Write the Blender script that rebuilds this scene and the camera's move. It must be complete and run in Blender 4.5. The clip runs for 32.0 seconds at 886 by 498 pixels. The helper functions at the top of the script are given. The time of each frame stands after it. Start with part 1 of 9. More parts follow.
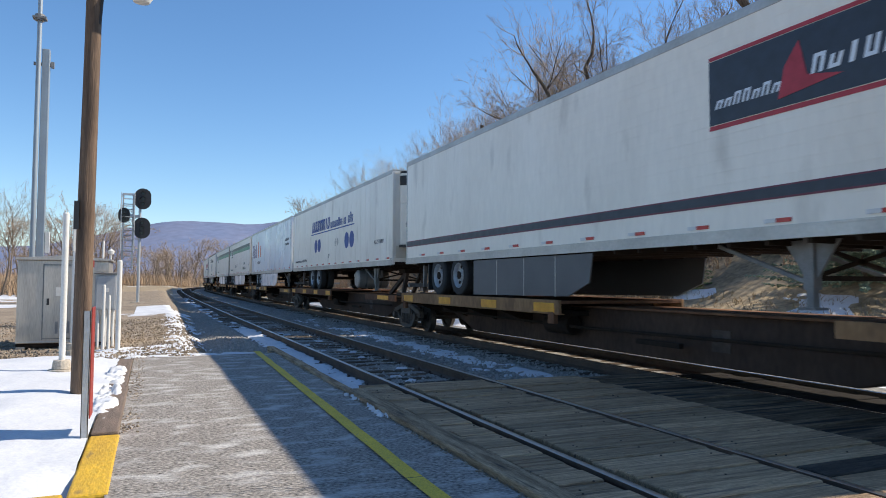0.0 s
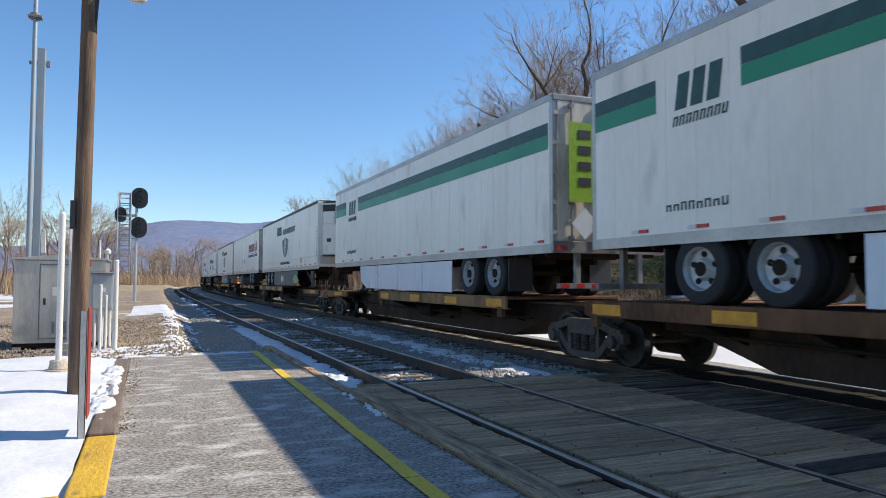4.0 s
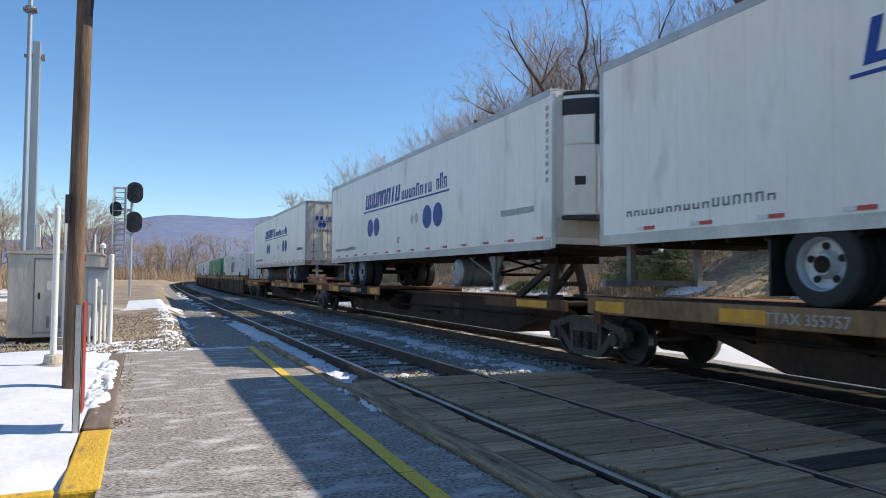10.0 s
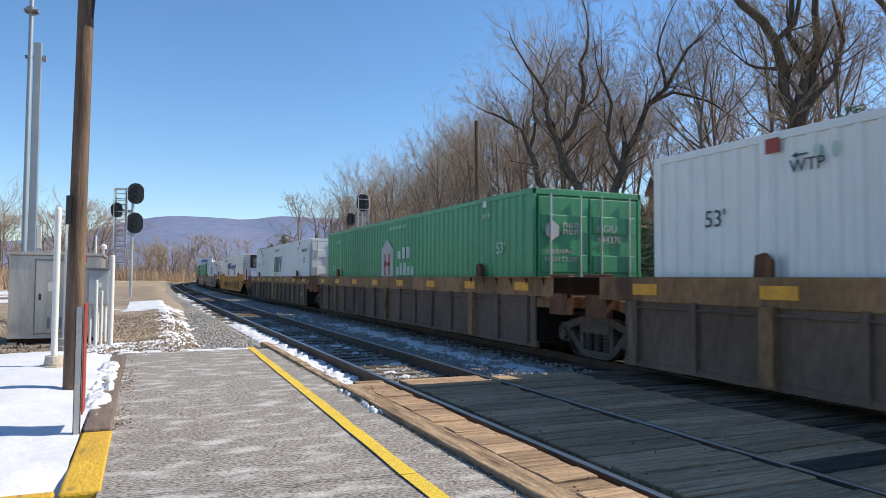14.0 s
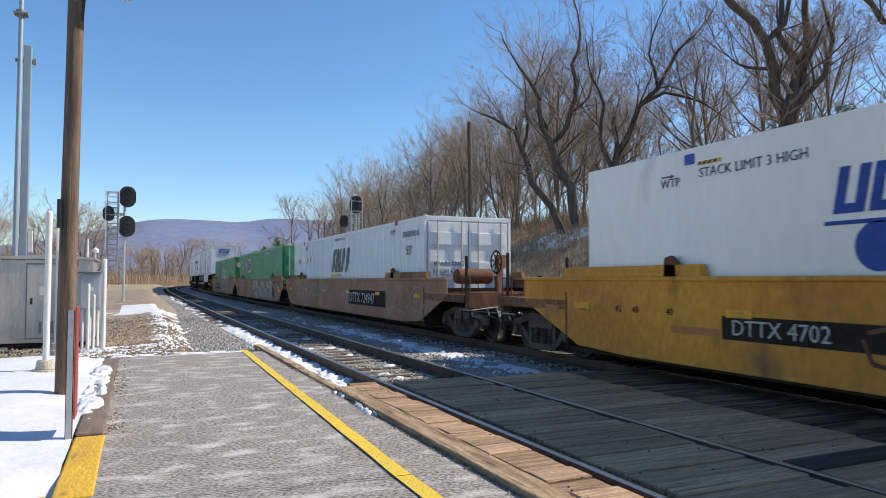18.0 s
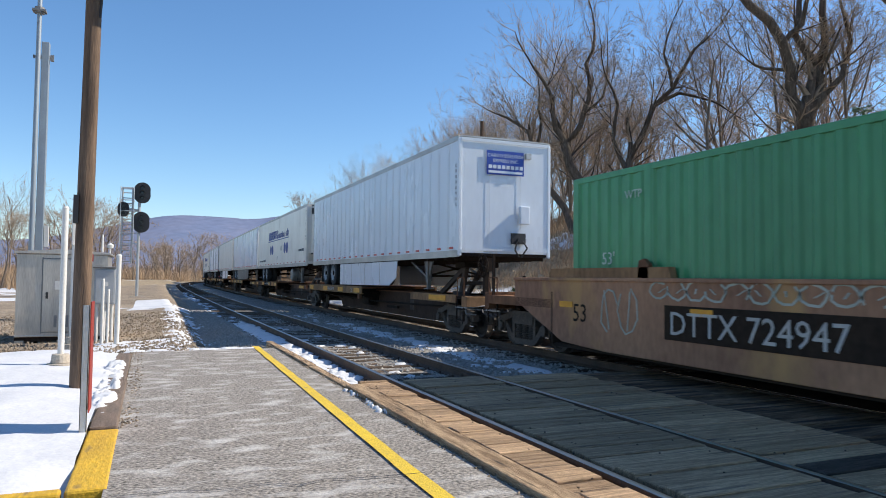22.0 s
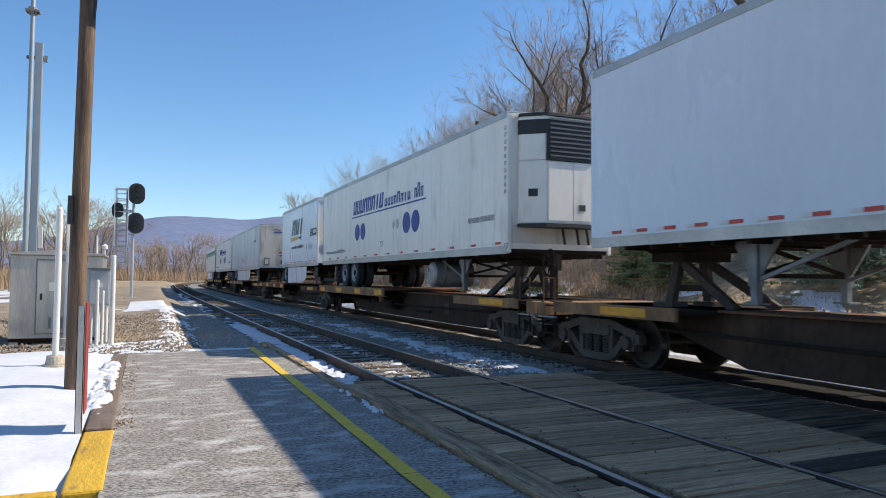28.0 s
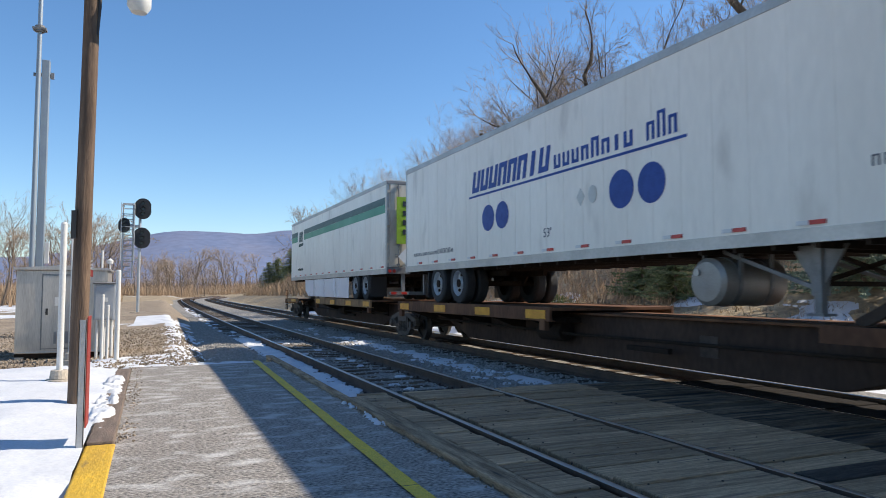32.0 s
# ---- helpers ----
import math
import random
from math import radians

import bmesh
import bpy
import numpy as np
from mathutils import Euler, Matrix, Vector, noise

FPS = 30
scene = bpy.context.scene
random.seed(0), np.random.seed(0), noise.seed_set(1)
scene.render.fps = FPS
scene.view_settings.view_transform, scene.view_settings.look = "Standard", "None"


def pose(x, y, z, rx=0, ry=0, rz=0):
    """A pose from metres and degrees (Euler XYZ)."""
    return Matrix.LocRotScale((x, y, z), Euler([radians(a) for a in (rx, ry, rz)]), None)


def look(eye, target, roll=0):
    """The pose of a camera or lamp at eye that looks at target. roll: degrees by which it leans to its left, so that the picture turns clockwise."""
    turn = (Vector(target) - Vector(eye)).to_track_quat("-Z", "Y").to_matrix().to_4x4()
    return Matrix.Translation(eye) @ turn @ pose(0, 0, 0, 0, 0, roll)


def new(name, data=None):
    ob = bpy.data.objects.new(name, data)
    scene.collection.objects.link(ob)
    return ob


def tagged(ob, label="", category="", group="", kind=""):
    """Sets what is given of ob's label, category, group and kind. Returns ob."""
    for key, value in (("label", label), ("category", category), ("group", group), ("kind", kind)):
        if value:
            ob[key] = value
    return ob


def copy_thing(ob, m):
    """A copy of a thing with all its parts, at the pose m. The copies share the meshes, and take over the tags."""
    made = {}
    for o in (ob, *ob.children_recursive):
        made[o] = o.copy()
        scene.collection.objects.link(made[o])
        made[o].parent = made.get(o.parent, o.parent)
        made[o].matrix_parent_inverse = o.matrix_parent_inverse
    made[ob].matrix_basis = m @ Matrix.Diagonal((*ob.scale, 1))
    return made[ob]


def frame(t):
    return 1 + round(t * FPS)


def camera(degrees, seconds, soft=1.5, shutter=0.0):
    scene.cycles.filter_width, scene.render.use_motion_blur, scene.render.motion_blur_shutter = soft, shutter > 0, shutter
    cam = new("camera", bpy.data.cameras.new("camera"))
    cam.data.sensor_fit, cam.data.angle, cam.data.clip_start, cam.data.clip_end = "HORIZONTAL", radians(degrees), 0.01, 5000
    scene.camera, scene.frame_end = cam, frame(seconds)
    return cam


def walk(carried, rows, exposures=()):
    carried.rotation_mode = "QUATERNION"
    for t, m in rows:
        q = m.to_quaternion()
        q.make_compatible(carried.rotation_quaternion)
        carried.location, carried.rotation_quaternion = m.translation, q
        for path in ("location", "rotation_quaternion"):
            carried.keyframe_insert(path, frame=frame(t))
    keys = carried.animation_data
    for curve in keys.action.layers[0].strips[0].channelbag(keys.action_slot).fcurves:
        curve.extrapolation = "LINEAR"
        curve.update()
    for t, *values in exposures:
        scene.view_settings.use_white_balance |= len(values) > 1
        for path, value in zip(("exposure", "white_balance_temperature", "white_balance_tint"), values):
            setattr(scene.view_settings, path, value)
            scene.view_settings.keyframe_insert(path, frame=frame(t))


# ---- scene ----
cam = camera(65.36, 32.0, 0.95, 0.08)
# seconds, eye x, y, z, tilt up, roll, yaw
PATH = [
    (0, -0.001, -0.006, 1.417, 2.778, -0.287, -22.913),
    (0.5, -0.003, 0.000, 1.423, 2.853, -0.302, -22.863),
    (1, 0.000, 0.006, 1.423, 2.849, -0.140, -22.984),
    (1.5, 0.001, 0.009, 1.423, 2.829, -0.069, -23.055),
    (2, 0.002, 0.006, 1.422, 2.828, -0.231, -23.050),
    (2.5, -0.001, 0.001, 1.420, 2.820, -0.208, -23.000),
    (3, -0.003, 0.005, 1.418, 2.703, -0.074, -22.986),
    (3.5, -0.000, 0.012, 1.422, 2.700, -0.117, -23.115),
    (5.5, -0.006, 0.007, 1.416, 2.509, -0.330, -22.995),
    (6, -0.009, -0.013, 1.416, 2.551, -0.478, -22.784),
    (6.5, 0.000, 0.006, 1.425, 2.477, -0.441, -23.007),
    (7, 0.000, 0.001, 1.420, 2.555, -0.251, -23.239),
    (7.5, 0.004, -0.003, 1.420, 2.413, -0.223, -23.220),
    (8, 0.002, 0.000, 1.420, 2.428, -0.422, -23.252),
    (8.5, 0.004, -0.008, 1.421, 2.439, -0.386, -23.261),
    (9, 0.005, -0.003, 1.419, 2.333, -0.238, -23.312),
    (9.5, -0.002, 0.003, 1.418, 2.313, -0.429, -23.368),
    (10, -0.002, -0.001, 1.420, 2.345, -0.406, -23.480),
    (10.5, -0.004, -0.008, 1.418, 2.335, -0.489, -23.432),
    (11, -0.001, 0.008, 1.418, 2.343, -0.546, -23.505),
    (11.5, -0.002, 0.016, 1.416, 2.322, -0.491, -23.626),
    (12, -0.002, -0.008, 1.417, 2.324, -0.252, -23.513),
    (12.5, 0.000, -0.029, 1.423, 2.355, -0.419, -23.308),
    (13, 0.000, 0.000, 1.420, 2.388, -0.334, -23.300),
    (13.5, -0.001, 0.004, 1.419, 2.420, -0.411, -23.351),
    (14, -0.002, 0.014, 1.422, 2.420, -0.401, -23.418),
    (14.5, -0.005, -0.007, 1.423, 2.452, -0.350, -23.297),
    (16.5, 0.005, 0.014, 1.423, 2.605, -0.214, -23.893),
    (17, -0.002, 0.004, 1.422, 2.524, -0.179, -23.915),
    (17.5, -0.000, 0.006, 1.419, 2.516, -0.059, -23.845),
    (18, 0.004, 0.011, 1.420, 2.531, 0.018, -23.928),
    (18.5, 0.003, -0.007, 1.420, 2.500, 0.087, -23.886),
    (19, 0.003, -0.009, 1.423, 2.460, -0.017, -23.742),
    (19.5, -0.002, 0.013, 1.420, 2.414, -0.236, -23.634),
    (20, 0.005, -0.010, 1.420, 2.382, -0.178, -23.465),
    (20.5, 0.002, -0.007, 1.422, 2.385, -0.088, -23.100),
    (21, 0.003, 0.001, 1.422, 2.502, -0.321, -23.117),
    (21.5, -0.003, -0.012, 1.421, 2.496, -0.420, -23.037),
    (22, -0.004, 0.003, 1.423, 2.433, -0.633, -22.991),
    (22.5, -0.003, 0.016, 1.421, 2.350, -0.422, -23.077),
    (23, 0.000, 0.011, 1.420, 2.372, -0.315, -23.124),
    (23.5, -0.001, -0.002, 1.418, 2.394, -0.380, -23.068),
    (24, -0.005, -0.017, 1.422, 2.317, -0.317, -22.970),
    (24.5, -0.004, 0.001, 1.420, 2.237, -0.357, -23.058),
    (25, -0.001, 0.008, 1.424, 2.198, -0.438, -23.133),
    (25.5, -0.003, 0.016, 1.424, 2.182, -0.509, -23.255),
    (27.5, -0.008, 0.002, 1.421, 2.224, -0.435, -23.317),
    (28, -0.011, -0.002, 1.420, 2.456, -0.466, -23.374),
    (28.5, -0.006, -0.006, 1.426, 2.419, -0.201, -23.343),
    (29, -0.002, 0.003, 1.422, 2.355, -0.043, -23.437),
    (29.5, 0.003, 0.014, 1.423, 2.457, 0.057, -23.622),
    (30, -0.005, -0.008, 1.423, 2.508, -0.255, -23.650),
    (30.5, -0.002, 0.001, 1.418, 2.423, 0.151, -23.611),
    (31, -0.020, -0.007, 1.417, 2.515, 0.015, -23.225),
    (31.5, 0.000, -0.011, 1.418, 3.458, 0.432, -24.112),
    (32, 0.042, -0.022, 1.404, 3.489, -0.002, -22.842),
]
walk(cam, [(t, pose(x, y, z, 90 + up, roll, yaw)) for t, x, y, z, up, roll, yaw in PATH])

# ---- light ----
SUN_UP, SUN_TURN = 40.5, 99.0      # elevation; turn from +Y towards +X, degrees
world = bpy.data.worlds.new("sky")
scene.world = world
world.use_nodes = True
wn, wl = world.node_tree.nodes, world.node_tree.links
sky = wn.new("ShaderNodeTexSky")
sky.sky_type, sky.sun_disc = "NISHITA", False
sky.sun_elevation, sky.sun_rotation = radians(SUN_UP), radians(SUN_TURN)
sky.altitude, sky.air_density, sky.dust_density, sky.ozone_density = 300, 1.0, 0.25, 4.0
hue = wn.new("ShaderNodeHueSaturation")
hue.inputs["Saturation"].default_value = 1.13
wl.new(sky.outputs["Color"], hue.inputs["Color"])
wl.new(hue.outputs["Color"], wn["Background"].inputs["Color"])
wn["Background"].inputs["Strength"].default_value = 0.136
sun_data = bpy.data.lights.new("sun", "SUN")
sun_data.energy, sun_data.angle, sun_data.color = 5.0, radians(0.53), (1.0, 0.905, 0.76)
sun = new("sun", sun_data)
ca, sa = math.cos(radians(SUN_UP)), math.sin(radians(SUN_UP))
sun_way = Vector((math.sin(radians(SUN_TURN)) * ca, math.cos(radians(SUN_TURN)) * ca, sa))
sun.matrix_world = look(sun_way * 60, (0, 0, 0))
scene.view_settings.exposure = 0.35


# ---- materials ----
def mat(name, base, rough=0.6, metal=0.0, second=None, scale=6.0, amount=0.5, fine=60.0, fine_amount=0.12, bump=0.0,
        bump_scale=None, stretch=(1, 1, 1), per_object=0.0, spots=None, spot_scale=3.0, spot_cut=0.62, spot_soft=0.06, gloss=None):
    """A paint, wood, stone or metal: two scales of noise between base and second, an optional third colour in spots."""
    m = bpy.data.materials.new(name)
    m.use_nodes = True
    nodes, links = m.node_tree.nodes, m.node_tree.links
    bsdf = nodes["Principled BSDF"]
    bsdf.inputs["Roughness"].default_value, bsdf.inputs["Metallic"].default_value = rough, metal
    if gloss is not None:
        bsdf.inputs["Specular IOR Level"].default_value = gloss
    tc = nodes.new("ShaderNodeTexCoord")
    mp = nodes.new("ShaderNodeMapping")
    mp.inputs["Scale"].default_value = stretch
    links.new(tc.outputs["Object"], mp.inputs["Vector"])
    vec = mp.outputs["Vector"]
    info = nodes.new("ShaderNodeObjectInfo")
    if per_object:
        add = nodes.new("ShaderNodeVectorMath")
        comb = nodes.new("ShaderNodeMath")
        comb.operation = "MULTIPLY"
        comb.inputs[1].default_value = 37.0
        links.new(info.outputs["Random"], comb.inputs[0])
        links.new(vec, add.inputs[0])
        links.new(comb.outputs[0], add.inputs[1])
        vec = add.outputs[0]

    def noise_node(sc, detail=5.0):
        n = nodes.new("ShaderNodeTexNoise")
        n.inputs["Scale"].default_value, n.inputs["Detail"].default_value = sc, detail
        links.new(vec, n.inputs["Vector"])
        return n

    def ramp(src, lo, hi):
        r = nodes.new("ShaderNodeMapRange")
        r.inputs["From Min"].default_value, r.inputs["From Max"].default_value = lo, hi
        links.new(src, r.inputs["Value"])
        return r.outputs["Result"]

    def mix(fac, a, b, blend="MIX"):
        x = nodes.new("ShaderNodeMix")
        x.data_type, x.blend_type = "RGBA", blend
        if isinstance(fac, float):
            x.inputs["Factor"].default_value = fac
        else:
            links.new(fac, x.inputs["Factor"])
        for sock, v in ((x.inputs[6], a), (x.inputs[7], b)):
            if isinstance(v, tuple):
                sock.default_value = (*v, 1)
            else:
                links.new(v, sock)
        return x.outputs[2]

    second = second or tuple(c * 0.7 for c in base)
    big = noise_node(scale)
    f = ramp(big.outputs["Fac"], 0.5 - 0.25 / max(amount, 0.05) * 0.5, 0.5 + 0.25 / max(amount, 0.05) * 0.5)
    color = mix(f, base, second)
    small = noise_node(fine, 3.0)
    g = ramp(small.outputs["Fac"], 0.25, 0.75)
    dark = mix(g, (1 - fine_amount,) * 3, (1 + fine_amount,) * 3)
    color = mix(1.0, color, dark, "MULTIPLY")
    if spots:
        s = noise_node(spot_scale, 6.0)
        color = mix(ramp(s.outputs["Fac"], spot_cut - spot_soft, spot_cut + spot_soft), color, spots)
    if per_object:
        r = nodes.new("ShaderNodeMapRange")
        r.inputs["To Min"].default_value, r.inputs["To Max"].default_value = 1 - per_object, 1 + per_object
        links.new(info.outputs["Random"], r.inputs["Value"])
        cb = nodes.new("ShaderNodeCombineXYZ")
        for i in range(3):
            links.new(r.outputs["Result"], cb.inputs[i])
        color = mix(1.0, color, cb.outputs[0], "MULTIPLY")
    links.new(color, bsdf.inputs["Base Color"])
    rr = nodes.new("ShaderNodeMapRange")
    rr.inputs["To Min"].default_value, rr.inputs["To Max"].default_value = max(rough - 0.12, 0.03), min(rough + 0.12, 1)
    links.new(big.outputs["Fac"], rr.inputs["Value"])
    links.new(rr.outputs["Result"], bsdf.inputs["Roughness"])
    if bump:
        b = nodes.new("ShaderNodeBump")
        b.inputs["Strength"].default_value, b.inputs["Distance"].default_value = min(bump, 1.0), 0.02
        links.new((noise_node(bump_scale, 4.0) if bump_scale else small).outputs["Fac"], b.inputs["Height"])
        links.new(b.outputs["Normal"], bsdf.inputs["Normal"])
    return m


ASPHALT = mat("asphalt", (0.225, 0.203, 0.178), 0.88, 0, (0.275, 0.25, 0.222), 0.7, 0.5, 38, 0.95, 1.0, 38, spots=(0.50, 0.48, 0.455), spot_scale=3.6, spot_cut=0.612, spot_soft=0.10, stretch=(0.7, 1.2, 1))
YELLOW_LINE = mat("yellow_line_paint", (0.72, 0.50, 0.03), 0.7, 0, (0.60, 0.42, 0.05), 5, 0.6, 70, 0.25, 0.4, spots=(0.2, 0.18, 0.14), spot_scale=14, spot_cut=0.70)
YELLOW_KERB = mat("yellow_kerb_paint", (0.66, 0.40, 0.02), 0.6, 0, (0.50, 0.30, 0.03), 4, 0.6, 40, 0.2, 0.4, spots=(0.16, 0.11, 0.06), spot_scale=7, spot_cut=0.68, stretch=(1, 0.3, 1))
TIMBER = mat("weathered_timber", (0.56, 0.40, 0.25), 0.88, 0, (0.27, 0.18, 0.11), 3, 0.9, 26, 0.45, 0.9, 30, stretch=(6, 0.6, 6), per_object=0.2, spots=(0.11, 0.085, 0.065), spot_scale=2.4, spot_cut=0.64, gloss=0.2)
KERB_WOOD = mat("dark_kerb_timber", (0.22, 0.16, 0.12), 0.9, 0, (0.13, 0.10, 0.08), 3, 0.6, 30, 0.3, 0.6, 40, stretch=(6, 0.7, 6))
PLANK = mat("crossing_plank_wood", (0.53, 0.365, 0.222), 0.88, 0, (0.34, 0.226, 0.138), 2.2, 0.9, 14, 0.5, 0.9, 22, stretch=(0.45, 9, 9), per_object=0.22, spots=(0.13, 0.10, 0.085), spot_scale=2.0, spot_cut=0.65, gloss=0.2)
PLANK_GREY = mat("worn_grey_plank_wood", (0.085, 0.073, 0.062), 0.9, 0, (0.05, 0.044, 0.038), 2.2, 0.8, 14, 0.5, 0.8, 30, stretch=(0.6, 7, 7), per_object=0.25, gloss=0.15)
# dirtier than PLANK, and darkened further to stand for the train's shade
PLANK_MID = mat("soiled_shaded_plank_wood", (0.24, 0.165, 0.105), 0.92, 0, (0.11, 0.08, 0.056), 2.2, 0.9, 14, 0.5, 0.8, 30, stretch=(0.6, 7, 7), per_object=0.35, spots=(0.05, 0.04, 0.034), spot_scale=1.2, spot_cut=0.56, gloss=0.12)
# oily wood, with the deep shade under the train put into its colour
PLANK_DARK = mat("oil_and_shade_plank", (0.022, 0.019, 0.017), 0.95, 0, (0.034, 0.029, 0.025), 2.2, 0.6, 24, 0.3, 0.6, 30, stretch=(0.6, 7, 7), per_object=0.2, gloss=0.08)
TIE = mat("creosoted_tie_wood", (0.13, 0.092, 0.062), 0.9, 0, (0.07, 0.052, 0.04), 2, 0.7, 25, 0.4, 0.7, 30, stretch=(0.7, 6, 6), per_object=0.35, gloss=0.15)
BALLAST = mat("grey_ballast", (0.20, 0.19, 0.175), 0.95, 0, (0.30, 0.28, 0.25), 1.2, 0.5, 26, 0.75, 1.0, 22, gloss=0.2)
STONE = mat("ballast_stone", (0.27, 0.255, 0.235), 0.9, 0, (0.38, 0.36, 0.33), 9, 0.8, 30, 0.35, gloss=0.2)
GRAVEL = mat("brown_gravel", (0.33, 0.265, 0.195), 0.95, 0, (0.20, 0.16, 0.12), 0.6, 0.6, 26, 0.6, 1.0, 20, spots=(0.40, 0.36, 0.31), spot_scale=4, spot_cut=0.66, gloss=0.2)
FIELD = mat("winter_grass_field", (0.37, 0.285, 0.175), 0.95, 0, (0.23, 0.175, 0.105), 0.5, 0.7, 4, 0.5, 0.8, 8, spots=(0.80, 0.82, 0.86), spot_scale=0.09, spot_cut=0.66, spot_soft=0.03)
SNOW = mat("old_snow", (0.66, 0.67, 0.69), 0.8, 0, (0.55, 0.565, 0.60), 1.1, 0.7, 30, 0.08, 0.9, 5)
RAIL_SIDE = mat("rusty_rail_steel", (0.12, 0.075, 0.05), 0.75, 0.35, (0.07, 0.05, 0.04), 3, 0.6, 40, 0.25)
RAIL_TOP = mat("polished_rail_head", (0.85, 0.83, 0.80), 0.15, 1.0, (0.5, 0.48, 0.46), 1, 0.4, 30, 0.08)
RAIL_DULL = mat("dull_rail_head", (0.50, 0.48, 0.46), 0.36, 1.0, (0.38, 0.36, 0.34), 1, 0.4, 30, 0.1)
POLE_WOOD = mat("utility_pole_wood", (0.20, 0.13, 0.085), 0.95, 0, (0.075, 0.05, 0.036), 2.5, 0.8, 20, 0.4, 0.7, 25, stretch=(5, 5, 0.35))
STAINLESS = mat("brushed_aluminium_cabinet", (0.52, 0.475, 0.43), 0.38, 0.6, (0.41, 0.375, 0.34), 1.4, 0.7, 18, 0.14, stretch=(3, 3, 0.35))
GALV = mat("galvanised_steel", (0.52, 0.53, 0.54), 0.5, 0.6, (0.42, 0.43, 0.44), 3, 0.6, 30, 0.1)
PIPE_WHITE = mat("white_painted_pipe", (0.72, 0.70, 0.66), 0.5, 0, (0.62, 0.60, 0.56), 3, 0.6, 30, 0.08)
CONCRETE = mat("pale_concrete", (0.48, 0.42, 0.34), 0.9, 0, (0.38, 0.33, 0.27), 4, 0.6, 30, 0.2, 0.4)
MAST_STEEL = mat("blue_grey_mast_steel", (0.33, 0.38, 0.42), 0.5, 0.4, (0.27, 0.31, 0.35), 1, 0.6, 30, 0.06)
BLACK = mat("black_paint", (0.018, 0.018, 0.02), 0.55, 0, (0.03, 0.03, 0.032), 4, 0.5, 30, 0.1)
LENS = mat("dark_signal_glass", (0.02, 0.02, 0.022), 0.15)
RED_PAINT = mat("red_paint", (0.36, 0.04, 0.03), 0.55, 0, (0.26, 0.05, 0.04), 6, 0.5)
BARK_DARK = mat("dark_wet_bark", (0.15, 0.118, 0.092), 0.95, 0, (0.075, 0.058, 0.046), 3, 0.7, 20, 0.4, 0.8, 18, stretch=(3, 3, 0.6), gloss=0.2)
BARK = mat("grey_brown_bark", (0.24, 0.19, 0.145), 0.95, 0, (0.14, 0.11, 0.085), 3, 0.7, 20, 0.35, 0.8, 18, stretch=(3, 3, 0.6))
TWIG_DARK = mat("dark_twig_bark", (0.36, 0.27, 0.195), 0.95, 0, (0.26, 0.195, 0.14), 1.5, 0.6, 10, 0.2, gloss=0.2)
TWIG = mat("twig_bark", (0.42, 0.32, 0.235), 0.95, 0, (0.30, 0.23, 0.17), 1.5, 0.6, 10, 0.2, gloss=0.2)
BARK_PALE = mat("pale_grey_bark", (0.42, 0.36, 0.29), 0.95, 0, (0.26, 0.21, 0.165), 2, 0.7, 20, 0.3, 0.6, 18, stretch=(3, 3, 0.6))
TWIG_PALE = mat("pale_twig_bark", (0.48, 0.37, 0.27), 0.95, 0, (0.36, 0.27, 0.20), 1.5, 0.6, 10, 0.2, gloss=0.2)
NEEDLE = mat("spruce_needles", (0.22, 0.245, 0.11), 0.8, 0, (0.12, 0.145, 0.07), 1.2, 0.7, 14, 0.35, per_object=0.1, gloss=0.2)
NEEDLE_BLUE = mat("blue_spruce_needles", (0.27, 0.31, 0.20), 0.8, 0, (0.15, 0.19, 0.13), 1.2, 0.8, 14, 0.4, gloss=0.2)
SCRUB = mat("dry_brush", (0.46, 0.33, 0.215), 0.95, 0, (0.31, 0.215, 0.14), 0.8, 0.7, 10, 0.3, gloss=0.2)
HEDGE = mat("evergreen_hedge", (0.10, 0.125, 0.045), 0.85, 0, (0.06, 0.08, 0.03), 3, 0.7, 20, 0.35, gloss=0.2)
FAR_WOOD = mat("far_winter_wood", (0.30, 0.21, 0.145), 1.0, 0, (0.20, 0.145, 0.105), 0.06, 0.7, 0.6, 0.3)
# the haze of distance is put into the ridge's blue
RIDGE = mat("haze_blue_ridge", (0.15, 0.195, 0.31), 1.0, 0, (0.185, 0.21, 0.30), 0.004, 0.7, 0.03, 0.12, gloss=0.0)
HOUSE_WALL = mat("grey_house_siding", (0.24, 0.22, 0.20), 0.8, 0, (0.20, 0.18, 0.165), 1, 0.5, stretch=(1, 1, 8))
HOUSE_ROOF = mat("brown_shingle_roof", (0.15, 0.125, 0.11), 0.9, 0, (0.11, 0.09, 0.08), 2, 0.5)
GLASS_DARK = mat("dark_window_glass", (0.03, 0.035, 0.04), 0.1)
# train
WHITE = mat("white_trailer_paint", (0.87, 0.825, 0.745), 0.33, 0, (0.79, 0.745, 0.665), 0.7, 0.6, 9, 0.04, stretch=(1, 1, 0.35), spots=(0.48, 0.44, 0.38), spot_scale=1.6, spot_cut=0.73, spot_soft=0.12)
WHITE_CLEAN = mat("clean_white_trailer_paint", (0.70, 0.755, 0.82), 0.28, 0, (0.65, 0.70, 0.765), 0.6, 0.6, 9, 0.03, stretch=(1, 1, 0.35))
WHITE_GREY = mat("weathered_grey_white_paint", (0.57, 0.60, 0.63), 0.35, 0, (0.47, 0.495, 0.52), 0.7, 0.7, 9, 0.07, stretch=(1, 1, 0.35), spots=(0.40, 0.37, 0.33), spot_scale=1.6, spot_cut=0.68, spot_soft=0.12)
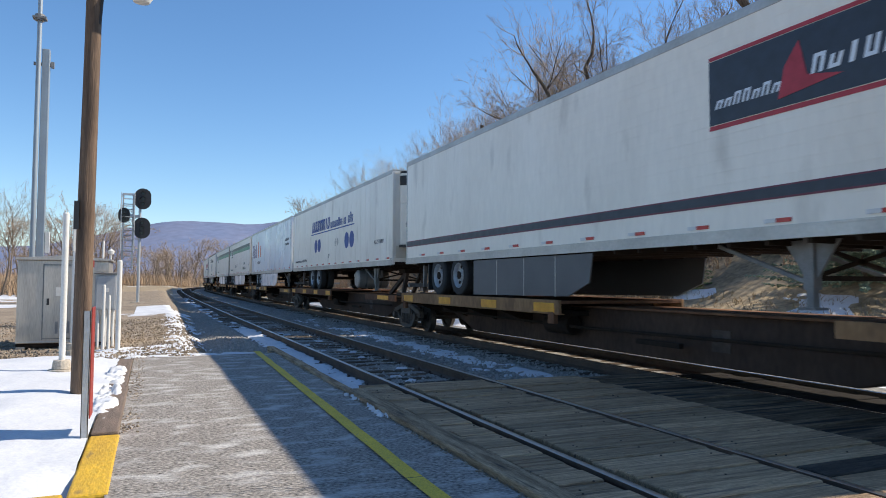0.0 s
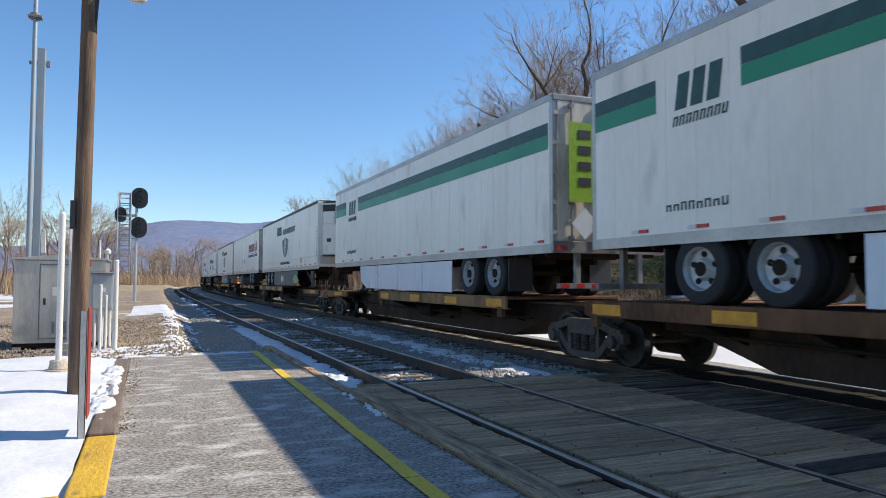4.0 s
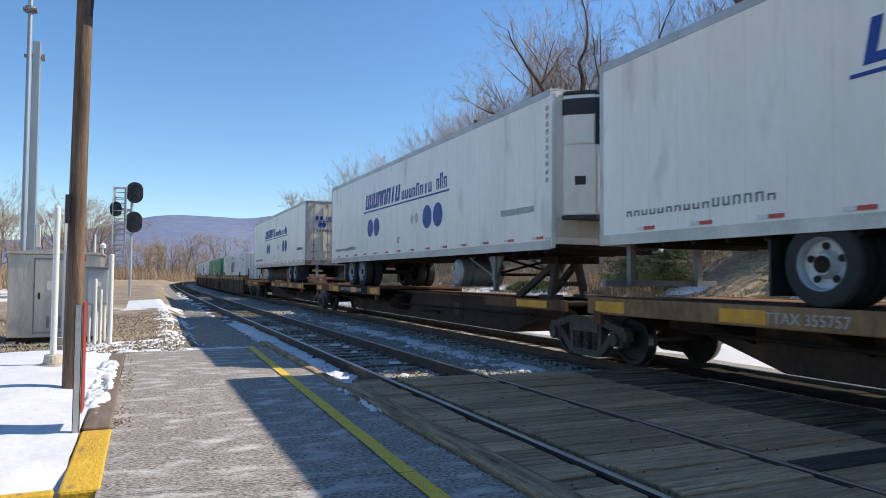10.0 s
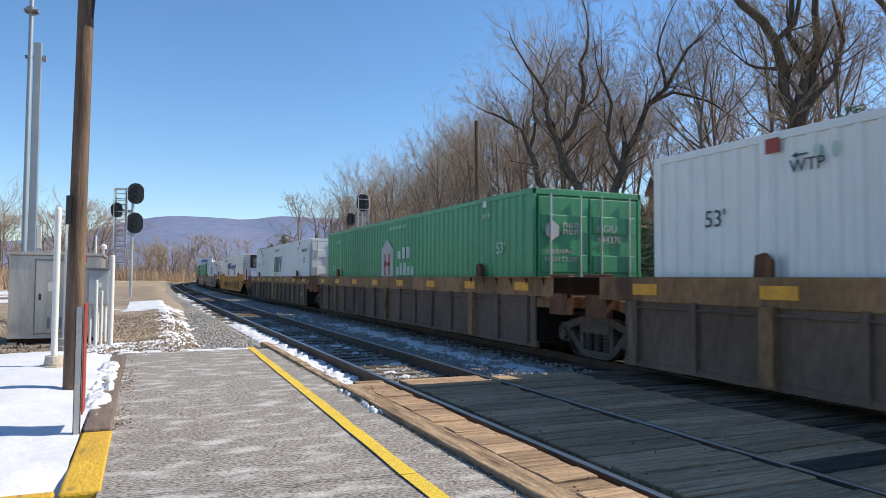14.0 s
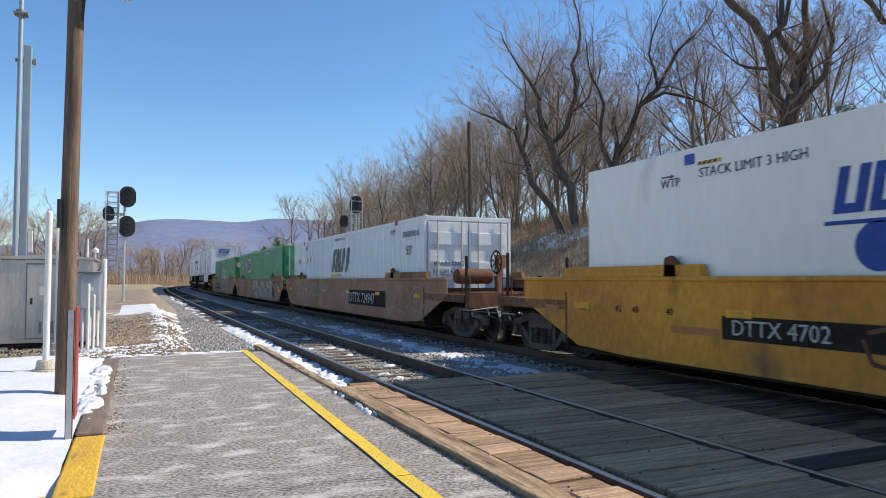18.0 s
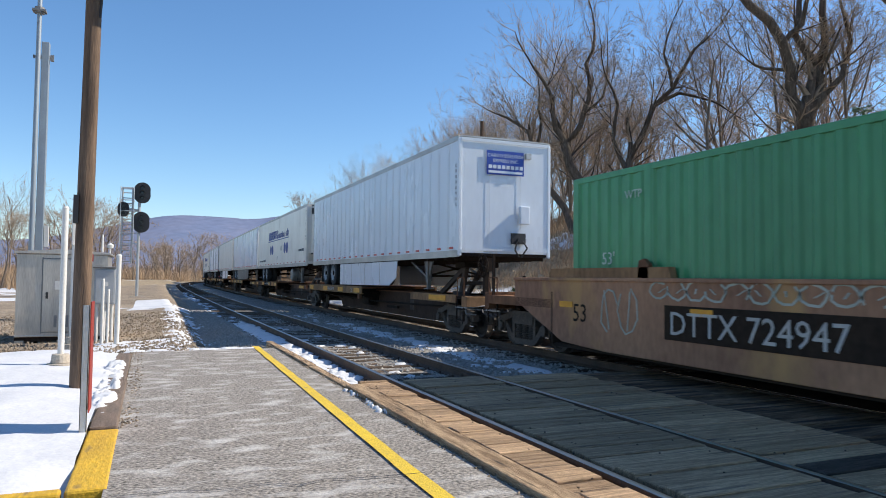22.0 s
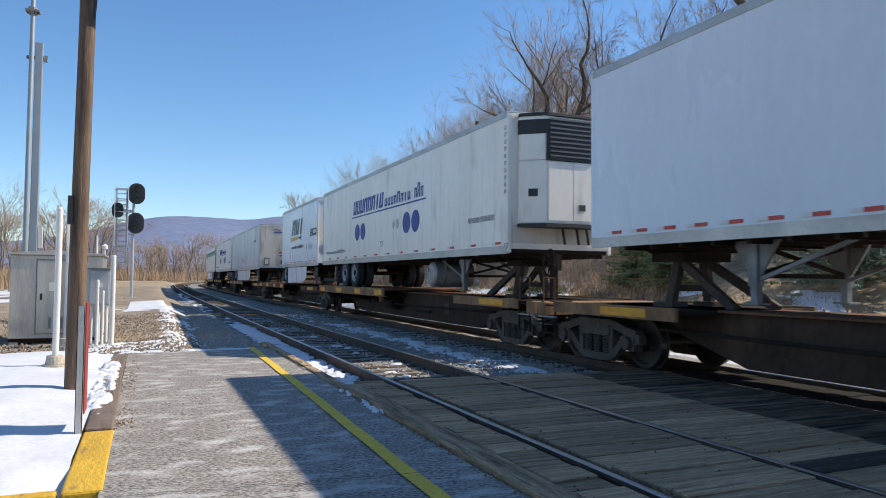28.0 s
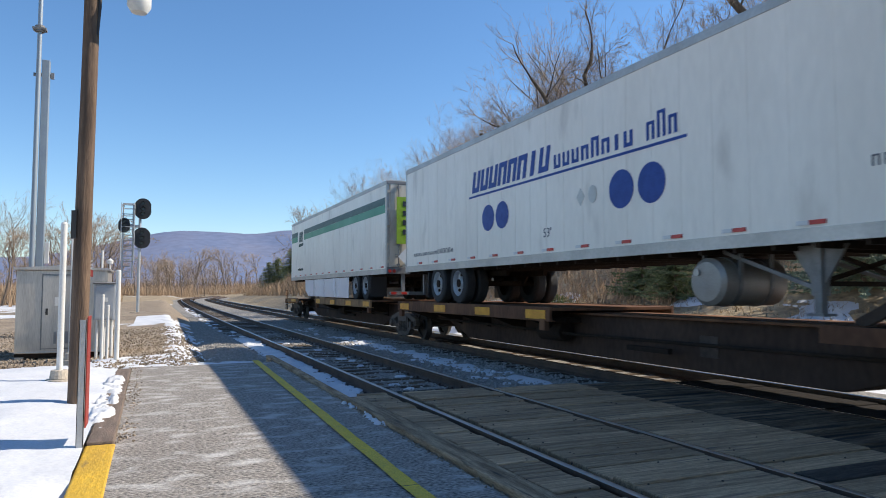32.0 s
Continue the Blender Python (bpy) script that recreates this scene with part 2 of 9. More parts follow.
WHITE_DIRTY = mat("grimy_white_trailer_paint", (0.68, 0.64, 0.56), 0.5, 0, (0.56, 0.49, 0.39), 0.8, 0.7, 9, 0.06, stretch=(1, 1, 0.3), spots=(0.30, 0.22, 0.14), spot_scale=1.8, spot_cut=0.66, spot_soft=0.1)
GREY_CONT = mat("pale_grey_container_paint", (0.74, 0.755, 0.735), 0.45, 0, (0.66, 0.675, 0.66), 0.7, 0.6, 9, 0.05, stretch=(1, 1, 0.3))
GREEN_CONT = mat("green_container_paint", (0.058, 0.295, 0.122), 0.38, 0, (0.05, 0.235, 0.103), 0.7, 0.7, 9, 0.10, stretch=(1, 1, 0.3))
ALU = mat("weathered_aluminium_rail", (0.50, 0.49, 0.47), 0.45, 0.55, (0.40, 0.39, 0.37), 2, 0.6, 20, 0.1)
NAVY = mat("blue_lettering", (0.025, 0.075, 0.33), 0.45, gloss=0.25)
DARK_LETTER = mat("dark_slate_lettering", (0.03, 0.04, 0.06), 0.45)
GREY_LETTER = mat("grey_lettering", (0.16, 0.17, 0.19), 0.5)
GREEN_STRIPE = mat("green_stripe", (0.02, 0.25, 0.13), 0.4, 0, (0.02, 0.22, 0.12), 1, 0.5)
LIME = mat("lime_green_panel", (0.30, 0.50, 0.04), 0.45)
RED_LETTER = mat("red_lettering", (0.45, 0.03, 0.05), 0.45)
ORANGE_LETTER = mat("orange_lettering", (0.75, 0.16, 0.04), 0.45)
PURPLE_LETTER = mat("purple_lettering", (0.08, 0.04, 0.20), 0.45)
GOLD_LETTER = mat("gold_lettering", (0.72, 0.42, 0.04), 0.45)
BLUE_SIGN = mat("blue_sign", (0.02, 0.07, 0.42), 0.4)
MAROON = mat("maroon_stripe", (0.16, 0.02, 0.045), 0.45)
ABF_GREEN = mat("dark_green_lettering", (0.025, 0.085, 0.075), 0.45)
TAPE_RED = mat("red_reflector", (0.55, 0.03, 0.02), 0.35)
TAPE_WHITE = mat("white_reflector", (0.75, 0.75, 0.75), 0.35)
YELLOW_PATCH = mat("yellow_reflector_patch", (0.80, 0.37, 0.012), 0.5, 0, (0.62, 0.26, 0.018), 6, 0.6)
LETTER_WHITE = mat("faded_white_lettering", (0.52, 0.50, 0.47), 0.7)
LETTER_GREEN = mat("pale_green_lettering", (0.50, 0.62, 0.54), 0.6)
GRAFFITI = mat("grey_spray_paint", (0.36, 0.33, 0.29), 0.7, 0, (0.24, 0.21, 0.19), 3, 0.6)
GRAFFITI_FACE = mat("silver_spray_paint", (0.41, 0.335, 0.265), 0.7, 0, (0.30, 0.235, 0.185), 2, 0.7)
GRAFFITI_PALE = mat("pale_spray_paint", (0.46, 0.47, 0.40), 0.7, 0, (0.33, 0.36, 0.30), 3, 0.6)
GRAFFITI_BLACK = mat("black_spray_paint", (0.035, 0.033, 0.035), 0.7)
CAR_BROWN = mat("rusty_brown_car_paint", (0.165, 0.078, 0.042), 0.8, 0, (0.10, 0.05, 0.03), 0.9, 0.8, 12, 0.25, 0.2, stretch=(1, 1, 0.5), spots=(0.26, 0.125, 0.06), spot_scale=1.3, spot_cut=0.62, spot_soft=0.1, gloss=0.2)
CAR_TAN = mat("faded_tan_car_paint", (0.36, 0.205, 0.10), 0.8, 0, (0.22, 0.125, 0.065), 1.0, 0.8, 12, 0.25, 0.2, stretch=(1, 1, 0.5), spots=(0.11, 0.062, 0.038), spot_scale=1.6, spot_cut=0.60, spot_soft=0.1, gloss=0.2)
HITCH = mat("dark_rusty_hitch_steel", (0.085, 0.058, 0.044), 0.85, 0, (0.05, 0.036, 0.03), 2.0, 0.7, 14, 0.25)
SILL_RUST = mat("sooty_rust_sill", (0.078, 0.049, 0.036), 0.85, 0, (0.046, 0.031, 0.025), 1.0, 0.8, 12, 0.25, stretch=(1, 1, 0.5), spots=(0.12, 0.07, 0.045), spot_scale=1.2, spot_cut=0.66, gloss=0.15)
CAR_ORANGE = mat("faded_orange_car_paint", (0.55, 0.22, 0.05), 0.75, 0, (0.40, 0.16, 0.05), 1.0, 0.7, 12, 0.2, 0.2)
CAR_DARK = mat("sooty_underframe_steel", (0.024, 0.018, 0.015), 0.9, 0, (0.040, 0.027, 0.019), 1.2, 0.7, 12, 0.25, gloss=0.12)
CAR_YELLOW = mat("worn_yellow_car_paint", (0.66, 0.295, 0.04), 0.75, 0, (0.52, 0.225, 0.04), 0.8, 0.8, 12, 0.18, 0.2, stretch=(1, 1, 0.6), spots=(0.17, 0.085, 0.045), spot_scale=1.4, spot_cut=0.63, spot_soft=0.09, gloss=0.25)
WELL_BROWN = mat("faded_red_brown_well_side", (0.38, 0.205, 0.12), 0.78, 0, (0.26, 0.137, 0.085), 0.8, 0.8, 12, 0.2, 0.2, stretch=(1, 1, 0.5), spots=(0.46, 0.265, 0.115), spot_scale=0.9, spot_cut=0.63, spot_soft=0.05, gloss=0.25)
WELL_GREY = mat("dusty_brown_well_side", (0.175, 0.122, 0.092), 0.85, 0, (0.115, 0.08, 0.062), 0.9, 0.8, 12, 0.2, 0.2, stretch=(1, 1, 0.4), spots=(0.24, 0.17, 0.12), spot_scale=1.1, spot_cut=0.66, gloss=0.15)
TRUCK = mat("grimy_cast_steel", (0.060, 0.049, 0.041), 0.75, 0, (0.105, 0.083, 0.066), 4, 0.8, 20, 0.3, gloss=0.35)
WHEEL = mat("worn_wheel_steel", (0.06, 0.05, 0.044), 0.6, 0.5, (0.04, 0.034, 0.03), 6, 0.6, 20, 0.2)
TREAD = mat("worn_wheel_tread", (0.30, 0.28, 0.26), 0.38, 1.0)
TYRE = mat("black_rubber", (0.022, 0.022, 0.023), 0.85, 0, (0.035, 0.034, 0.033), 5, 0.6, 20, 0.15)
RIM = mat("white_wheel_rim", (0.50, 0.52, 0.53), 0.45, 0.3, (0.36, 0.37, 0.38), 8, 0.6)
SKIRT_GREY = mat("dark_grey_skirt", (0.10, 0.105, 0.115), 0.5, 0, (0.08, 0.085, 0.09), 1, 0.5)
BOX_GREY = mat("grey_enamel_box", (0.42, 0.43, 0.44), 0.45, 0, (0.34, 0.35, 0.36), 3, 0.6, 30, 0.08)
STEEL_GREY = mat("grey_painted_steel", (0.26, 0.26, 0.265), 0.6, 0.2, (0.15, 0.15, 0.15), 4, 0.6)
TANK = mat("dull_tank_metal", (0.34, 0.33, 0.31), 0.5, 0.4, (0.26, 0.24, 0.22), 3, 0.6)


# ---- mesh tools ----
class Shape:
    """Vertices and faces of one mesh."""

    def __init__(self):
        self.v, self.f = [], []

    def add(self, verts, faces):
        n = len(self.v)
        self.v.extend(verts)
        self.f.extend([tuple(i + n for i in f) for f in faces])
        return self

    def box(self, x0, x1, y0, y1, z0, z1):
        v = [(x, y, z) for z in (z0, z1) for y in (y0, y1) for x in (x0, x1)]
        return self.add(v, [(0, 2, 3, 1), (4, 5, 7, 6), (0, 1, 5, 4), (2, 6, 7, 3), (0, 4, 6, 2), (1, 3, 7, 5)])

    def prism(self, outline, axis, a, b):
        """A flat outline pulled along an axis from a to b. x: outline is (y, z); y: (x, z); z: (x, y)."""
        n = len(outline)

        def at(p, s):
            return (s, p[0], p[1]) if axis == "x" else (p[0], s, p[1]) if axis == "y" else (p[0], p[1], s)

        v = [at(p, a) for p in outline] + [at(p, b) for p in outline]
        f = [(i, (i + 1) % n, n + (i + 1) % n, n + i) for i in range(n)]
        return self.add(v, f + [tuple(range(n))[::-1], tuple(range(n, 2 * n))])

    def rod(self, p, q, r, r2=None, n=8, caps=True):
        p, q = Vector(p), Vector(q)
        r2 = r if r2 is None else r2
        w = (q - p).normalized()
        u = w.orthogonal().normalized()
        k = w.cross(u)
        ring = [(math.cos(2 * math.pi * i / n), math.sin(2 * math.pi * i / n)) for i in range(n)]
        v = [tuple(p + (u * c + k * s) * r) for c, s in ring] + [tuple(q + (u * c + k * s) * r2) for c, s in ring]
        f = [(i, (i + 1) % n, n + (i + 1) % n, n + i) for i in range(n)]
        if caps:
            f += [tuple(range(n))[::-1], tuple(range(n, 2 * n))]
        return self.add(v, f)

    def bar(self, p, q, w, h):
        """A straight square bar from p to q."""
        p, q = Vector(p), Vector(q)
        d = (q - p).normalized()
        up = Vector((0, 0, 1)) if abs(d.z) < 0.95 else Vector((0, 1, 0))
        s = d.cross(up).normalized()
        u = s.cross(d)
        v = [tuple(e + s * (a * w / 2) + u * (b * h / 2)) for e in (p, q) for a, b in ((-1, -1), (1, -1), (1, 1), (-1, 1))]
        return self.add(v, [(3, 2, 1, 0), (4, 5, 6, 7), (0, 1, 5, 4), (1, 2, 6, 5), (2, 3, 7, 6), (3, 0, 4, 7)])

    def lathe(self, profile, n=24, axis="x", at=(0, 0, 0)):
        """A profile of (along, radius) turned about an axis."""
        v, f, m = [], [], len(profile)
        for i in range(n):
            c, s = math.cos(2 * math.pi * i / n), math.sin(2 * math.pi * i / n)
            for a, r in profile:
                p = (a, r * c, r * s) if axis == "x" else (r * c, a, r * s) if axis == "y" else (r * c, r * s, a)
                v.append((p[0] + at[0], p[1] + at[1], p[2] + at[2]))
        for i in range(n):
            for j in range(m - 1):
                f.append((i * m + j, ((i + 1) % n) * m + j, ((i + 1) % n) * m + j + 1, i * m + j + 1))
        return self.add(v, f)

    def tube(self, pts, r, n=6):
        for p, q in zip(pts, pts[1:]):
            self.rod(p, q, r, n=n)
        return self

    def mesh(self, name):
        me = bpy.data.meshes.new(name)
        me.from_pydata(self.v, [], self.f)
        bm = bmesh.new()
        bm.from_mesh(me)
        bmesh.ops.recalc_face_normals(bm, faces=bm.faces)
        bm.to_mesh(me)
        bm.free()
        return me


def smooth(me, degrees=35):
    me.polygons.foreach_set("use_smooth", [True] * len(me.polygons))
    me.set_sharp_from_angle(angle=radians(degrees))


def part(name, shape, material, parent=None, label="", bevel=0.0, soft=False, kind=""):
    """Links a shape as one mesh object, under a thing where one is given."""
    if isinstance(shape, list):
        made = [part(name, q, material, parent, label, bevel, soft, kind) for q in shape]
        return made[0]
    me = shape if isinstance(shape, bpy.types.Mesh) else shape.mesh(name)
    if not me.materials:
        me.materials.append(material)
    if soft:
        smooth(me)
    ob = new(name, me)
    if parent is not None:
        ob.parent = parent
    if bevel:
        b = ob.modifiers.new("bevel", "BEVEL")
        b.width, b.segments, b.limit_method, b.angle_limit = bevel, 2, "ANGLE", radians(40)
    return tagged(ob, label, kind=kind)


def thing(name, at, label, category, group="", kind=""):
    ob = new(name)
    ob.empty_display_size = 0.2
    ob.matrix_world = at if isinstance(at, Matrix) else pose(*at)
    return tagged(ob, label, category, group, kind)


LETTERS = {}


def lettering(text, height):
    """A thin mesh of the built-in font in the local x, y plane; its capitals are as high as given."""
    key = (text, height)
    if key not in LETTERS:
        cu = bpy.data.curves.new("lettering", "FONT")
        cu.body, cu.size, cu.extrude, cu.resolution_u = text, height / 0.7, 0.002, 2
        tmp = bpy.data.objects.new("lettering", cu)
        scene.collection.objects.link(tmp)
        bpy.context.view_layer.update()
        me = bpy.data.meshes.new_from_object(tmp.evaluated_get(bpy.context.evaluated_depsgraph_get()))
        bpy.data.objects.remove(tmp)
        me.materials.clear()
        LETTERS[key] = me
    return LETTERS[key].copy()


def rnd(a, b):
    return random.uniform(a, b)


# ---- ground ----
NEAR, FAR_TRACK, GAUGE = 3.885, 8.155, 1.435     # centre lines of the two tracks at the platform


def bend(y):
    """How far the line has turned to the right at y."""
    return max(y - 30.0, 0.0) ** 2 / 6200.0 + max(y - 115.0, 0.0) ** 2 / 900.0


def heading(y):
    return math.degrees(math.atan(max(y - 30.0, 0.0) / 3100.0 + max(y - 115.0, 0.0) / 450.0))


def ease(a, b, t):
    t = min(max((t - a) / (b - a), 0.0), 1.0)
    return t * t * (3 - 2 * t)


def ground_z(x, y):
    u = x - bend(min(y, 160))
    z = -0.22 + 0.36 * ease(15, 42, y)
    z -= 0.45 * ease(0.6, 2.0, u) * (1 - ease(12.0, 14.0, u)) * (1 - ease(300, 420, y))
    fade = 1 - 0.85 * ease(140, 200, y)
    z += fade * (0.5 * ease(11, 17, u) + 4.4 * ease(17, 29, u) + 0.035 * max(min(u, 90) - 29, 0))
    z += 0.25 * noise.noise((x * 0.13, y * 0.13, 3.0)) * ease(13, 18, abs(u - 2) + 2)
    return z


def axis_steps(parts):
    out = []
    for a, b, s in parts:
        n = max(int(round((b - a) / s)), 1)
        out += [a + (b - a) * i / n for i in range(n)]
    return out + [parts[-1][1]]


def sheet(name, xs, ys, height, material, label="", category="", kind="structure", soft=True):
    s = Shape()
    s.v = [(x, y, height(x, y)) for y in ys for x in xs]
    n = len(xs)
    s.f = [(j * n + i, j * n + i + 1, (j + 1) * n + i + 1, (j + 1) * n + i) for j in range(len(ys) - 1) for i in range(n - 1)]
    me = bpy.data.meshes.new(name)
    me.from_pydata(s.v, [], s.f)
    me.materials.append(material)
    if soft:
        me.polygons.foreach_set("use_smooth", [True] * len(me.polygons))
    return tagged(new(name, me), label, category, kind=kind)


sheet("ground", axis_steps([(-2600, -300, 230), (-300, -40, 20), (-40, 60, 1.6), (60, 200, 10), (200, 2600, 200)]),
      axis_steps([(-400, -40, 30), (-40, 140, 2.2), (140, 420, 14), (420, 4700, 300)]), ground_z, FIELD,
      "dry winter grass with patches of old snow", "ground")
sheet("gravel_yard", axis_steps([(-16, 1.9, 0.45)]), axis_steps([(14.0, 40, 0.5), (40, 90, 2)]),
      lambda x, y: ground_z(x, y) + 0.02 + 0.035 * noise.noise((x * 1.3, y * 1.3, 0)) + 0.5 * ease(-1.6, 1.9, x) * 0.3 - 0.25 * ease(-13, -16, x), GRAVEL,
      "brown gravel and dirt beside the line", "gravel")


def ballast_z(u, y):
    """Height of the stone bed, by the distance u from the near track's centre line."""
    z = -0.175
    z -= 0.42 * ease(-2.0, -3.9, u) + 0.55 * ease(6.4, 8.6, u)
    return z + 0.02 * noise.noise((u * 2.2, y * 2.2, 1.0))


bed = sheet("ballast", axis_steps([(-4.0, 8.6, 0.25)]), axis_steps([(-40, 8, 3), (8, 60, 0.5), (60, 620, 5)]), ballast_z, BALLAST,
            "grey crushed-stone railway ballast", "ballast")
for v in bed.data.vertices:
    v.co.x += NEAR + bend(v.co.y)


def scatter_stones(name, count, place, size, material, label):
    s = Shape()
    for _ in range(count):
        x, y, z = place()
        r = size * rnd(0.6, 1.5)
        a, b, c = rnd(0.7, 1.3), rnd(0.7, 1.3), rnd(0.5, 0.9)
        q = Euler((rnd(0, 6), rnd(0, 6), rnd(0, 6))).to_matrix()
        pts = [q @ Vector(p) for p in ((r * a, 0, 0), (-r * a, 0, 0), (0, r * b, 0), (0, -r * b, 0), (0, 0, r * c), (0, 0, -r * c))]
        s.add([(x + p.x, y + p.y, z + p.z) for p in pts], [(0, 2, 4), (2, 1, 4), (1, 3, 4), (3, 0, 4), (2, 0, 5), (1, 2, 5), (3, 1, 5), (0, 3, 5)])
    me = bpy.data.meshes.new(name)
    me.from_pydata(s.v, [], s.f)
    me.materials.append(material)
    return tagged(new(name, me), label, "stones", kind="stuff")


def on_shoulder():
    y = 14.5 + 30 * random.random() ** 1.7
    u = rnd(-3.4, -1.45)
    return NEAR + u + bend(y), y, ballast_z(u, y) + 0.005


def between_tracks():
    y = 9.5 + 28 * random.random() ** 1.6
    u = rnd(0.9, 3.35)
    return NEAR + u + bend(y), y, ballast_z(u, y) + 0.005


def in_cribs():
    y = 9.5 + 18 * random.random() ** 1.4
    u = rnd(-1.3, 1.3)
    return NEAR + u, y, ballast_z(u, y)


def in_yard():
    y = 14.2 + 14 * random.random() ** 1.4
    x = rnd(-4.5, 1.2)
    return x, y, ground_z(x, y) + 0.03 + 0.15 * ease(-1.6, 1.9, x)


scatter_stones("ballast_stones", 13000, on_shoulder, 0.034, STONE, "loose grey ballast stones on the shoulder")
scatter_stones("ballast_stones", 3600, between_tracks, 0.032, STONE, "loose grey ballast stones between the tracks")
scatter_stones("ballast_stones", 1500, in_cribs, 0.032, STONE, "loose grey ballast stones between the ties")
scatter_stones("gravel_stones", 6000, in_yard, 0.03, GRAVEL, "loose brown gravel beside the platform end")


def along_edge():
    return rnd(2.36, 2.44) + (0.05 if random.random() < 0.15 else 0), rnd(3.0, 15.0), PLAT_Z - 0.004


def beside_kerb():
    return rnd(-0.27, -0.10) + rnd(-0.05, 0.05), rnd(7.4, 14.6), PLAT_Z - 0.004


# ---- snow ----
def snow_patch(x0, x1, y0, y1, base, thick, seed, step=0.12, fill=0.0, bend_it=False, rough=1.2):
    xs, ys = axis_steps([(x0, x1, step)]), axis_steps([(y0, y1, step * 1.4)])

    def height(x, y):
        e = min((x - x0) / (x1 - x0), (x1 - x) / (x1 - x0)) * 2
        g = min((y - y0) / (y1 - y0), (y1 - y) / (y1 - y0)) * 2
        n = noise.fractal((x * rough, y * rough, seed), 0.8, 2.1, 4)
        v = min(e * 4, g * 6, 1.0) - 1.0 + n * 1.1 + fill
        return base(x, y) + max(min(v, 0.55), -0.3) * thick

    ob = sheet("snow", xs, ys, height, SNOW, "patch of old white snow", "snow", kind="stuff")
    if bend_it:
        for v in ob.data.vertices:
            v.co.x += bend(v.co.y)
    return ob


# ---- platform ----
PLAT_Z = -0.05
s = Shape()
xs, ys = axis_steps([(-0.26, 2.40, 0.19)]), axis_steps([(-9, 4, 1), (4, 14.9, 0.35)])
plat = sheet("platform", xs, ys, lambda x, y: PLAT_Z + 0.008 * noise.noise((x, y * 0.6, 0)) - 0.06 * ease(14.6, 14.95, y), ASPHALT,
             "worn grey asphalt station platform with whitish stains", "platform")
edge = Shape().box(-0.26, 2.40, -9, 14.75, -0.6, PLAT_Z - 0.03)
part("platform_base", edge, ASPHALT, plat)
s = Shape()
n = 44
for i in range(n + 1):
    y = -4 + 18.9 * i / n
    xa = 1.775 + 0.0215 * (y - 4.3) + 0.012 * noise.noise((0, y * 1.3, 0))
    s.v += [(xa, y, PLAT_Z + 0.012), (xa + 0.13 + 0.012 * noise.noise((4, y * 1.7, 0)), y, PLAT_Z + 0.012)]
s.f = [(2 * i, 2 * i + 1, 2 * i + 3, 2 * i + 2) for i in range(n)]
part("warning_line", s, YELLOW_LINE, plat, "worn yellow safety line painted on the platform")
# timber edging along the track side
for i, (y0, y1) in enumerate(((-9.0, -1.2), (-1.18, 3.6), (3.62, 9.0), (9.03, 11.3), (11.33, 15.7))):
    far = y0 > 7.2
    t = Shape().box(2.42 + rnd(-0.01, 0.01), (2.56 if far else 2.655) + rnd(-0.01, 0.005), y0, y1, -0.3, (-0.015 if far else 0.005) + rnd(-0.012, 0.008))
    tagged(part("platform_edge_timber", t, TIMBER, None, "weathered brown timber edging the platform", bevel=0.015), category="timber", group="platform edge timbers")
# crack across the platform
s = Shape()
pts = [(-0.2 + 0.2 * i, 5.10 - 0.02 * i + 0.12 * noise.noise((i * 0.9, 0, 5)), PLAT_Z + 0.013) for i in range(12)]
for i, (x, y, z) in enumerate(pts):
    w = 0.003 + 0.004 * random.random()
    s.v += [(x, y - w, z), (x, y + w, z)]
s.f = [(2 * i, 2 * i + 2, 2 * i + 3, 2 * i + 1) for i in range(len(pts) - 1)]
part("crack", s, BLACK, plat, "dark crack in the asphalt")
scatter_stones("edge_rubble", 900, along_edge, 0.017, GRAVEL, "crumbled asphalt and dirt along the timber edging")
scatter_stones("edge_rubble", 380, beside_kerb, 0.016, GRAVEL, "crumbled asphalt and dirt along the kerb")
# kerbs on the field side
k = Shape().box(-0.5, -0.235, 5.33, 7.33, -0.4, -0.04)
tagged(part("yellow_kerb", k, YELLOW_KERB, None, "timber kerb painted yellow, chipped", bevel=0.02), category="kerb")
k = Shape().box(-6.0, -0.52, 5.30, 5.43, -0.4, -0.04)
tagged(part("yellow_kerb", k, YELLOW_KERB, None, "long yellow painted kerb edging the snow", bevel=0.02), category="kerb")
k = Shape()
k.box(-0.50, -0.25, 7.36, 10.6, -0.4, -0.02).box(-0.52, -0.27, 10.63, 14.2, -0.4, -0.03)
tagged(part("timber_kerb", k, KERB_WOOD, None, "dark rotten timber kerb beside the platform", bevel=0.02), category="kerb")

# ---- tracks ----
ys_rail = axis_steps([(-40, 30, 10), (30, 620, 8)])


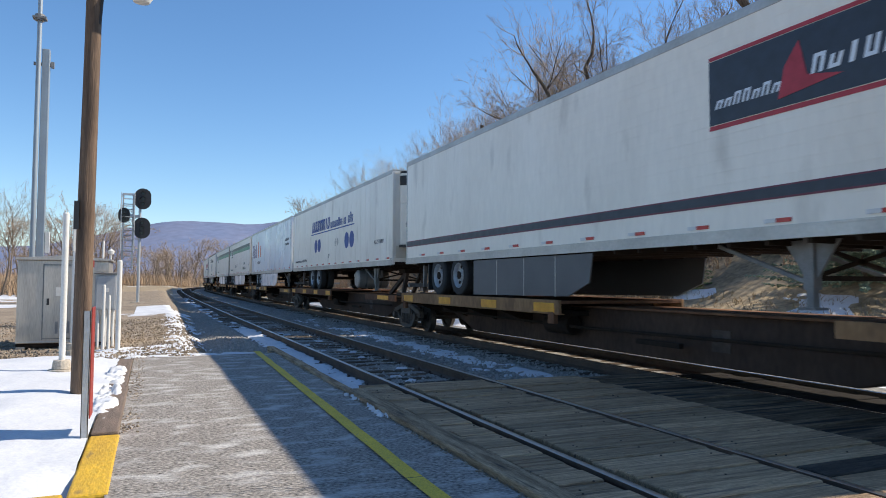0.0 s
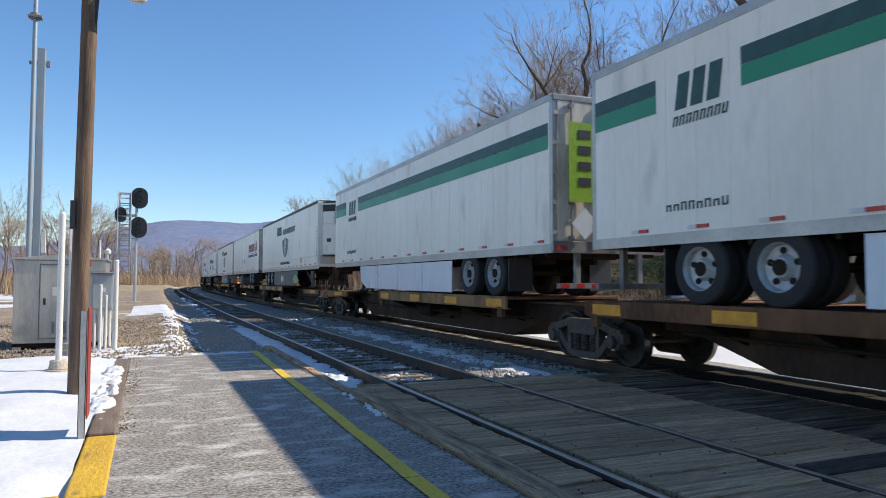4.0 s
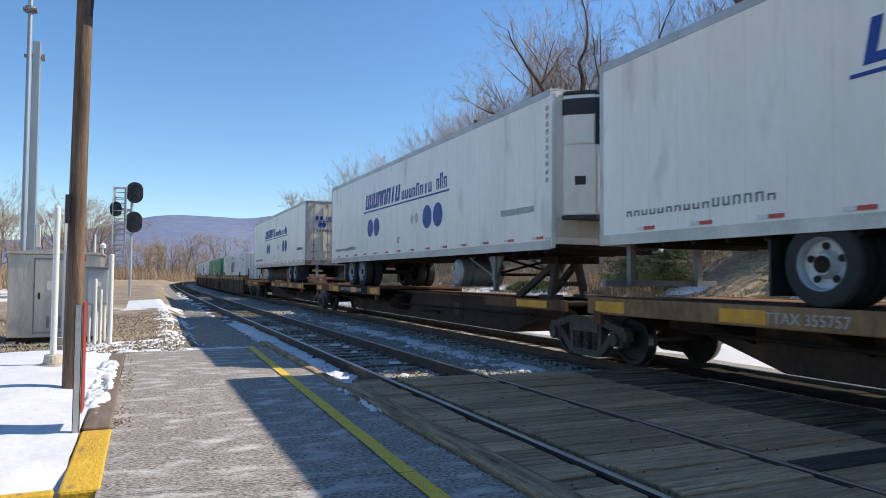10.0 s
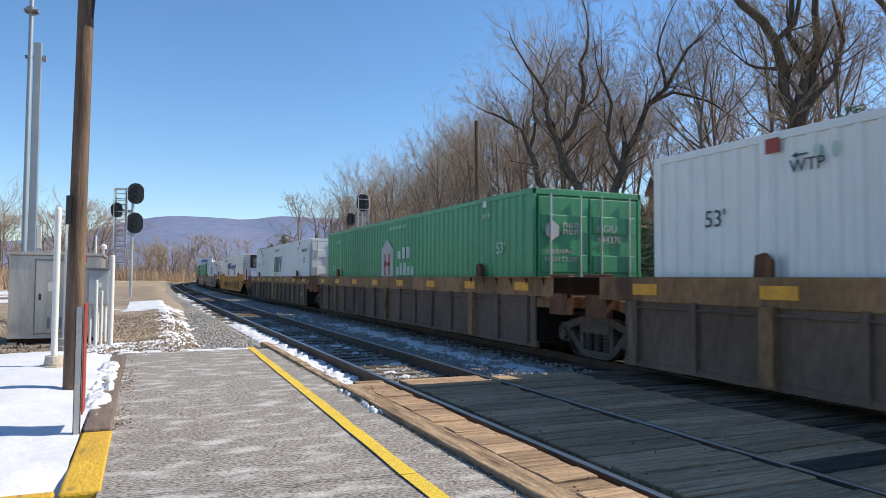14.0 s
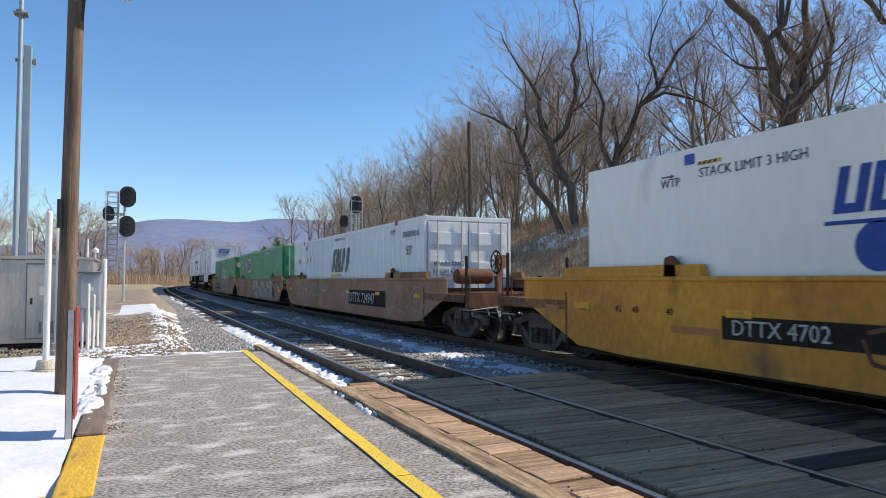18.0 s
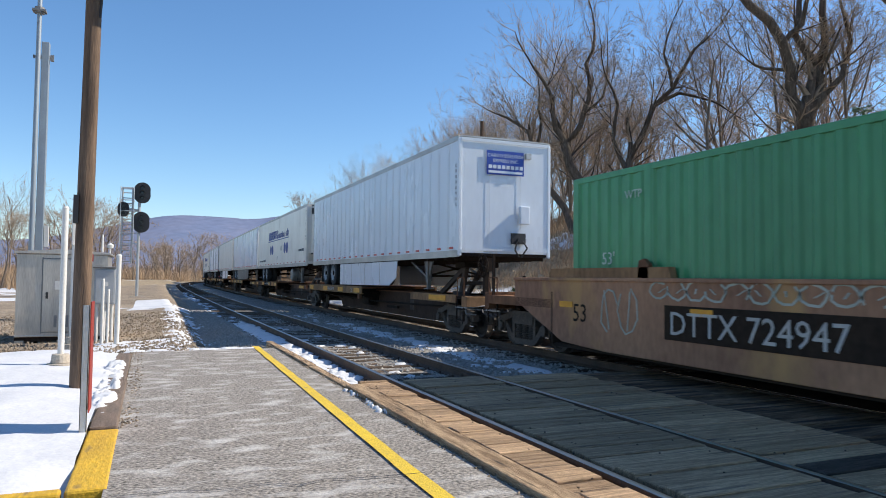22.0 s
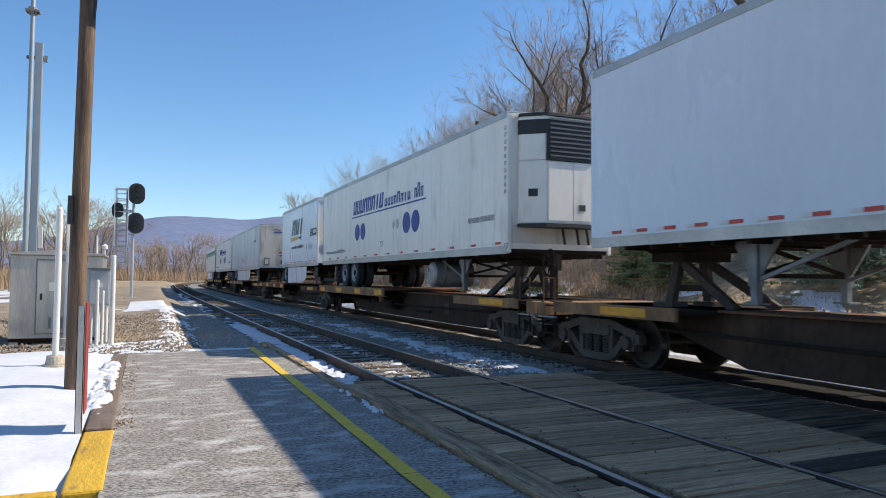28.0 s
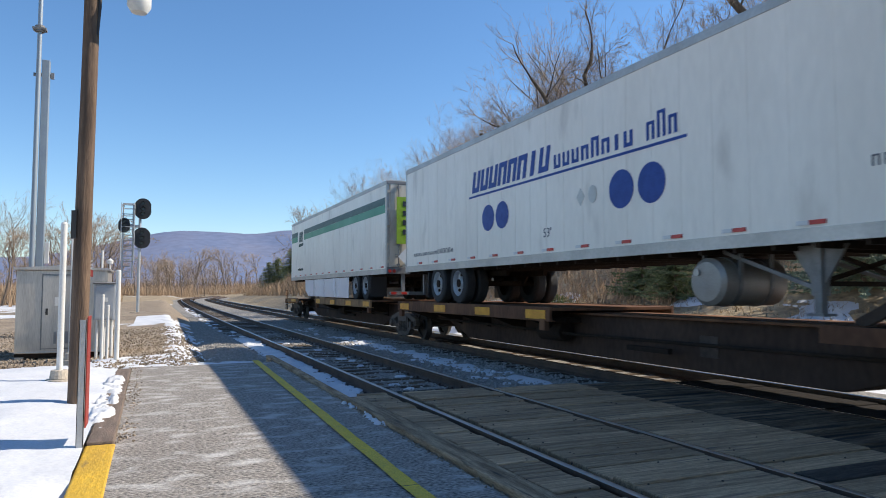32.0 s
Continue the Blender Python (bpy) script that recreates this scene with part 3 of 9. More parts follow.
def rail(name, centre, top, label):
    prof = [(-0.07, -0.17), (0.07, -0.17), (0.07, -0.155), (0.012, -0.125), (0.012, -0.045), (0.036, -0.035), (0.036, -0.003), (-0.036, -0.003), (-0.036, -0.035), (-0.012, -0.045), (-0.012, -0.125), (-0.07, -0.155)]
    m = len(prof)
    s = Shape()
    for y in ys_rail:
        s.v += [(centre + bend(y) + x, y, z) for x, z in prof]
    for j in range(len(ys_rail) - 1):
        s.f += [(j * m + i, j * m + (i + 1) % m, (j + 1) * m + (i + 1) % m, (j + 1) * m + i) for i in range(m)]
    ob = tagged(part(name, s, RAIL_SIDE), label, "rail", kind="structure")
    s = Shape()
    for y in ys_rail:
        s.v += [(centre + bend(y) + x, y, z) for x, z in ((-0.034, -0.001), (-0.022, 0.0025), (-0.008, 0.0035), (0.008, 0.0035), (0.022, 0.0025), (0.034, -0.001))]
    s.f = [(j * 6 + i, j * 6 + i + 1, j * 6 + 7 + i, j * 6 + 6 + i) for j in range(len(ys_rail) - 1) for i in range(5)]
    part("rail_head", s, top, ob, "polished running surface")
    return ob


rail("rail", NEAR - GAUGE / 2, RAIL_DULL, "rusty steel rail with a dull worn head")
rail("rail", NEAR + GAUGE / 2, RAIL_DULL, "rusty steel rail with a dull worn head")
rail("rail", FAR_TRACK - GAUGE / 2, RAIL_TOP, "steel rail with a bright polished head")
rail("rail", FAR_TRACK + GAUGE / 2, RAIL_TOP, "steel rail with a bright polished head")
# bolted joint on the near track
j = Shape().box(NEAR + GAUGE / 2 - 0.075, NEAR + GAUGE / 2 - 0.015, 9.15, 9.95, -0.13, -0.045)
for i in range(4):
    j.rod((NEAR + GAUGE / 2 - 0.11, 9.25 + 0.2 * i, -0.085), (NEAR + GAUGE / 2 - 0.06, 9.25 + 0.2 * i, -0.085), 0.02, n=6)
tagged(part("joint_bar", j, RAIL_SIDE, None, "rusty bolted joint bar on the rail"), category="joint bar")


# ---- snow on the ground ----
def lying(x, y):
    """The top of the gravel or the stone bed, whichever is higher."""
    return max(ground_z(x, y) + 0.03 + 0.15 * ease(-1.6, 1.9, x) + 0.035 * noise.noise((x * 1.3, y * 1.3, 0)), ballast_z(x - NEAR - bend(y), y)) + 0.005


snow_patch(-9.0, -0.50, 5.44, 14.3, lambda x, y: -0.13 + 0.05 * ease(-0.5, -1.6, x) + 0.05 * noise.noise((x * 1.1, y * 0.8, 4)) + 0.018 * noise.noise((x * 4, y * 3, 9)), 0.22, 2.0, 0.14, 1.6, rough=0.45)
snow_patch(0.55, 1.95, 14.5, 16.0, lambda x, y: -0.12 - 0.05 * (y - 14.5), 0.10, 5.0, 0.08, 0.75)
snow_patch(0.35, 1.75, 16.0, 34.0, lying, 0.07, 7.0, 0.06, -0.38, rough=1.8)
snow_patch(-3.0, 0.9, 29.5, 31.5, lying, 0.06, 27.0, 0.08, -0.3, rough=1.5)
snow_patch(-1.6, 0.6, 14.4, 18.2, lying, 0.05, 29.0, 0.07, -0.25, rough=1.6)
snow_patch(-0.62, -0.30, 7.9, 12.9, lambda x, y: -0.03 + 0.03 * noise.noise((x * 5, y * 3, 2)), 0.14, 31.0, 0.03, 0.0, rough=3.4)
snow_patch(2.58, 3.14, 9.28, 24.0, lambda x, y: -0.150 + 0.028 * math.cos((y - 9.75) / 0.52 * 6.2832 + 3.14), 0.07, 21.0, 0.045, 0.02, rough=3.0)
snow_patch(5.75, 6.42, 9.6, 24.0, lambda x, y: -0.172, 0.06, 23.0, 0.06, 0.22, rough=1.5)
snow_patch(-0.6, 0.9, 30.0, 37.0, lambda x, y: ground_z(x, y) + 0.05 + 0.15 * ease(-1.6, 1.9, x), 0.06, 8.0, 0.10, -0.4, rough=1.4)
snow_patch(9.3, 14.5, -12.0, 60.0, lambda x, y: -0.36 + 0.42 * ease(10.4, 13.5, x), 0.22, 15.0, 0.25, 0.55, rough=0.5)
snow_patch(14.0, 21.0, 2.0, 60.0, lambda x, y: ground_z(x, y) + 0.02, 0.16, 16.0, 0.3, -0.35, rough=0.35)
snow_patch(23.6, 28.2, 35.5, 41.5, lambda x, y: ground_z(x, y) + 0.02, 0.22, 17.0, 0.12, 0.18, rough=1.3)
snow_patch(-60.0, -4.0, 30.0, 70.0, lambda x, y: ground_z(x, y) + 0.03, 0.2, 18.0, 0.8, 0.25, rough=0.12)


def crib_snow(count, place, label="snow lying between the tie ends"):
    """Low ragged mounds of snow, joined."""
    s = Shape()
    for _ in range(count):
        x, y, z, rx, ry = place()
        n = 9
        a0 = rnd(0, 6)
        ring = [(x + rx * rnd(0.55, 1.15) * math.cos(a0 + 6.2832 * k / n), y + ry * rnd(0.6, 1.1) * math.sin(a0 + 6.2832 * k / n), z - 0.02) for k in range(n)]
        mid = [(x + (px - x) * 0.6, y + (py - y) * 0.6, z + rnd(0.012, 0.03)) for px, py, _ in ring]
        s.add(ring + mid + [(x, y, z + 0.03)], [(k, (k + 1) % n, n + (k + 1) % n, n + k) for k in range(n)] + [(n + k, n + (k + 1) % n, 2 * n) for k in range(n)])
    return tagged(new("snow", quick_snow(s)), label, "snow", kind="stuff")


def quick_snow(s):
    me = bpy.data.meshes.new("snow")
    me.from_pydata(s.v, [], s.f)
    me.materials.append(SNOW)
    me.polygons.foreach_set("use_smooth", [True] * len(me.polygons))
    return me


def crib(y):
    """The middle of the gap between two ties nearest to y."""
    return 9.75 + 0.52 * (round((y - 9.75) / 0.52 - 0.5) + 0.5)


random.seed(77)
crib_snow(90, lambda: (rnd(2.66, 2.98), crib(9.3 + 13 * random.random() ** 1.3) + rnd(-0.05, 0.05), -0.165, rnd(0.10, 0.24), rnd(0.07, 0.14)))
crib_snow(40, lambda: (rnd(2.68, 2.85), rnd(9.2, 15.5), -0.15, rnd(0.06, 0.16), rnd(0.10, 0.30)))
crib_snow(70, lambda: (rnd(5.5, 6.4), 9.3 + 20 * random.random() ** 1.2, -0.17, rnd(0.06, 0.22), rnd(0.05, 0.14)), "snow lying between the two tracks")
crib_snow(14, lambda: (rnd(3.5, 4.3), crib(rnd(10, 24)), -0.165, rnd(0.06, 0.2), rnd(0.03, 0.09)))
crib_snow(60, lambda: ((lambda y: (rnd(2.5, 3.0) + bend(y), y, -0.17, rnd(0.1, 0.25), rnd(0.1, 0.5)))(rnd(22, 70))))
crib_snow(26, lambda: (rnd(-0.3, 2.0), rnd(14.6, 15.4), -0.10, rnd(0.08, 0.3), rnd(0.05, 0.12)), "snow along the platform's end")
crib_snow(14, lambda: (rnd(2.36, 2.44), rnd(7.2, 9.0), -0.045, rnd(0.02, 0.06), rnd(0.03, 0.10)), "bits of snow along the timber edging")


# ---- trees ----
class Limbs:
    """Grows tapered limbs; thick ones go to the trunk mesh, thin ones to the crown mesh."""

    def __init__(self, seed, thin=0.0075):
        self.r = random.Random(seed)
        self.trunk, self.crown, self.woody, self.thin = Shape(), Shape(), 2, thin

    def limb(self, p, d, length, r0, level, depth, bend_amt, lift, spread, kids, shrink):
        r = self.r
        steps = 5 if level == 0 else 4 if level < 3 else 3
        sides = 8 if level == 0 else 5 if level == 1 else 3
        tip = r0 * (0.45 if level < depth else 0.25)
        pts, rad, dirs = [p.copy()], [r0], [d.copy()]
        for i in range(steps):
            d = (d + Vector((r.gauss(0, bend_amt), r.gauss(0, bend_amt), r.gauss(0, bend_amt) + lift))).normalized()
            p = p + d * (length / steps)
            pts.append(p.copy())
            dirs.append(d.copy())
            rad.append(r0 + (tip - r0) * (i + 1) / steps)
        self.skin(self.trunk if level < self.woody else self.crown, pts, rad, dirs, sides)
        if level >= depth:
            return
        n = kids[min(level, len(kids) - 1)]
        for i in range(n):
            f = r.uniform(0.35 if level == 0 else 0.25, 1.0) if i else 1.0
            k = min(int(f * steps), steps - 1)
            g = f * steps - k
            q = pts[k].lerp(pts[k + 1], min(g, 1))
            base = dirs[k]
            side = base.orthogonal().normalized()
            side.rotate(Matrix.Rotation(r.uniform(0, 6.283), 3, base))
            a = r.uniform(0.5, 1.0) * spread
            e = (base * math.cos(a) + side * math.sin(a)).normalized()
            rr = (rad[k] + (rad[k + 1] - rad[k]) * g)
            self.limb(q, e, length * shrink * r.uniform(0.7, 1.2), max(rr * r.uniform(0.5, 0.75), self.thin), level + 1, depth, bend_amt * 1.15, lift, spread, kids, shrink)

    def skin(self, s, pts, rad, dirs, n):
        base = len(s.v)
        for p, r, d in zip(pts, rad, dirs):
            u = d.orthogonal().normalized()
            w = d.cross(u)
            for i in range(n):
                a = 6.28319 * i / n
                v = p + (u * math.cos(a) + w * math.sin(a)) * r
                s.v.append((v.x, v.y, v.z))
        for j in range(len(pts) - 1):
            for i in range(n):
                a, b = base + j * n + i, base + j * n + (i + 1) % n
                s.f.append((a, b, b + n, a + n))


def quick_mesh(name, s, material, soft=True):
    me = bpy.data.meshes.new(name)
    me.from_pydata(s.v, [], s.f)
    me.materials.append(material)
    if soft:
        me.polygons.foreach_set("use_smooth", [True] * len(me.polygons))
    return me


def bare_tree(at, seed, height, r0, depth, kids, spread, bend_amt, lift, shrink, first=0.35, lean=(0, 0), label="", bark=BARK, twig=TWIG, group="", leaders=(), thin=0.0075):
    g = Limbs(seed, thin)
    way = Vector((lean[0], lean[1], 1)).normalized()
    if leaders:
        g.woody = 3
        # a short stem that splits into heavy leaders
        stem = height * first
        pts = [Vector((0, 0, -0.3)), way * stem * 0.5, way * stem]
        g.skin(g.trunk, pts, [r0 * 1.25, r0, r0 * 0.95], [way, way, way], 10)
        for dx, dy, dz, length, rad, f in leaders:
            g.limb(way * stem * f, Vector((dx, dy, dz)).normalized(), length, rad, 1, depth, bend_amt, lift, spread, kids, shrink)
    else:
        g.limb(Vector((0, 0, -0.3)), way, height * first, r0, 0, depth, bend_amt, lift, spread, kids, shrink)
    t = thing("tree", at, label, "tree", group)
    part("trunk", quick_mesh("trunk", g.trunk, bark), bark, t)
    part("crown", quick_mesh("crown", g.crown, twig), twig, t, "bare winter twigs")
    return t


def conifer(at, seed, height, radius, material, label, group="evergreens"):
    r = random.Random(seed)
    t = thing("spruce", at, label, "evergreen tree", group)
    s = Shape().rod((0, 0, -0.2), (0, 0, height * 0.97), 0.035 * height * 0.5, 0.01, 7)
    part("trunk", quick_mesh("trunk", s, BARK), BARK, t)
    s = Shape()
    z = 0.05 * height
    while z < height * 0.985:
        f = 1 - z / height
        reach = radius * (f ** 0.65) * r.uniform(0.8, 1.1) + 0.06
        for k in range(int(9 + 9 * f)):
            a = r.uniform(0, 6.283)
            L = reach * r.uniform(0.6, 1.12)
            zz = z + r.uniform(-0.12, 0.12)
            n = max(int(L / 0.13), 2)
            for i in range(n):
                q = (i + 0.6) / n
                x0, y0 = math.cos(a) * L * q, math.sin(a) * L * q
                z0 = zz - 0.30 * L * q + 0.22 * L * q * q
                for m in range(3):
                    da = a + r.uniform(-1.2, 1.2)
                    l2 = r.uniform(0.14, 0.30) * (1 - 0.35 * q)
                    dx, dy, dz = math.cos(da) * l2, math.sin(da) * l2, r.uniform(-0.10, 0.07)
                    w = r.uniform(0.035, 0.07)
                    px, py = -math.sin(da) * w, math.cos(da) * w
                    s.add([(x0 - px, y0 - py, z0), (x0 + px, y0 + py, z0 + 0.01), (x0 + dx, y0 + dy, z0 + dz), (x0 + dx * 0.4, y0 + dy * 0.4, z0 + dz * 0.4 + 0.05)],
                          [(0, 1, 3), (1, 2, 3), (2, 0, 3)])
        z += 0.15 + 0.10 * f
    part("crown", quick_mesh("crown", s, material, False), material, t, "drooping needle-covered boughs")
    return t


def stand(x, y):
    return pose(x, y, ground_z(x, y) - 0.05, 0, 0, random.uniform(0, 360))


def old_tree(x, y, seed, limbs, label, kids=(6, 6, 5, 5), reach=3.1, thin=0.009):
    """A gnarled tree: each heavy limb starts on an earlier one and is a chain of (across, up, length) turns; boughs and twigs grow on it."""
    g = Limbs(seed, thin)
    g.woody = 3
    r, grown = g.r, []
    for parent, at, r0, r1, turns in limbs:
        q = Vector((0, 0, -0.3)) if parent is None else grown[parent][min(at, len(grown[parent]) - 1)].copy()
        if parent is None:
            q.x = at
        pts = [q]
        for across, up, length in turns:
            d = Vector((across, r.uniform(-0.35, 0.35), up)).normalized()
            side = d.cross(Vector((0, 1, 0)))
            mid = q + d * length * 0.5 + side * r.uniform(-0.09, 0.09) * length
            q = q + d * length
            pts += [mid, q.copy()]
        n = len(pts)
        rad = [r0 + (r1 - r0) * i / (n - 1) for i in range(n)]
        dirs = [((pts[min(i + 1, n - 1)] - pts[max(i - 1, 0)]).normalized()) for i in range(n)]
        g.skin(g.trunk, pts, rad, dirs, 9)
        grown.append(pts)
        total = sum(t[2] for t in turns)
        for _ in range(int(total * 0.95) + 2):
            f = r.uniform(0.35 if parent is None else 0.15, 1.0) * (n - 1)
            k = min(int(f), n - 2)
            p = pts[k].lerp(pts[k + 1], f - k)
            a = r.uniform(0, 6.283)
            out = dirs[k].orthogonal().normalized()
            out.rotate(Matrix.Rotation(a, 3, dirs[k]))
            e = (dirs[k] * r.uniform(0.3, 1.0) + out * r.uniform(0.6, 1.1) + Vector((0, 0, 0.25))).normalized()
            g.limb(p, e, reach * r.uniform(0.45, 1.1), max(rad[k] * r.uniform(0.18, 0.38), 0.03), 2, 5, 0.115, 0.06, 0.80, kids, 0.54)
        g.limb(pts[-1], dirs[-1], reach * 0.9, r1 * 0.95, 2, 5, 0.11, 0.07, 0.75, kids, 0.56)
    t = thing("tree", pose(x, y, ground_z(x, y) - 0.1, 0, 0, -23.3), label, "tree", "bare trees")
    part("trunk", quick_mesh("trunk", g.trunk, BARK_DARK), BARK_DARK, t)
    part("crown", quick_mesh("crown", g.crown, TWIG_DARK), TWIG_DARK, t, "bare winter twigs")
    return t


# the large old trees on the bank
old_tree(27.6, 39.2, 5, (
    (None, 0.0, 0.36, 0.30, ((-0.15, 1, 3.4), (-0.4, 1, 3.4))),
    (0, 4, 0.24, 0.10, ((-0.6, 1, 1.2), (-0.1, 1, 2.2), (-0.6, 1, 2.6))),
    (0, 4, 0.24, 0.10, ((0.9, 1, 1.6), (0.3, 1, 2.0), (-0.1, 1, 2.4), (0.3, 1, 2.2))),
    (2, 3, 0.12, 0.06, ((1.2, 1, 1.7), (0.2, 1, 2.2)))),
    "large bare tree with a forked dark trunk on the bank")
old_tree(27.0, 39.6, 15, (
    (None, -0.4, 0.27, 0.20, ((-0.5, 1, 4.6), (-0.25, 1, 2.4))),
    (0, 4, 0.17, 0.07, ((-0.4, 1, 1.5), (-1.0, 0.6, 1.3), (-1.0, 0.5, 1.0))),
    (0, 4, 0.13, 0.06, ((0.2, 1, 2.2), (-0.1, 1, 1.8)))),
    "dark bare tree leaning out from the bank", reach=2.2)
old_tree(28.9, 38.6, 25, (
    (None, 0.0, 0.34, 0.27, ((0.15, 1, 3.0), (0.35, 1, 2.6))),
    (0, 4, 0.22, 0.08, ((0.45, 1, 3.8), (0.75, 1, 3.4), (0.8, 1, 2.6))),
    (0, 3, 0.17, 0.07, ((-0.35, 1, 2.6), (0.1, 1, 2.4), (-0.5, 1, 2.0))),
    (1, 2, 0.13, 0.05, ((1.3, 0.7, 2.2), (1.2, -0.35, 2.2), (0.8, -0.6, 1.2))),
    (1, 3, 0.12, 0.05, ((-0.3, 1, 2.4), (0.2, 1, 2.0)))),
    "broad bare tree with dark limbs sweeping upward")
old_tree(29.0, 24.4, 8, (
    (None, 0.0, 0.50, 0.42, ((0.05, 1, 2.6), (-0.02, 1, 2.4))),
    (0, 4, 0.31, 0.16, ((-0.8, 1, 1.2), (-0.22, 1, 2.6), (-1.0, 1, 2.4), (-0.5, 1, 2.4))),
    (0, 4, 0.33, 0.14, ((0.7, 1, 1.2), (-0.05, 1, 1.5), (0.5, 1, 1.6), (0.0, 1, 3.0))),
    (2, 4, 0.20, 0.09, ((-0.7, 1, 1.9), (0.3, 1, 1.8), (-0.2, 1, 2.0))),
    (2, 2, 0.17, 0.07, ((0.9, 1, 1.3), (0.35, 1, 1.9), (-0.3, 1, 1.8))),
    (1, 4, 0.14, 0.06, ((1.0, 1, 1.3), (0.1, 1, 1.8), (0.6, 1, 1.6))),
    (1, 3, 0.10, 0.04, ((-1.0, 0.1, 1.2), (-1.0, 0.5, 0.9)))),
    "huge old bare tree with thick twisted dark limbs", reach=2.6)
old_tree(30.6, 20.2, 28, (
    (None, 0.6, 0.34, 0.28, ((0.1, 1, 3.4), (0.25, 1, 2.8))),
    (0, 4, 0.22, 0.10, ((-0.2, 1, 1.6), (-1.2, 0.8, 1.8), (-0.7, 1, 1.8))),
    (0, 4, 0.20, 0.08, ((0.6, 1, 2.2), (0.2, 1, 2.4)))),
    "old bare tree with a bent dark limb", reach=2.8)
random.seed(12)
# tall woodland trees: five kinds, then repeats
kinds = []
for k, (seed, hgt, rr, kid, spr, lab) in enumerate(((21, 15, 0.15, (13, 6, 5, 4), 0.78, "tall slender bare tree in the winter wood"),
                                                    (22, 14, 0.13, (12, 6, 5, 4), 0.9, "bare winter tree with a fine twiggy crown"),
                                                    (23, 16, 0.17, (13, 6, 5, 4), 0.74, "tall straight bare tree with grey bark"),
                                                    (24, 12, 0.12, (12, 6, 5, 4), 0.95, "bushy bare tree with many fine twigs"),
                                                    (25, 15, 0.14, (12, 6, 5, 4), 0.82, "leaning bare tree at the wood's edge"))):
    kinds.append(bare_tree(pose(40 + 3 * k, 60 + 2 * k, 0), seed, hgt, rr, 4, kid, spr, 0.085, 0.05, 0.44, 0.80, (0.03 * (k - 2), 0), lab,
                           BARK_PALE if k % 2 else BARK, TWIG_PALE if k % 2 else TWIG, "bare trees", thin=0.010))
far_kinds = [bare_tree(pose(40 + 3 * k, 200, 0), seed, 15, 0.22, 4, (12, 5, 4, 3), 0.85, 0.14, 0.05, 0.44, 0.80, (0, 0), "far bare tree at the end of the line", BARK, TWIG, "bare trees", thin=0.030)
             for k, seed in enumerate((41, 42, 43))]


def tall(k):
    """Height of a kind of tree as built."""
    return max(v.co.z for c in k.children for v in c.data.vertices)


spots = []
for y0, y1, x0, x1, n, smin, smax in ((12, 36, 38, 62, 20, 0.8, 1.05), (34, 62, 33, 60, 36, 0.8, 1.15), (62, 100, 29, 54, 58, 0.72, 0.98), (100, 150, 30, 56, 44, 0.66, 0.94),
                                     (150, 215, 44, 80, 14, 0.6, 0.95), (84, 120, -34, -12, 10, 0.6, 0.85)):
    for _ in range(n):
        y = rnd(y0, y1)
        x = rnd(x0, x1) + (bend(y) if y < 160 and x0 > 0 else 0)
        if abs(x - 41.6) > 4.5 or abs(y - 44.6) > 4.5:
            spots.append((x, y, rnd(smin, smax)))
# along the edge of the bank, beside the yard and beyond the curve: place and height
EDGE = ((24.0, 78, 10.4), (24.7, 74, 12.4), (23.4, 66, 11.9), (26.6, 70, 10.6), (24.3, 60, 10.9), (24.7, 58, 12.1), (24.6, 54, 12.3), (28.2, 57, 13.6), (25.9, 50, 13.9), (28.6, 52, 15.1),
        (28.7, 49, 15.4), (33.1, 54, 18.2), (33.1, 50, 18.0), (37.3, 53, 18.8), (38.4, 49, 18.5), (36.0, 51, 17.0), (40.4, 50, 16.5), (26.0, 63, 11.5), (27.5, 47, 13.0), (31.0, 47.5, 15.0))
MIDDLE = [(28.8, 150, 12.6), (27.2, 128, 14.2), (32.7, 140, 13.4), (30.3, 120, 12.6), (32.3, 118, 10.4), (32.6, 112, 8.8), (30.2, 100, 10.2), (26.0, 92, 9.5), (27.0, 84, 11.0), (25.0, 82, 9.0)]
YARD_EDGE = [(-11.2, 66, 6.8), (-10.6, 70, 7.7), (-8.4, 62, 6.1), (-8.4, 74, 7.9), (-6.7, 68, 8.2), (-5.4, 64, 8.7), (-5.2, 72, 9.3), (-3.8, 66, 8.1), (-3.6, 78, 7.6), (-3.2, 88, 7.3), (-13.5, 68, 7.2), (-9.5, 67, 7.0), (-7.4, 71, 7.6), (-4.6, 69, 8.6)]
for x, y, h in EDGE:
    k = kinds[len(spots) % 5]
    spots.append((x, y, h / tall(k)))
spots += [(30.6, 53.5, 0.98), (32.0, 57.5, 0.95), (30.5, 46.5, 0.92), (33.0, 50.0, 1.0)]
for i, (x, y, sc) in enumerate(spots):
    k = kinds[i % 5]
    m = stand(x, y)
    if i < 5:
        k.matrix_world = m
        k.scale = (sc,) * 3
    else:
        t = copy_thing(k, m)
        t.scale = (sc,) * 3
far_spots = [(-3.9, 190, 10.1), (-1.1, 200, 11.3), (2.1, 210, 10.8), (5.1, 215, 13.9), (7.8, 205, 14.5), (11.5, 225, 15.8), (16.7, 250, 16.0), (20.8, 255, 16.6), (24.1, 250, 17.0), (28.4, 262, 16.5),
             (32.8, 270, 15.5), (42.2, 300, 17.7), (48.1, 300, 19.0)] + MIDDLE + YARD_EDGE
far_spots += [(rnd(-75, 2), rnd(215, 300), rnd(9, 13)) for _ in range(30)] + [(rnd(0, 34), rnd(275, 330), rnd(11, 15)) for _ in range(22)]
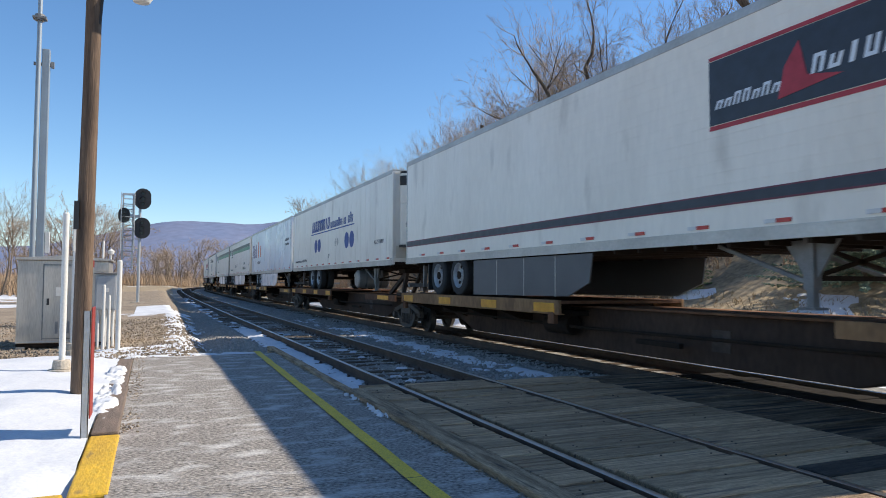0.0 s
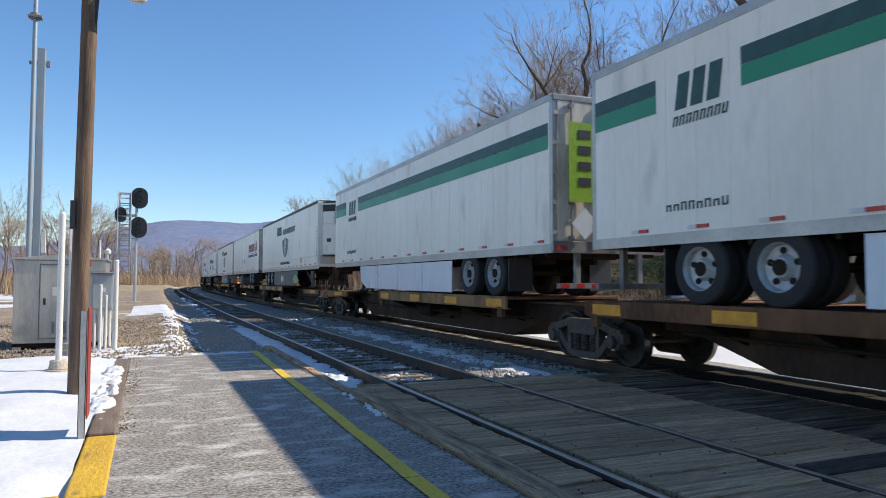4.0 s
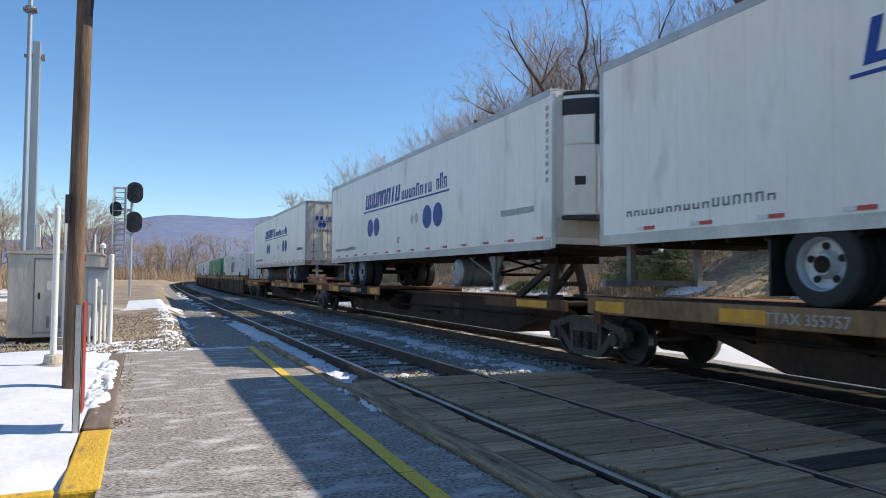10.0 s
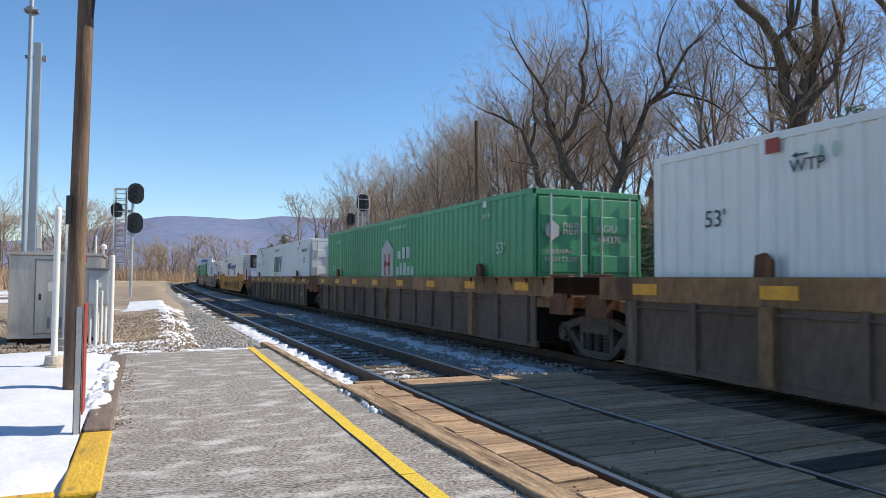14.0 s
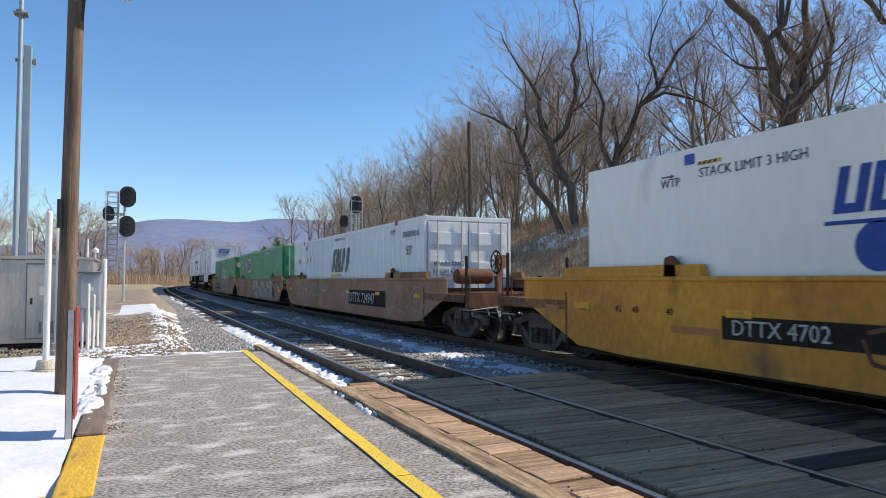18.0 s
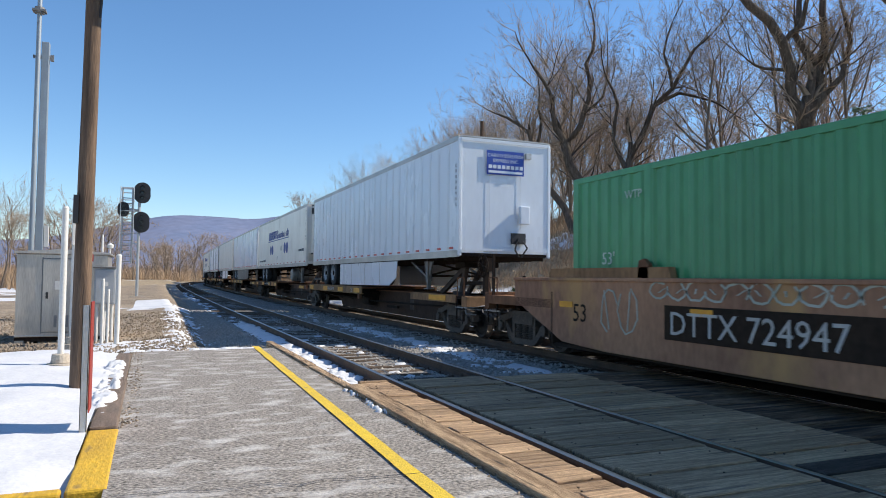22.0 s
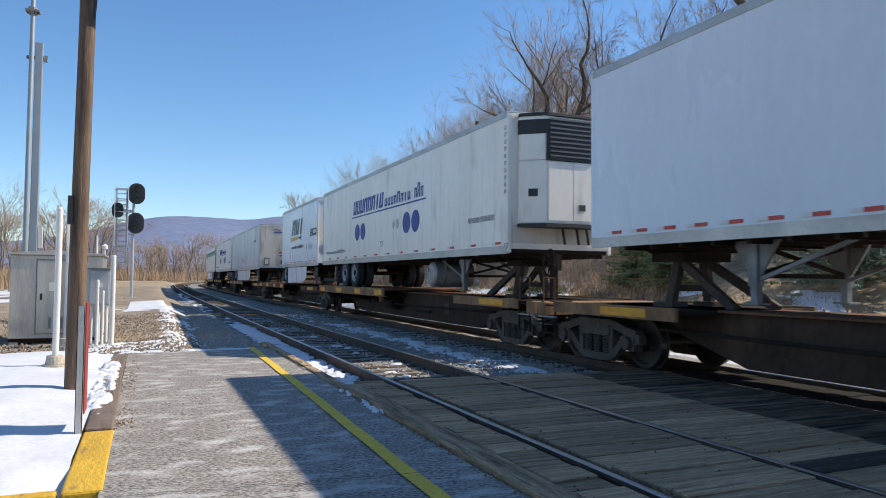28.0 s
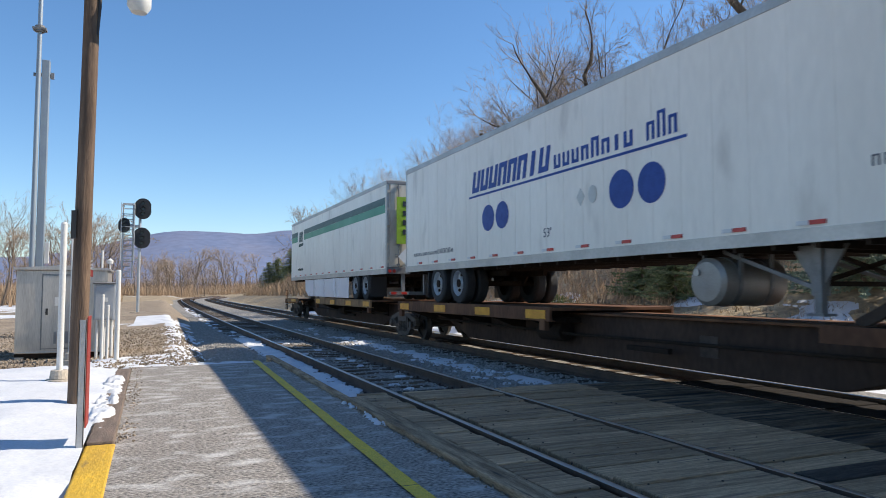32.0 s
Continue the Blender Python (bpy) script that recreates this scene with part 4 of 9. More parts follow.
for i, (x, y, h) in enumerate(far_spots):
    k = far_kinds[i % 3]
    m = stand(x, y)
    t = k if i < 3 else copy_thing(k, m)
    t.matrix_world = m
    t.scale = (h / tall(k),) * 3
# evergreens along the foot of the bank
conifer(stand(20.0, 22.6), 3, 4.4, 1.6, NEEDLE, "dark green spruce standing at the foot of the bank")
conifer(stand(20.5, 25.3), 4, 3.6, 1.6, NEEDLE, "small dark green spruce beside the line")
conifer(stand(21.0, 15.1), 6, 5.7, 3.2, NEEDLE_BLUE, "broad blue-green spruce beside the line")
conifer(stand(21.5, 9.6), 9, 5.6, 3.2, NEEDLE_BLUE, "broad blue-green spruce beside the line")
conifer(stand(23.5, 20.6), 12, 4.0, 1.6, NEEDLE, "small green spruce behind the first row")
# far evergreen beside the line
for k, (x, y, h, r) in enumerate(((24.0, 156, 7.0, 3.6), (26.5, 160, 7.6, 4.2), (28.5, 155, 8.0, 4.4))):
    conifer(stand(x, y), 14 + 20 * k, h, r, NEEDLE, "broad far green evergreen beside the line")
conifer(stand(-17.0, 58.0), 16, 6.5, 2.2, NEEDLE, "dark evergreen at the edge of the yard")
conifer(stand(-14.6, 52.0), 17, 5.5, 2.0, NEEDLE, "dark evergreen at the edge of the yard")


# ---- undergrowth ----
def brush(name, count, place, low, high, material, label, spread=0.35, seed=1, forks=4):
    """Thin dry stems in clumps."""
    r = random.Random(seed)
    s = Shape()
    for _ in range(count):
        x, y = place(r)
        z = ground_z(x, y)
        for _ in range(forks):
            h = r.uniform(low, high)
            dx, dy = r.gauss(0, spread) * h, r.gauss(0, spread) * h
            w = 0.012 + 0.008 * h if h < 4.5 else 0.05 + 0.012 * h
            mx, my = dx * 0.35 + r.gauss(0, 0.08), dy * 0.35 + r.gauss(0, 0.08)
            a = r.uniform(0, 3.14)
            cx, cy = math.cos(a) * w, math.sin(a) * w
            s.add([(x - cx, y - cy, z - 0.05), (x + cx, y + cy, z - 0.05), (x + mx + cx * 0.7, y + my + cy * 0.7, z + h * 0.55), (x + mx - cx * 0.7, y + my - cy * 0.7, z + h * 0.55), (x + dx, y + dy, z + h)],
                  [(0, 1, 2, 3), (3, 2, 4)])
    return tagged(new(name, quick_mesh(name, s, material, False)), label, "undergrowth", kind="stuff")


brush("brush", 5200, lambda r: (r.uniform(18.5, 30), r.uniform(22, 62)), 0.2, 0.8, SCRUB, "dry brown brush on the bank", seed=1)
brush("brush", 2600, lambda r: (r.uniform(17, 30) + bend(90), r.uniform(60, 150)), 0.6, 2.4, SCRUB, "dry brown brush along the bank", seed=2)
brush("brush", 1500, lambda r: (r.uniform(18, 44), r.uniform(225, 330)), 1.0, 4.0, SCRUB, "far brown scrub beyond the curve", seed=24)
brush("brush", 60, lambda r: (r.gauss(29.3, 0.9), r.gauss(23.7, 0.9)), 1.5, 4.0, TWIG, "vines and dead stems round the old tree", 0.12, 13, 3)
brush("brush", 2400, lambda r: (r.uniform(22, 40), r.uniform(2, 30)), 0.4, 1.3, SCRUB, "dry brown brush below the trees", seed=3)
brush("brush", 3000, lambda r: (r.uniform(-60, 12), r.uniform(190, 300)), 1.0, 4.0, SCRUB, "far brown scrub", seed=4)
brush("brush", 1000, lambda r: (r.uniform(-26, -3), r.uniform(58, 90)), 0.6, 2.2, SCRUB, "brown scrub behind the yard", seed=5)
brush("dry_grass", 2600, lambda r: (r.uniform(13.5, 20), r.uniform(6, 50)), 0.08, 0.3, FIELD, "dry grass beyond the tracks", 0.6, 6)

brush("brush", 4200, lambda r: (r.uniform(31, 50), r.uniform(14, 75)), 0.8, 3.2, SCRUB, "brown undergrowth below the wood", 0.3, 21)
brush("brush", 2200, lambda r: (r.uniform(31, 50) + bend(90), r.uniform(75, 150)), 0.8, 3.2, SCRUB, "brown undergrowth below the wood", 0.3, 22)

# clipped evergreen hedge
s = Shape()
r = random.Random(5)
for _ in range(7200):
    a, q = r.uniform(0, 6.283), r.random() ** 0.4
    h = r.random()
    k = math.sqrt(max(1 - h * h, 0)) * q
    x, y, z = 18.9 + 1.2 * k * math.cos(a), 31.3 + 3.4 * k * math.sin(a), 0.25 + 1.0 * h * (0.4 + 0.6 * q)
    e = [r.gauss(0, 0.05) for _ in range(6)]
    s.add([(x, y, z), (x + e[0] + 0.05, y + e[1], z + e[2]), (x + e[3], y + e[4] + 0.05, z + abs(e[5]) + 0.06)], [(0, 1, 2)])
hedge = thing("hedge", pose(0, 0, 0), "low rounded dark green evergreen hedge", "hedge")
part("foliage", quick_mesh("foliage", s, HEDGE, False), HEDGE, hedge)

# ---- distance ----
xs = axis_steps([(-2600, 2600, 40)])


def ridge_top(x):
    base = 130 + 120 * ease(-500, 145, x) + 18 * ease(400, 560, x)
    return base + 4 * noise.noise((x * 0.004, 0, 0)) + 3 * noise.noise((x * 0.015, 3, 0))


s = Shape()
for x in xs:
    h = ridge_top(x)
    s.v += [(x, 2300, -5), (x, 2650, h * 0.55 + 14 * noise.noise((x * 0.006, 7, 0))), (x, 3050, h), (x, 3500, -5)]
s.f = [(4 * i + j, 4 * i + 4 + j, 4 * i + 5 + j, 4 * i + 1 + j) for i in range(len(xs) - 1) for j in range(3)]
tagged(new("backdrop_ridge", quick_mesh("backdrop_ridge", s, RIDGE)), "long wooded ridge on the horizon, blue with painted haze", "mountain ridge", kind="structure")
brush("far_woods", 5200, lambda r: (r.uniform(-420, 420), r.uniform(380, 700)), 5.0, 11.0, FAR_WOOD, "far brown leafless woods", 0.16, 8, 5)


# ---- the train ----
HALF_W = 1.295
SPEED = 15.27
MOVERS = []                 # (thing, its place along the line at the start)
SPINNERS = []               # (wheel set, its thing's place, its own place on the thing)


def along(place, t):
    """The pose on the far track of what stands at that place when the clip starts."""
    y = place - SPEED * t
    return pose(FAR_TRACK + bend(y), y, 0, 0, 0, -heading(y))


def riding(name, place, label, category, group=""):
    t = thing(name, along(place, 0), label, category, group)
    MOVERS.append((t, place))
    return t


# meshes that many parts share
def wheelset_shapes():
    prof = [(-0.06, 0.0), (-0.06, 0.14), (-0.01, 0.15), (-0.02, 0.33), (-0.065, 0.35), (-0.065, 0.415), (0.065, 0.425), (0.068, 0.455), (0.095, 0.455), (0.10, 0.36), (0.04, 0.33), (0.035, 0.14), (0.08, 0.12), (0.08, 0.0)]
    tread = [(-0.063, 0.416), (0.062, 0.426)]
    a, b = Shape(), Shape()
    for side in (-1, 1):
        a.lathe([(side * (0.715 - q * 0.9), r) for q, r in prof], 28)
        b.lathe([(side * (0.715 - q * 0.9), r + 0.002) for q, r in tread], 28)
    a.rod((-0.98, 0, 0), (0.98, 0, 0), 0.075, n=10)
    return a.mesh("wheel_set"), b.mesh("tread")


WHEELSET, TREADS = wheelset_shapes()
smooth(WHEELSET)
for me, m in ((WHEELSET, WHEEL), (TREADS, TREAD)):
    me.materials.append(m)


def sideframe_mesh():
    """A cast three-piece truck side with its window openings, in the y, z plane at x = 0."""
    top = [(-1.08, 0.40), (-1.06, 0.56), (-0.80, 0.60), (-0.45, 0.70), (0.45, 0.70), (0.80, 0.60), (1.06, 0.56), (1.08, 0.40)]
    s = Shape()

    def bars(pts, w, h):
        for p, q in zip(pts, pts[1:]):
            s.bar((0, *p), (0, *q), w, h)

    bars(top, 0.14, 0.13)
    bars([(-1.06, 0.50), (-0.76, 0.48), (-0.52, 0.24), (-0.36, 0.14), (0.36, 0.14), (0.52, 0.24), (0.76, 0.48), (1.06, 0.50)], 0.13, 0.12)
    for y in (-0.42, 0.42):
        s.bar((0, y, 0.15), (0, y, 0.70), 0.13, 0.10)
    # the thin plate behind the springs is added to keep the openings dark
    s.box(-0.09, 0.09, -0.40, 0.40, 0.50, 0.66).box(0.10, 0.12, -0.42, 0.42, 0.16, 0.60)
    for y in (-0.89, 0.89):
        s.box(-0.085, 0.085, y - 0.14, y + 0.14, 0.30, 0.54)
        s.rod((-0.16, y, 0.425), (0.05, y, 0.425), 0.105, n=10)
    for y in (-0.25, 0.0, 0.25):
        z = 0.20
        while z < 0.50:
            s.rod((0, y, z), (0, y + 0.01, z + 0.024), 0.082, n=10)
            z += 0.046
        s.rod((0, y, 0.18), (0, y, 0.50), 0.045, n=6)
    return s.mesh("sideframe")


SIDEFRAME = sideframe_mesh()
SIDEFRAME.materials.append(TRUCK)
BOLSTER = Shape().box(-0.95, 0.95, -0.19, 0.19, 0.46, 0.68).rod((0, 0, 0.6), (0, 0, 0.84), 0.25, n=14).mesh("bolster")
BOLSTER.materials.append(TRUCK)


def truck(parent, y, place):
    """A two-axle truck under a car; its wheel sets turn."""
    tr = part("truck", BOLSTER, TRUCK, parent, "grimy two-axle cast-steel truck")
    tr.location = (0, y, 0)
    for x in (-1.0, 1.0):
        f = part("sideframe", SIDEFRAME, TRUCK, tr)
        f.location = (x, 0, 0)
    for dy in (-0.89, 0.89):
        w = part("wheel_set", WHEELSET, WHEEL, tr, "steel wheels with worn bright treads")
        w.location = (0, dy, 0.425)
        w2 = w.data
        if len(w2.materials) == 1:
            w2.materials.append(TREAD)
        SPINNERS.append((w, place + y + dy, dy))
    return tr


# the bright treads are faces of the wheel set's own mesh
def merge_treads():
    bm = bmesh.new()
    bm.from_mesh(WHEELSET)
    n = len(bm.faces)
    bm.from_mesh(TREADS)
    bm.faces.ensure_lookup_table()
    for f in bm.faces[n:]:
        f.material_index = 1
    bm.to_mesh(WHEELSET)
    bm.free()
    WHEELSET.materials.append(TREAD)


merge_treads()

TYRE_MESH = Shape().lathe([(-0.13, 0.30), (-0.14, 0.40), (-0.125, 0.47), (-0.09, 0.495), (0.09, 0.495), (0.125, 0.47), (0.14, 0.40), (0.13, 0.30)], 28).mesh("tyre")
RIM_MESH = Shape().lathe([(-0.135, 0.305), (-0.115, 0.285), (-0.04, 0.27), (-0.02, 0.17), (-0.06, 0.14), (-0.10, 0.12), (-0.10, 0.0)], 24).mesh("rim")
for me, m in ((TYRE_MESH, TYRE), (RIM_MESH, RIM)):
    me.materials.append(m)
    smooth(me)
HUB_MESH = Shape().rod((-0.125, 0, 0), (-0.05, 0, 0), 0.10, 0.085, n=12)
for k in range(5):
    a = k * math.pi * 0.4 + 0.3
    HUB_MESH.rod((-0.055, 0.205 * math.cos(a), 0.205 * math.sin(a)), (-0.02, 0.205 * math.cos(a), 0.205 * math.sin(a)), 0.042, n=8)
HUB_MESH = HUB_MESH.mesh("hub")
HUB_MESH.materials.append(CAR_DARK)


def side_shape(outlines, x=-HALF_W - 0.004, depth=0.005):
    """Flat shapes on the side towards the platform, outlines in (y, z)."""
    return [Shape().prism(o, "x", x - depth, x) for o in outlines]


def quad(y0, y1, z0, z1, slant=0.0):
    return [(y0, z0), (y1, z0), (y1 - slant, z1), (y0 - slant, z1)]


def disc(y, z, ry, rz=None, n=24):
    rz = rz or ry
    return [(y + ry * math.cos(2 * math.pi * i / n), z + rz * math.sin(2 * math.pi * i / n)) for i in range(n)]


def diamond(y, z, a, b):
    return [(y - a, z), (y, z - b), (y + a, z), (y, z + b)]


def arch(y0, y1, z0, z1, slant, w, down):
    """A block cut open on one side, like a small gate."""
    h = z1 - z0
    o = [(y0, 0), (y0 + w, 0), (y0 + w, h - w), (y1 - w, h - w), (y1 - w, 0), (y1, 0), (y1, h), (y0, h)]
    if down:
        o = [(y, h - z) for y, z in reversed(o)]
    return [(y - slant * z / h, z0 + z) for y, z in o]


def glyph(kind, y0, y1, z0, z1, slant, s):
    """A plain painted shape: a gate, an upturned gate, a stepped block or a bar."""
    w, h = y1 - y0, z1 - z0
    t = s * 0.85
    if kind == "g":
        o = [(0, 0), (s, 0), (s, h - t), (w - s, h - t), (w - s, 0), (w, 0), (w, h), (0, h)]
    elif kind == "u":
        o = [(0, 0), (w, 0), (w, h), (w - s, h), (w - s, t), (s, t), (s, h), (0, h)]
    elif kind == "s":
        o = [(0, 0), (w, 0), (w, h * 0.45), (w * 0.55, h * 0.45), (w * 0.55, h), (0, h)]
    else:
        o = [(w * 0.30, 0), (w * 0.70, 0), (w * 0.70, h), (w * 0.30, h)]
    return [(y0 + y - slant * z / h, z0 + z) for y, z in o]


def blocks(u0, u1, z0, z1, count, L, slant=0.0, ratio=0.72, jag=0.0, seed=1, open_w=0.0):
    """A row of plain blocks that stands where a name is painted; u runs from the far end of the side."""
    r = random.Random(seed)
    out, w = [], (u1 - u0) / count
    for i in range(count):
        a = L / 2 - (u0 + w * i)
        top = z1 - (jag * (z1 - z0) if r.random() < 0.5 else 0)
        if open_w:
            out.append(glyph(r.choice("ggugub"), a - w * ratio, a, z0, top, slant, w * open_w))
        else:
            out.append(quad(a - w * ratio, a, z0, top, slant))
    return out


def side_text(parent, text, u, z, height, L, material, label="", x=-HALF_W - 0.008, name="lettering"):
    me = lettering(text, height)
    ob = part(name, me, material, parent, label)
    ob.matrix_basis = Matrix.Translation((x, L / 2 - u, z)) @ Matrix(((0, 0, -1), (-1, 0, 0), (0, 1, 0))).to_4x4()
    return ob


def end_text(parent, text, x, z, height, y, material, label=""):
    ob = part("lettering", lettering(text, height), material, parent, label)
    ob.matrix_basis = Matrix.Translation((x, y, z)) @ Matrix(((1, 0, 0), (0, 0, -1), (0, 1, 0))).to_4x4()
    return ob


def chamfer_box(x0, x1, y0, y1, z0, z1, c):
    """A long box with chamfered upright corners."""
    return Shape().prism([(x0 + c, y0), (x1 - c, y0), (x1, y0 + c), (x1, y1 - c), (x1 - c, y1), (x0 + c, y1), (x0, y1 - c), (x0, y0 + c)], "z", z0, z1)


def trailer(place_n, place_f, label, nose_near=True, paint=WHITE, zt=4.93, zb=1.95, seams=1.2, seam_h=0.0, reefer=None, skirt=None, skirt_span=(3.4, 11.2), axles=2, wheel_back=2.4,
            tape=True, tape_step=0.95, roof=ALU, door_paint=None, tank=False, big_flaps=False, group="trailers on the train", rivets=False, gear_at=3.0):
    """A box trailer. y runs towards the far end; d below is the distance from the nose."""
    L = place_f - place_n
    t = riding("trailer", (place_n + place_f) / 2, label, "trailer", group)
    sg = 1 if nose_near else -1

    def Y(d):
        return sg * (-L / 2 + d)

    w = HALF_W
    part("body", chamfer_box(-w, w, -L / 2 + 0.02, L / 2 - 0.02, zb + 0.1, zt - 0.03, 0.06), paint, t, bevel=0.012)
    # rails and corner posts
    for x in (-1, 1):
        a, b = sorted((x * (w + 0.012), x * (w - 0.05)))
        part("top_rail", Shape().box(a, b, -L / 2 + 0.05, L / 2 - 0.05, zt - 0.13, zt), roof, t, bevel=0.008)
    part("roof", Shape().prism([(-w + 0.03, zt - 0.02), (w - 0.03, zt - 0.02), (w - 0.06, zt + 0.005), (0, zt + 0.03), (-w + 0.06, zt + 0.005)], "y", -L / 2 + 0.02, L / 2 - 0.02), roof, t)
    for x in (-1, 1):
        o = [(x * (w - 0.05), zb), (x * (w + 0.015), zb), (x * (w + 0.015), zb + 0.135), (x * (w + 0.022), zb + 0.135), (x * (w + 0.022), zb + 0.165), (x * (w - 0.05), zb + 0.165)]
        part("bottom_rail", Shape().prism(o, "y", -L / 2 + 0.03, L / 2 - 0.03), ALU, t, "riveted aluminium bottom rail")
    part("floor", Shape().box(-w + 0.05, w - 0.05, -L / 2 + 0.05, L / 2 - 0.05, zb + 0.03, zb + 0.12), CAR_DARK, t)
    bar = Shape().box(-w + 0.04, w - 0.04, -0.03, 0.03, zb - 0.06, zb + 0.03).mesh("cross_member")
    for i in range(int(L / 0.6)):
        part("cross_member", bar, CAR_DARK, t).location.y = -L / 2 + 0.3 + 0.6 * i
    for x in (-1, 1):
        for ye in (-1, 1):
            a, b = sorted((x * (w + 0.008), x * (w - 0.09)))
            c, d = sorted((ye * (L / 2), ye * (L / 2 - 0.11)))
            part("corner_post", Shape().box(a, b, c, d, zb + 0.02, zt - 0.06), ALU if (ye == sg) else paint, t, bevel=0.02)
    # seams of the wall panels
    s = Shape()
    if seam_h:
        z = zb + 0.45
        while z < zt - 0.25:
            s.box(-w - 0.004, -w, -L / 2 + 0.15, L / 2 - 0.15, z, z + 0.012)
            z += seam_h
    elif seams:
        n = int(round(L / seams))
        for i in range(1, n):
            y = -L / 2 + L * i / n
            s.box(-w - 0.004, -w, y - 0.012, y + 0.012, zb + 0.17, zt - 0.14)
    if s.v:
        part("panel_seams", s, paint, t)
    if rivets:
        s = Shape()
        n = int(round(L / seams))
        for i in range(1, n):
            y = -L / 2 + L * i / n
            for k in range(46):
                z = zb + 0.25 + (zt - zb - 0.45) * k / 45
                for dy in (-0.05, 0.05):
                    s.box(-w - 0.006, -w, y + dy - 0.008, y + dy + 0.008, z - 0.008, z + 0.008)
        part("rivets", s, ALU, t, "rows of rivet heads", kind="stuff")
    # reflective tape
    if tape:
        a = Shape().box(-w - 0.019, -w, 0, 0.21, zb + 0.20, zb + 0.25).mesh("red_reflector")
        b = Shape().box(-w - 0.019, -w, 0.21, 0.38, zb + 0.20, zb + 0.25).mesh("white_reflector")
        n = int(L / tape_step)
        for i in range(n):
            y = -L / 2 + 0.3 + (L - 0.5) * i / n
            part("red_reflector", a, TAPE_RED, t).location.y = y
            part("white_reflector", b, TAPE_WHITE, t).location.y = y
    # nose end
    yn = Y(0)
    s = Shape()
    for x in (-0.45, 0.42):
        s.box(x - 0.01, x + 0.01, yn - 0.006 if nose_near else yn, yn if nose_near else yn + 0.006, zb + 0.3, zt - 0.15)
    s.box(-w + 0.1, w - 0.1, *sorted((yn, yn - sg * 0.012)), zb + 0.16, zb + 0.22)
    s.box(-w + 0.06, w - 0.06, *sorted((yn, yn - sg * 0.015)), zt - 0.12, zt - 0.04)
    part("nose_seams", s, paint, t)
    if nose_near and not reefer and paint in (WHITE, WHITE_GREY):
        part("nose_panel", Shape().box(-w + 0.11, w - 0.11, yn - 0.004, yn + 0.01, zb + 0.23, zt - 0.13), WHITE_DIRTY, t, "dirt-streaked front panel")
    if nose_near and not reefer:
        s = Shape().box(0.15, 0.55, yn - 0.05, yn, zb + 0.35, zb + 0.62).rod((0.35, yn - 0.10, zb + 0.45), (0.35, yn, zb + 0.45), 0.06, n=8)
        s.tube([(0.28, yn - 0.09, zb + 0.42), (0.2, yn - 0.13, zb + 0.2), (0.33, yn - 0.1, zb + 0.02)], 0.02).tube([(0.45, yn - 0.09, zb + 0.42), (0.55, yn - 0.13, zb + 0.25), (0.4, yn - 0.1, zb + 0.02)], 0.02)
        part("air_couplings", s, BLACK, t, "black air and electric couplings")
    if reefer:
        part("lower_nose_panel", Shape().box(-w + 0.11, w - 0.11, *sorted((yn, yn - sg * 0.006)), zb + 0.17, zb + 0.60), WHITE_DIRTY, t, "grimy lower nose panel")
        unit = Shape().prism([(-1.06, -0.02), (1.06, -0.02), (1.06, 0.10), (0.64, 0.44), (-0.64, 0.44), (-1.06, 0.10)], "z", zb + 0.62, zt - 1.05)
        unit.v = [(x, yn - sg * y, z) for x, y, z in unit.v]
        unit2 = Shape().prism([(-1.06, -0.02), (1.06, -0.02), (1.06, 0.09), (0.66, 0.42), (-0.66, 0.42), (-1.06, 0.09)], "z", zt - 1.05, zt - 0.12)
        unit.add([(x, yn - sg * y, z) for x, y, z in unit2.v], unit2.f)
        u = part("reefer_unit", unit, reefer, t, "white refrigeration unit on the nose", bevel=0.03)
        top = Shape().prism([(-1.06, -0.02), (1.06, -0.02), (1.06, 0.12), (0.62, 0.47), (-0.62, 0.47), (-1.06, 0.12)], "z", zt - 0.12, zt - 0.06)
        top.box(-0.63, 0.63, 0.38, 0.47, zt - 1.05, zt - 0.2)
        for e in (-1, 1):
            top.prism([(e * 1.07, 0.0), (e * 1.07, 0.1), (e * 0.62, 0.46), (e * 0.78, 0.34), (e * 1.0, 0.1)], "z", zt - 0.5, zt - 0.2)
        top.v = [(x, yn - sg * y, z) for x, y, z in top.v]
        part("reefer_grille_box", top, BLACK, u, "black upper housing", bevel=0.03)
        g = Shape()
        for k in range(9):
            z = zt - 0.98 + 0.095 * k
            g.box(-0.58, 0.58, *sorted((yn - sg * 0.47, yn - sg * 0.50)), z, z + 0.035)
        part("grille_slats", g, SKIRT_GREY, u)
        g = Shape()
        for x0, x1 in ((-0.60, -0.01), (0.01, 0.60)):
            g.box(x0, x1, *sorted((yn - sg * 0.435, yn - sg * 0.455)), zb + 0.68, zt - 1.09)
        part("access_door", g, reefer, u, bevel=0.012)
        g = Shape().box(0.15, 0.30, *sorted((yn - sg * 0.45, yn - sg * 0.465)), zb + 0.9, zb + 1.03)
        part("gauge_window", g, BLACK, u)
        g = Shape().prism([(-0.93, 0.20), (-0.78, 0.325), (-0.785, 0.337), (-0.935, 0.212)], "z", zb + 1.18, zb + 1.34)
        g.v = [(x, yn - sg * y, z) for x, y, z in g.v]
        part("side_window", g, BLACK, u)
        g = Shape().prism([(-1.08, 0.0), (1.08, 0.0), (1.08, 0.12), (0.66, 0.47), (-0.66, 0.47), (-1.08, 0.12)], "z", zb + 0.55, zb + 0.62)
        g.v = [(x, yn - sg * y, z) for x, y, z in g.v]
